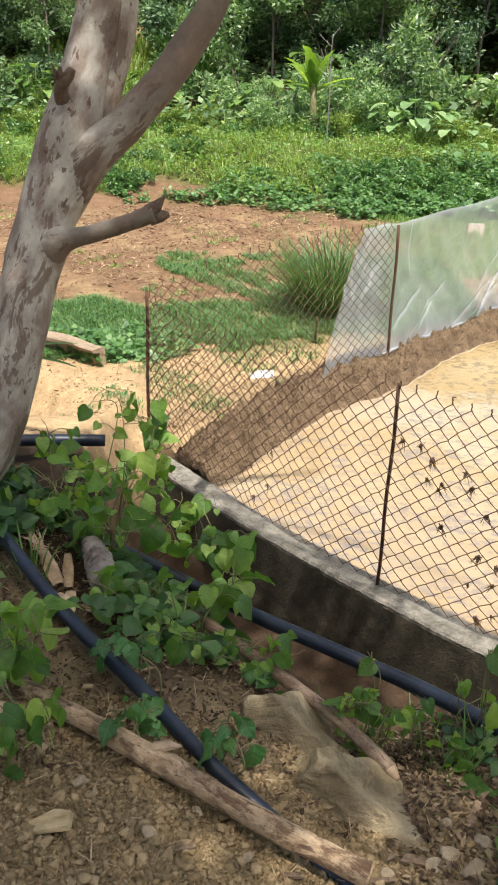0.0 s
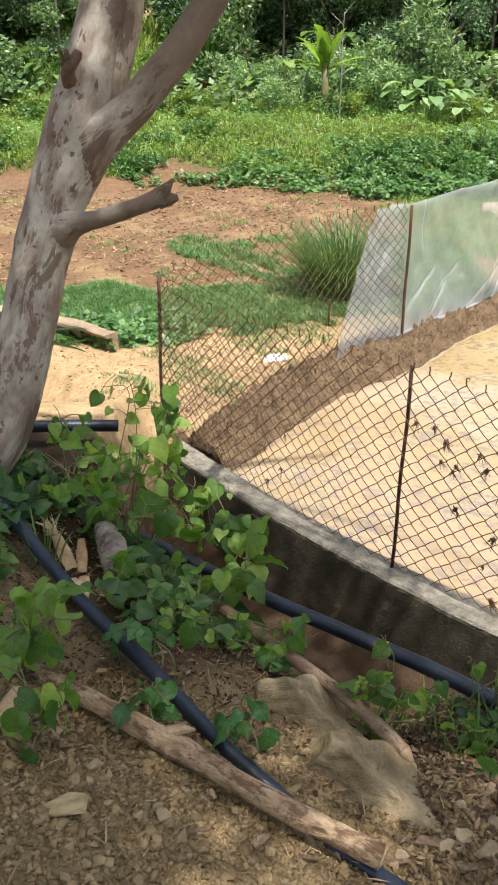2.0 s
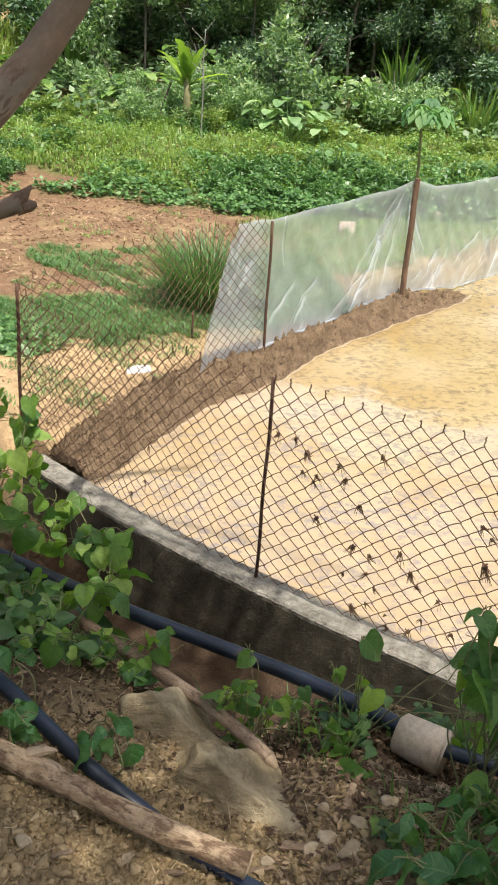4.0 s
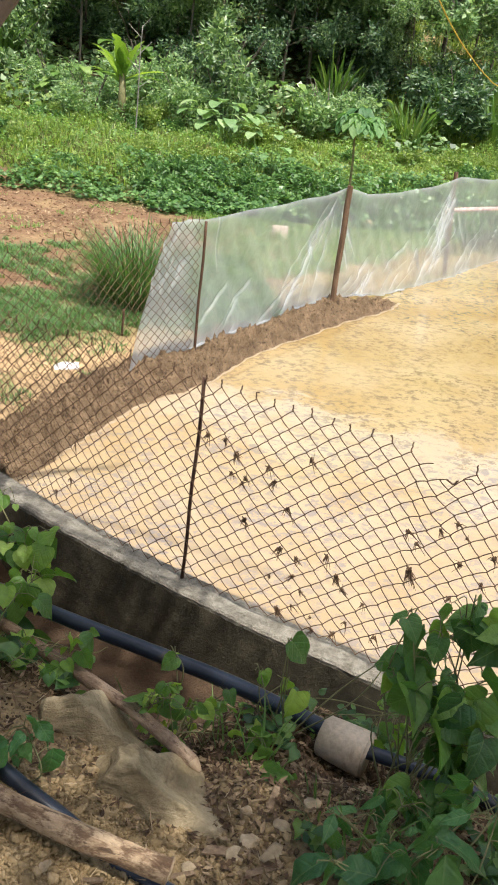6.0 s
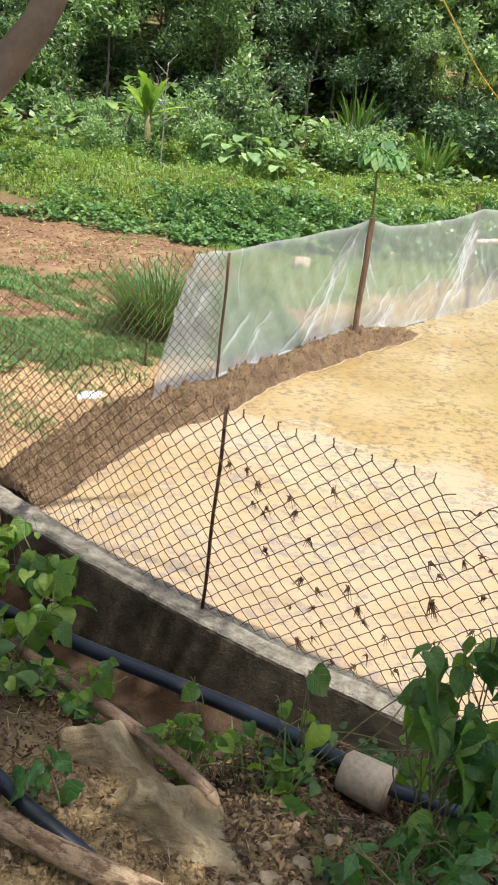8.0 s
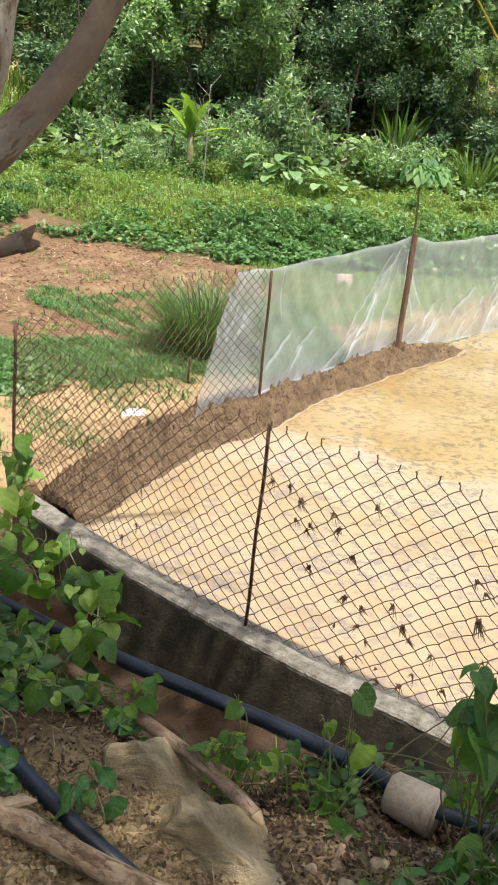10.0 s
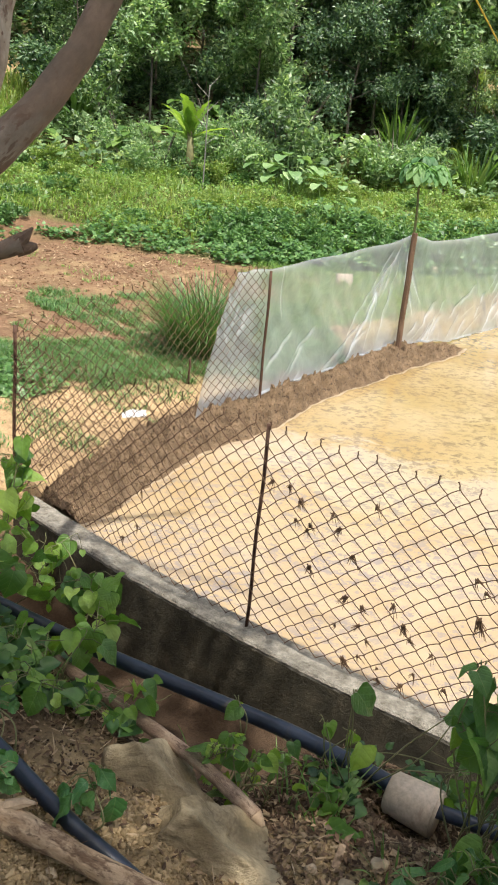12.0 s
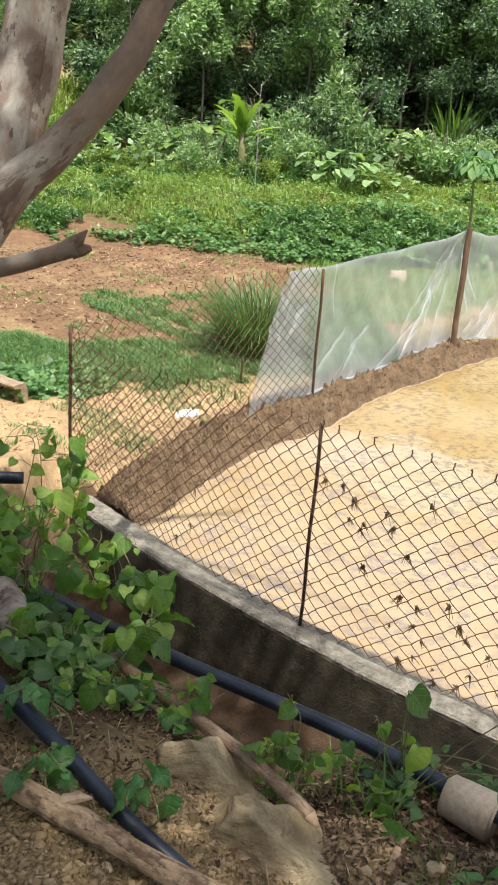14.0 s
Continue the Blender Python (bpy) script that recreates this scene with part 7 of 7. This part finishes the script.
b.add([(-0.11, -0.05, 0.004), (0.1, -0.06, 0.006), (0.12, 0.03, 0.03), (0.0, 0.06, 0.035), (-0.1, 0.05, 0.01), (0.0, 0.0, 0.045), (-0.11, -0.05, 0.0), (0.1, -0.06, 0.0), (0.12, 0.03, 0.024), (0.0, 0.06, 0.03), (-0.1, 0.05, 0.004)],
      [(0, 1, 5), (1, 2, 5), (2, 3, 5), (3, 4, 5), (4, 0, 5), (6, 7, 1, 0), (7, 8, 2, 1), (8, 9, 3, 2), (9, 10, 4, 3), (10, 6, 0, 4), (10, 9, 8, 7, 6)])
rest("paper", b.mesh("paper", PAPER, False), 0.1, 7.06, 0.0, "crumpled white paper scrap on yellow earth", "paper", turn=(0, 0, 15))
b = Build()
b.add([(sx * 0.14, sy * 0.03 + (0.02 if sz else 0), 0.2 * sz) for sz in (0, 1) for sy in (-1, 1) for sx in (-1, 1)], [(0, 1, 3, 2), (4, 6, 7, 5), (0, 4, 5, 1), (1, 5, 7, 3), (3, 7, 6, 2), (2, 6, 4, 0)])
rest("carton", b.mesh("carton", rough_mat("faded_carton", (0.6, 0.45, 0.36), (0.7, 0.58, 0.48), 6.0, 30.0), False), 3.52, 13.5, 0.0, "faded pinkish carton standing behind the netting", "carton", turn=(0, 0, 12))
rail = tagged(new("rail"), "faded pink plastic rail on short stakes behind the netting", "rail")
part("bar", Build().tube([(6.75, 14.35, -0.15), (7.6, 14.83, -0.13), (8.9, 15.6, -0.11)], 0.045, 10).mesh("bar", rough_mat("faded_pink_pipe", (0.55, 0.36, 0.32), (0.68, 0.48, 0.43), 5.0, 30.0, 0.6)), rail)
for x, y in [(6.85, 14.42), (8.8, 15.55)]:
    part("stake", Build().tube([(x, y, ground_z(x, y) - 0.15), (x, y, -0.14)], 0.03, 7).mesh("stake", TWIG), rail)
lying("rope", [(0.45, 3.85, 3.6), (1.6, 5.5, 2.95), (2.986, 7.368, 2.391), (3.517, 8.033, 2.175), (4.055, 8.724, 2.022), (4.593, 9.434, 1.911), (5.17, 10.149, 1.837), (9.0, 15.8, 1.75), (17.6, 31.4, 4.4)], [0.006], ROPE, "thin yellow rope slung from the tree to the hillside", "rope", 6)
rest("stone", stone_mesh("stone", (0.07, 0.05, 0.05), 71, ROOTS, 3), -1.38, 14.9, -0.01, "small dark stone lying on the red field", "stone")
rest("stone", stone_mesh("stone", (0.3, 0.22, 0.12), 72, PALESTONE, 3), 5.6, 15.3, -0.03, "pale boulder in the grass behind the netting", "boulder")
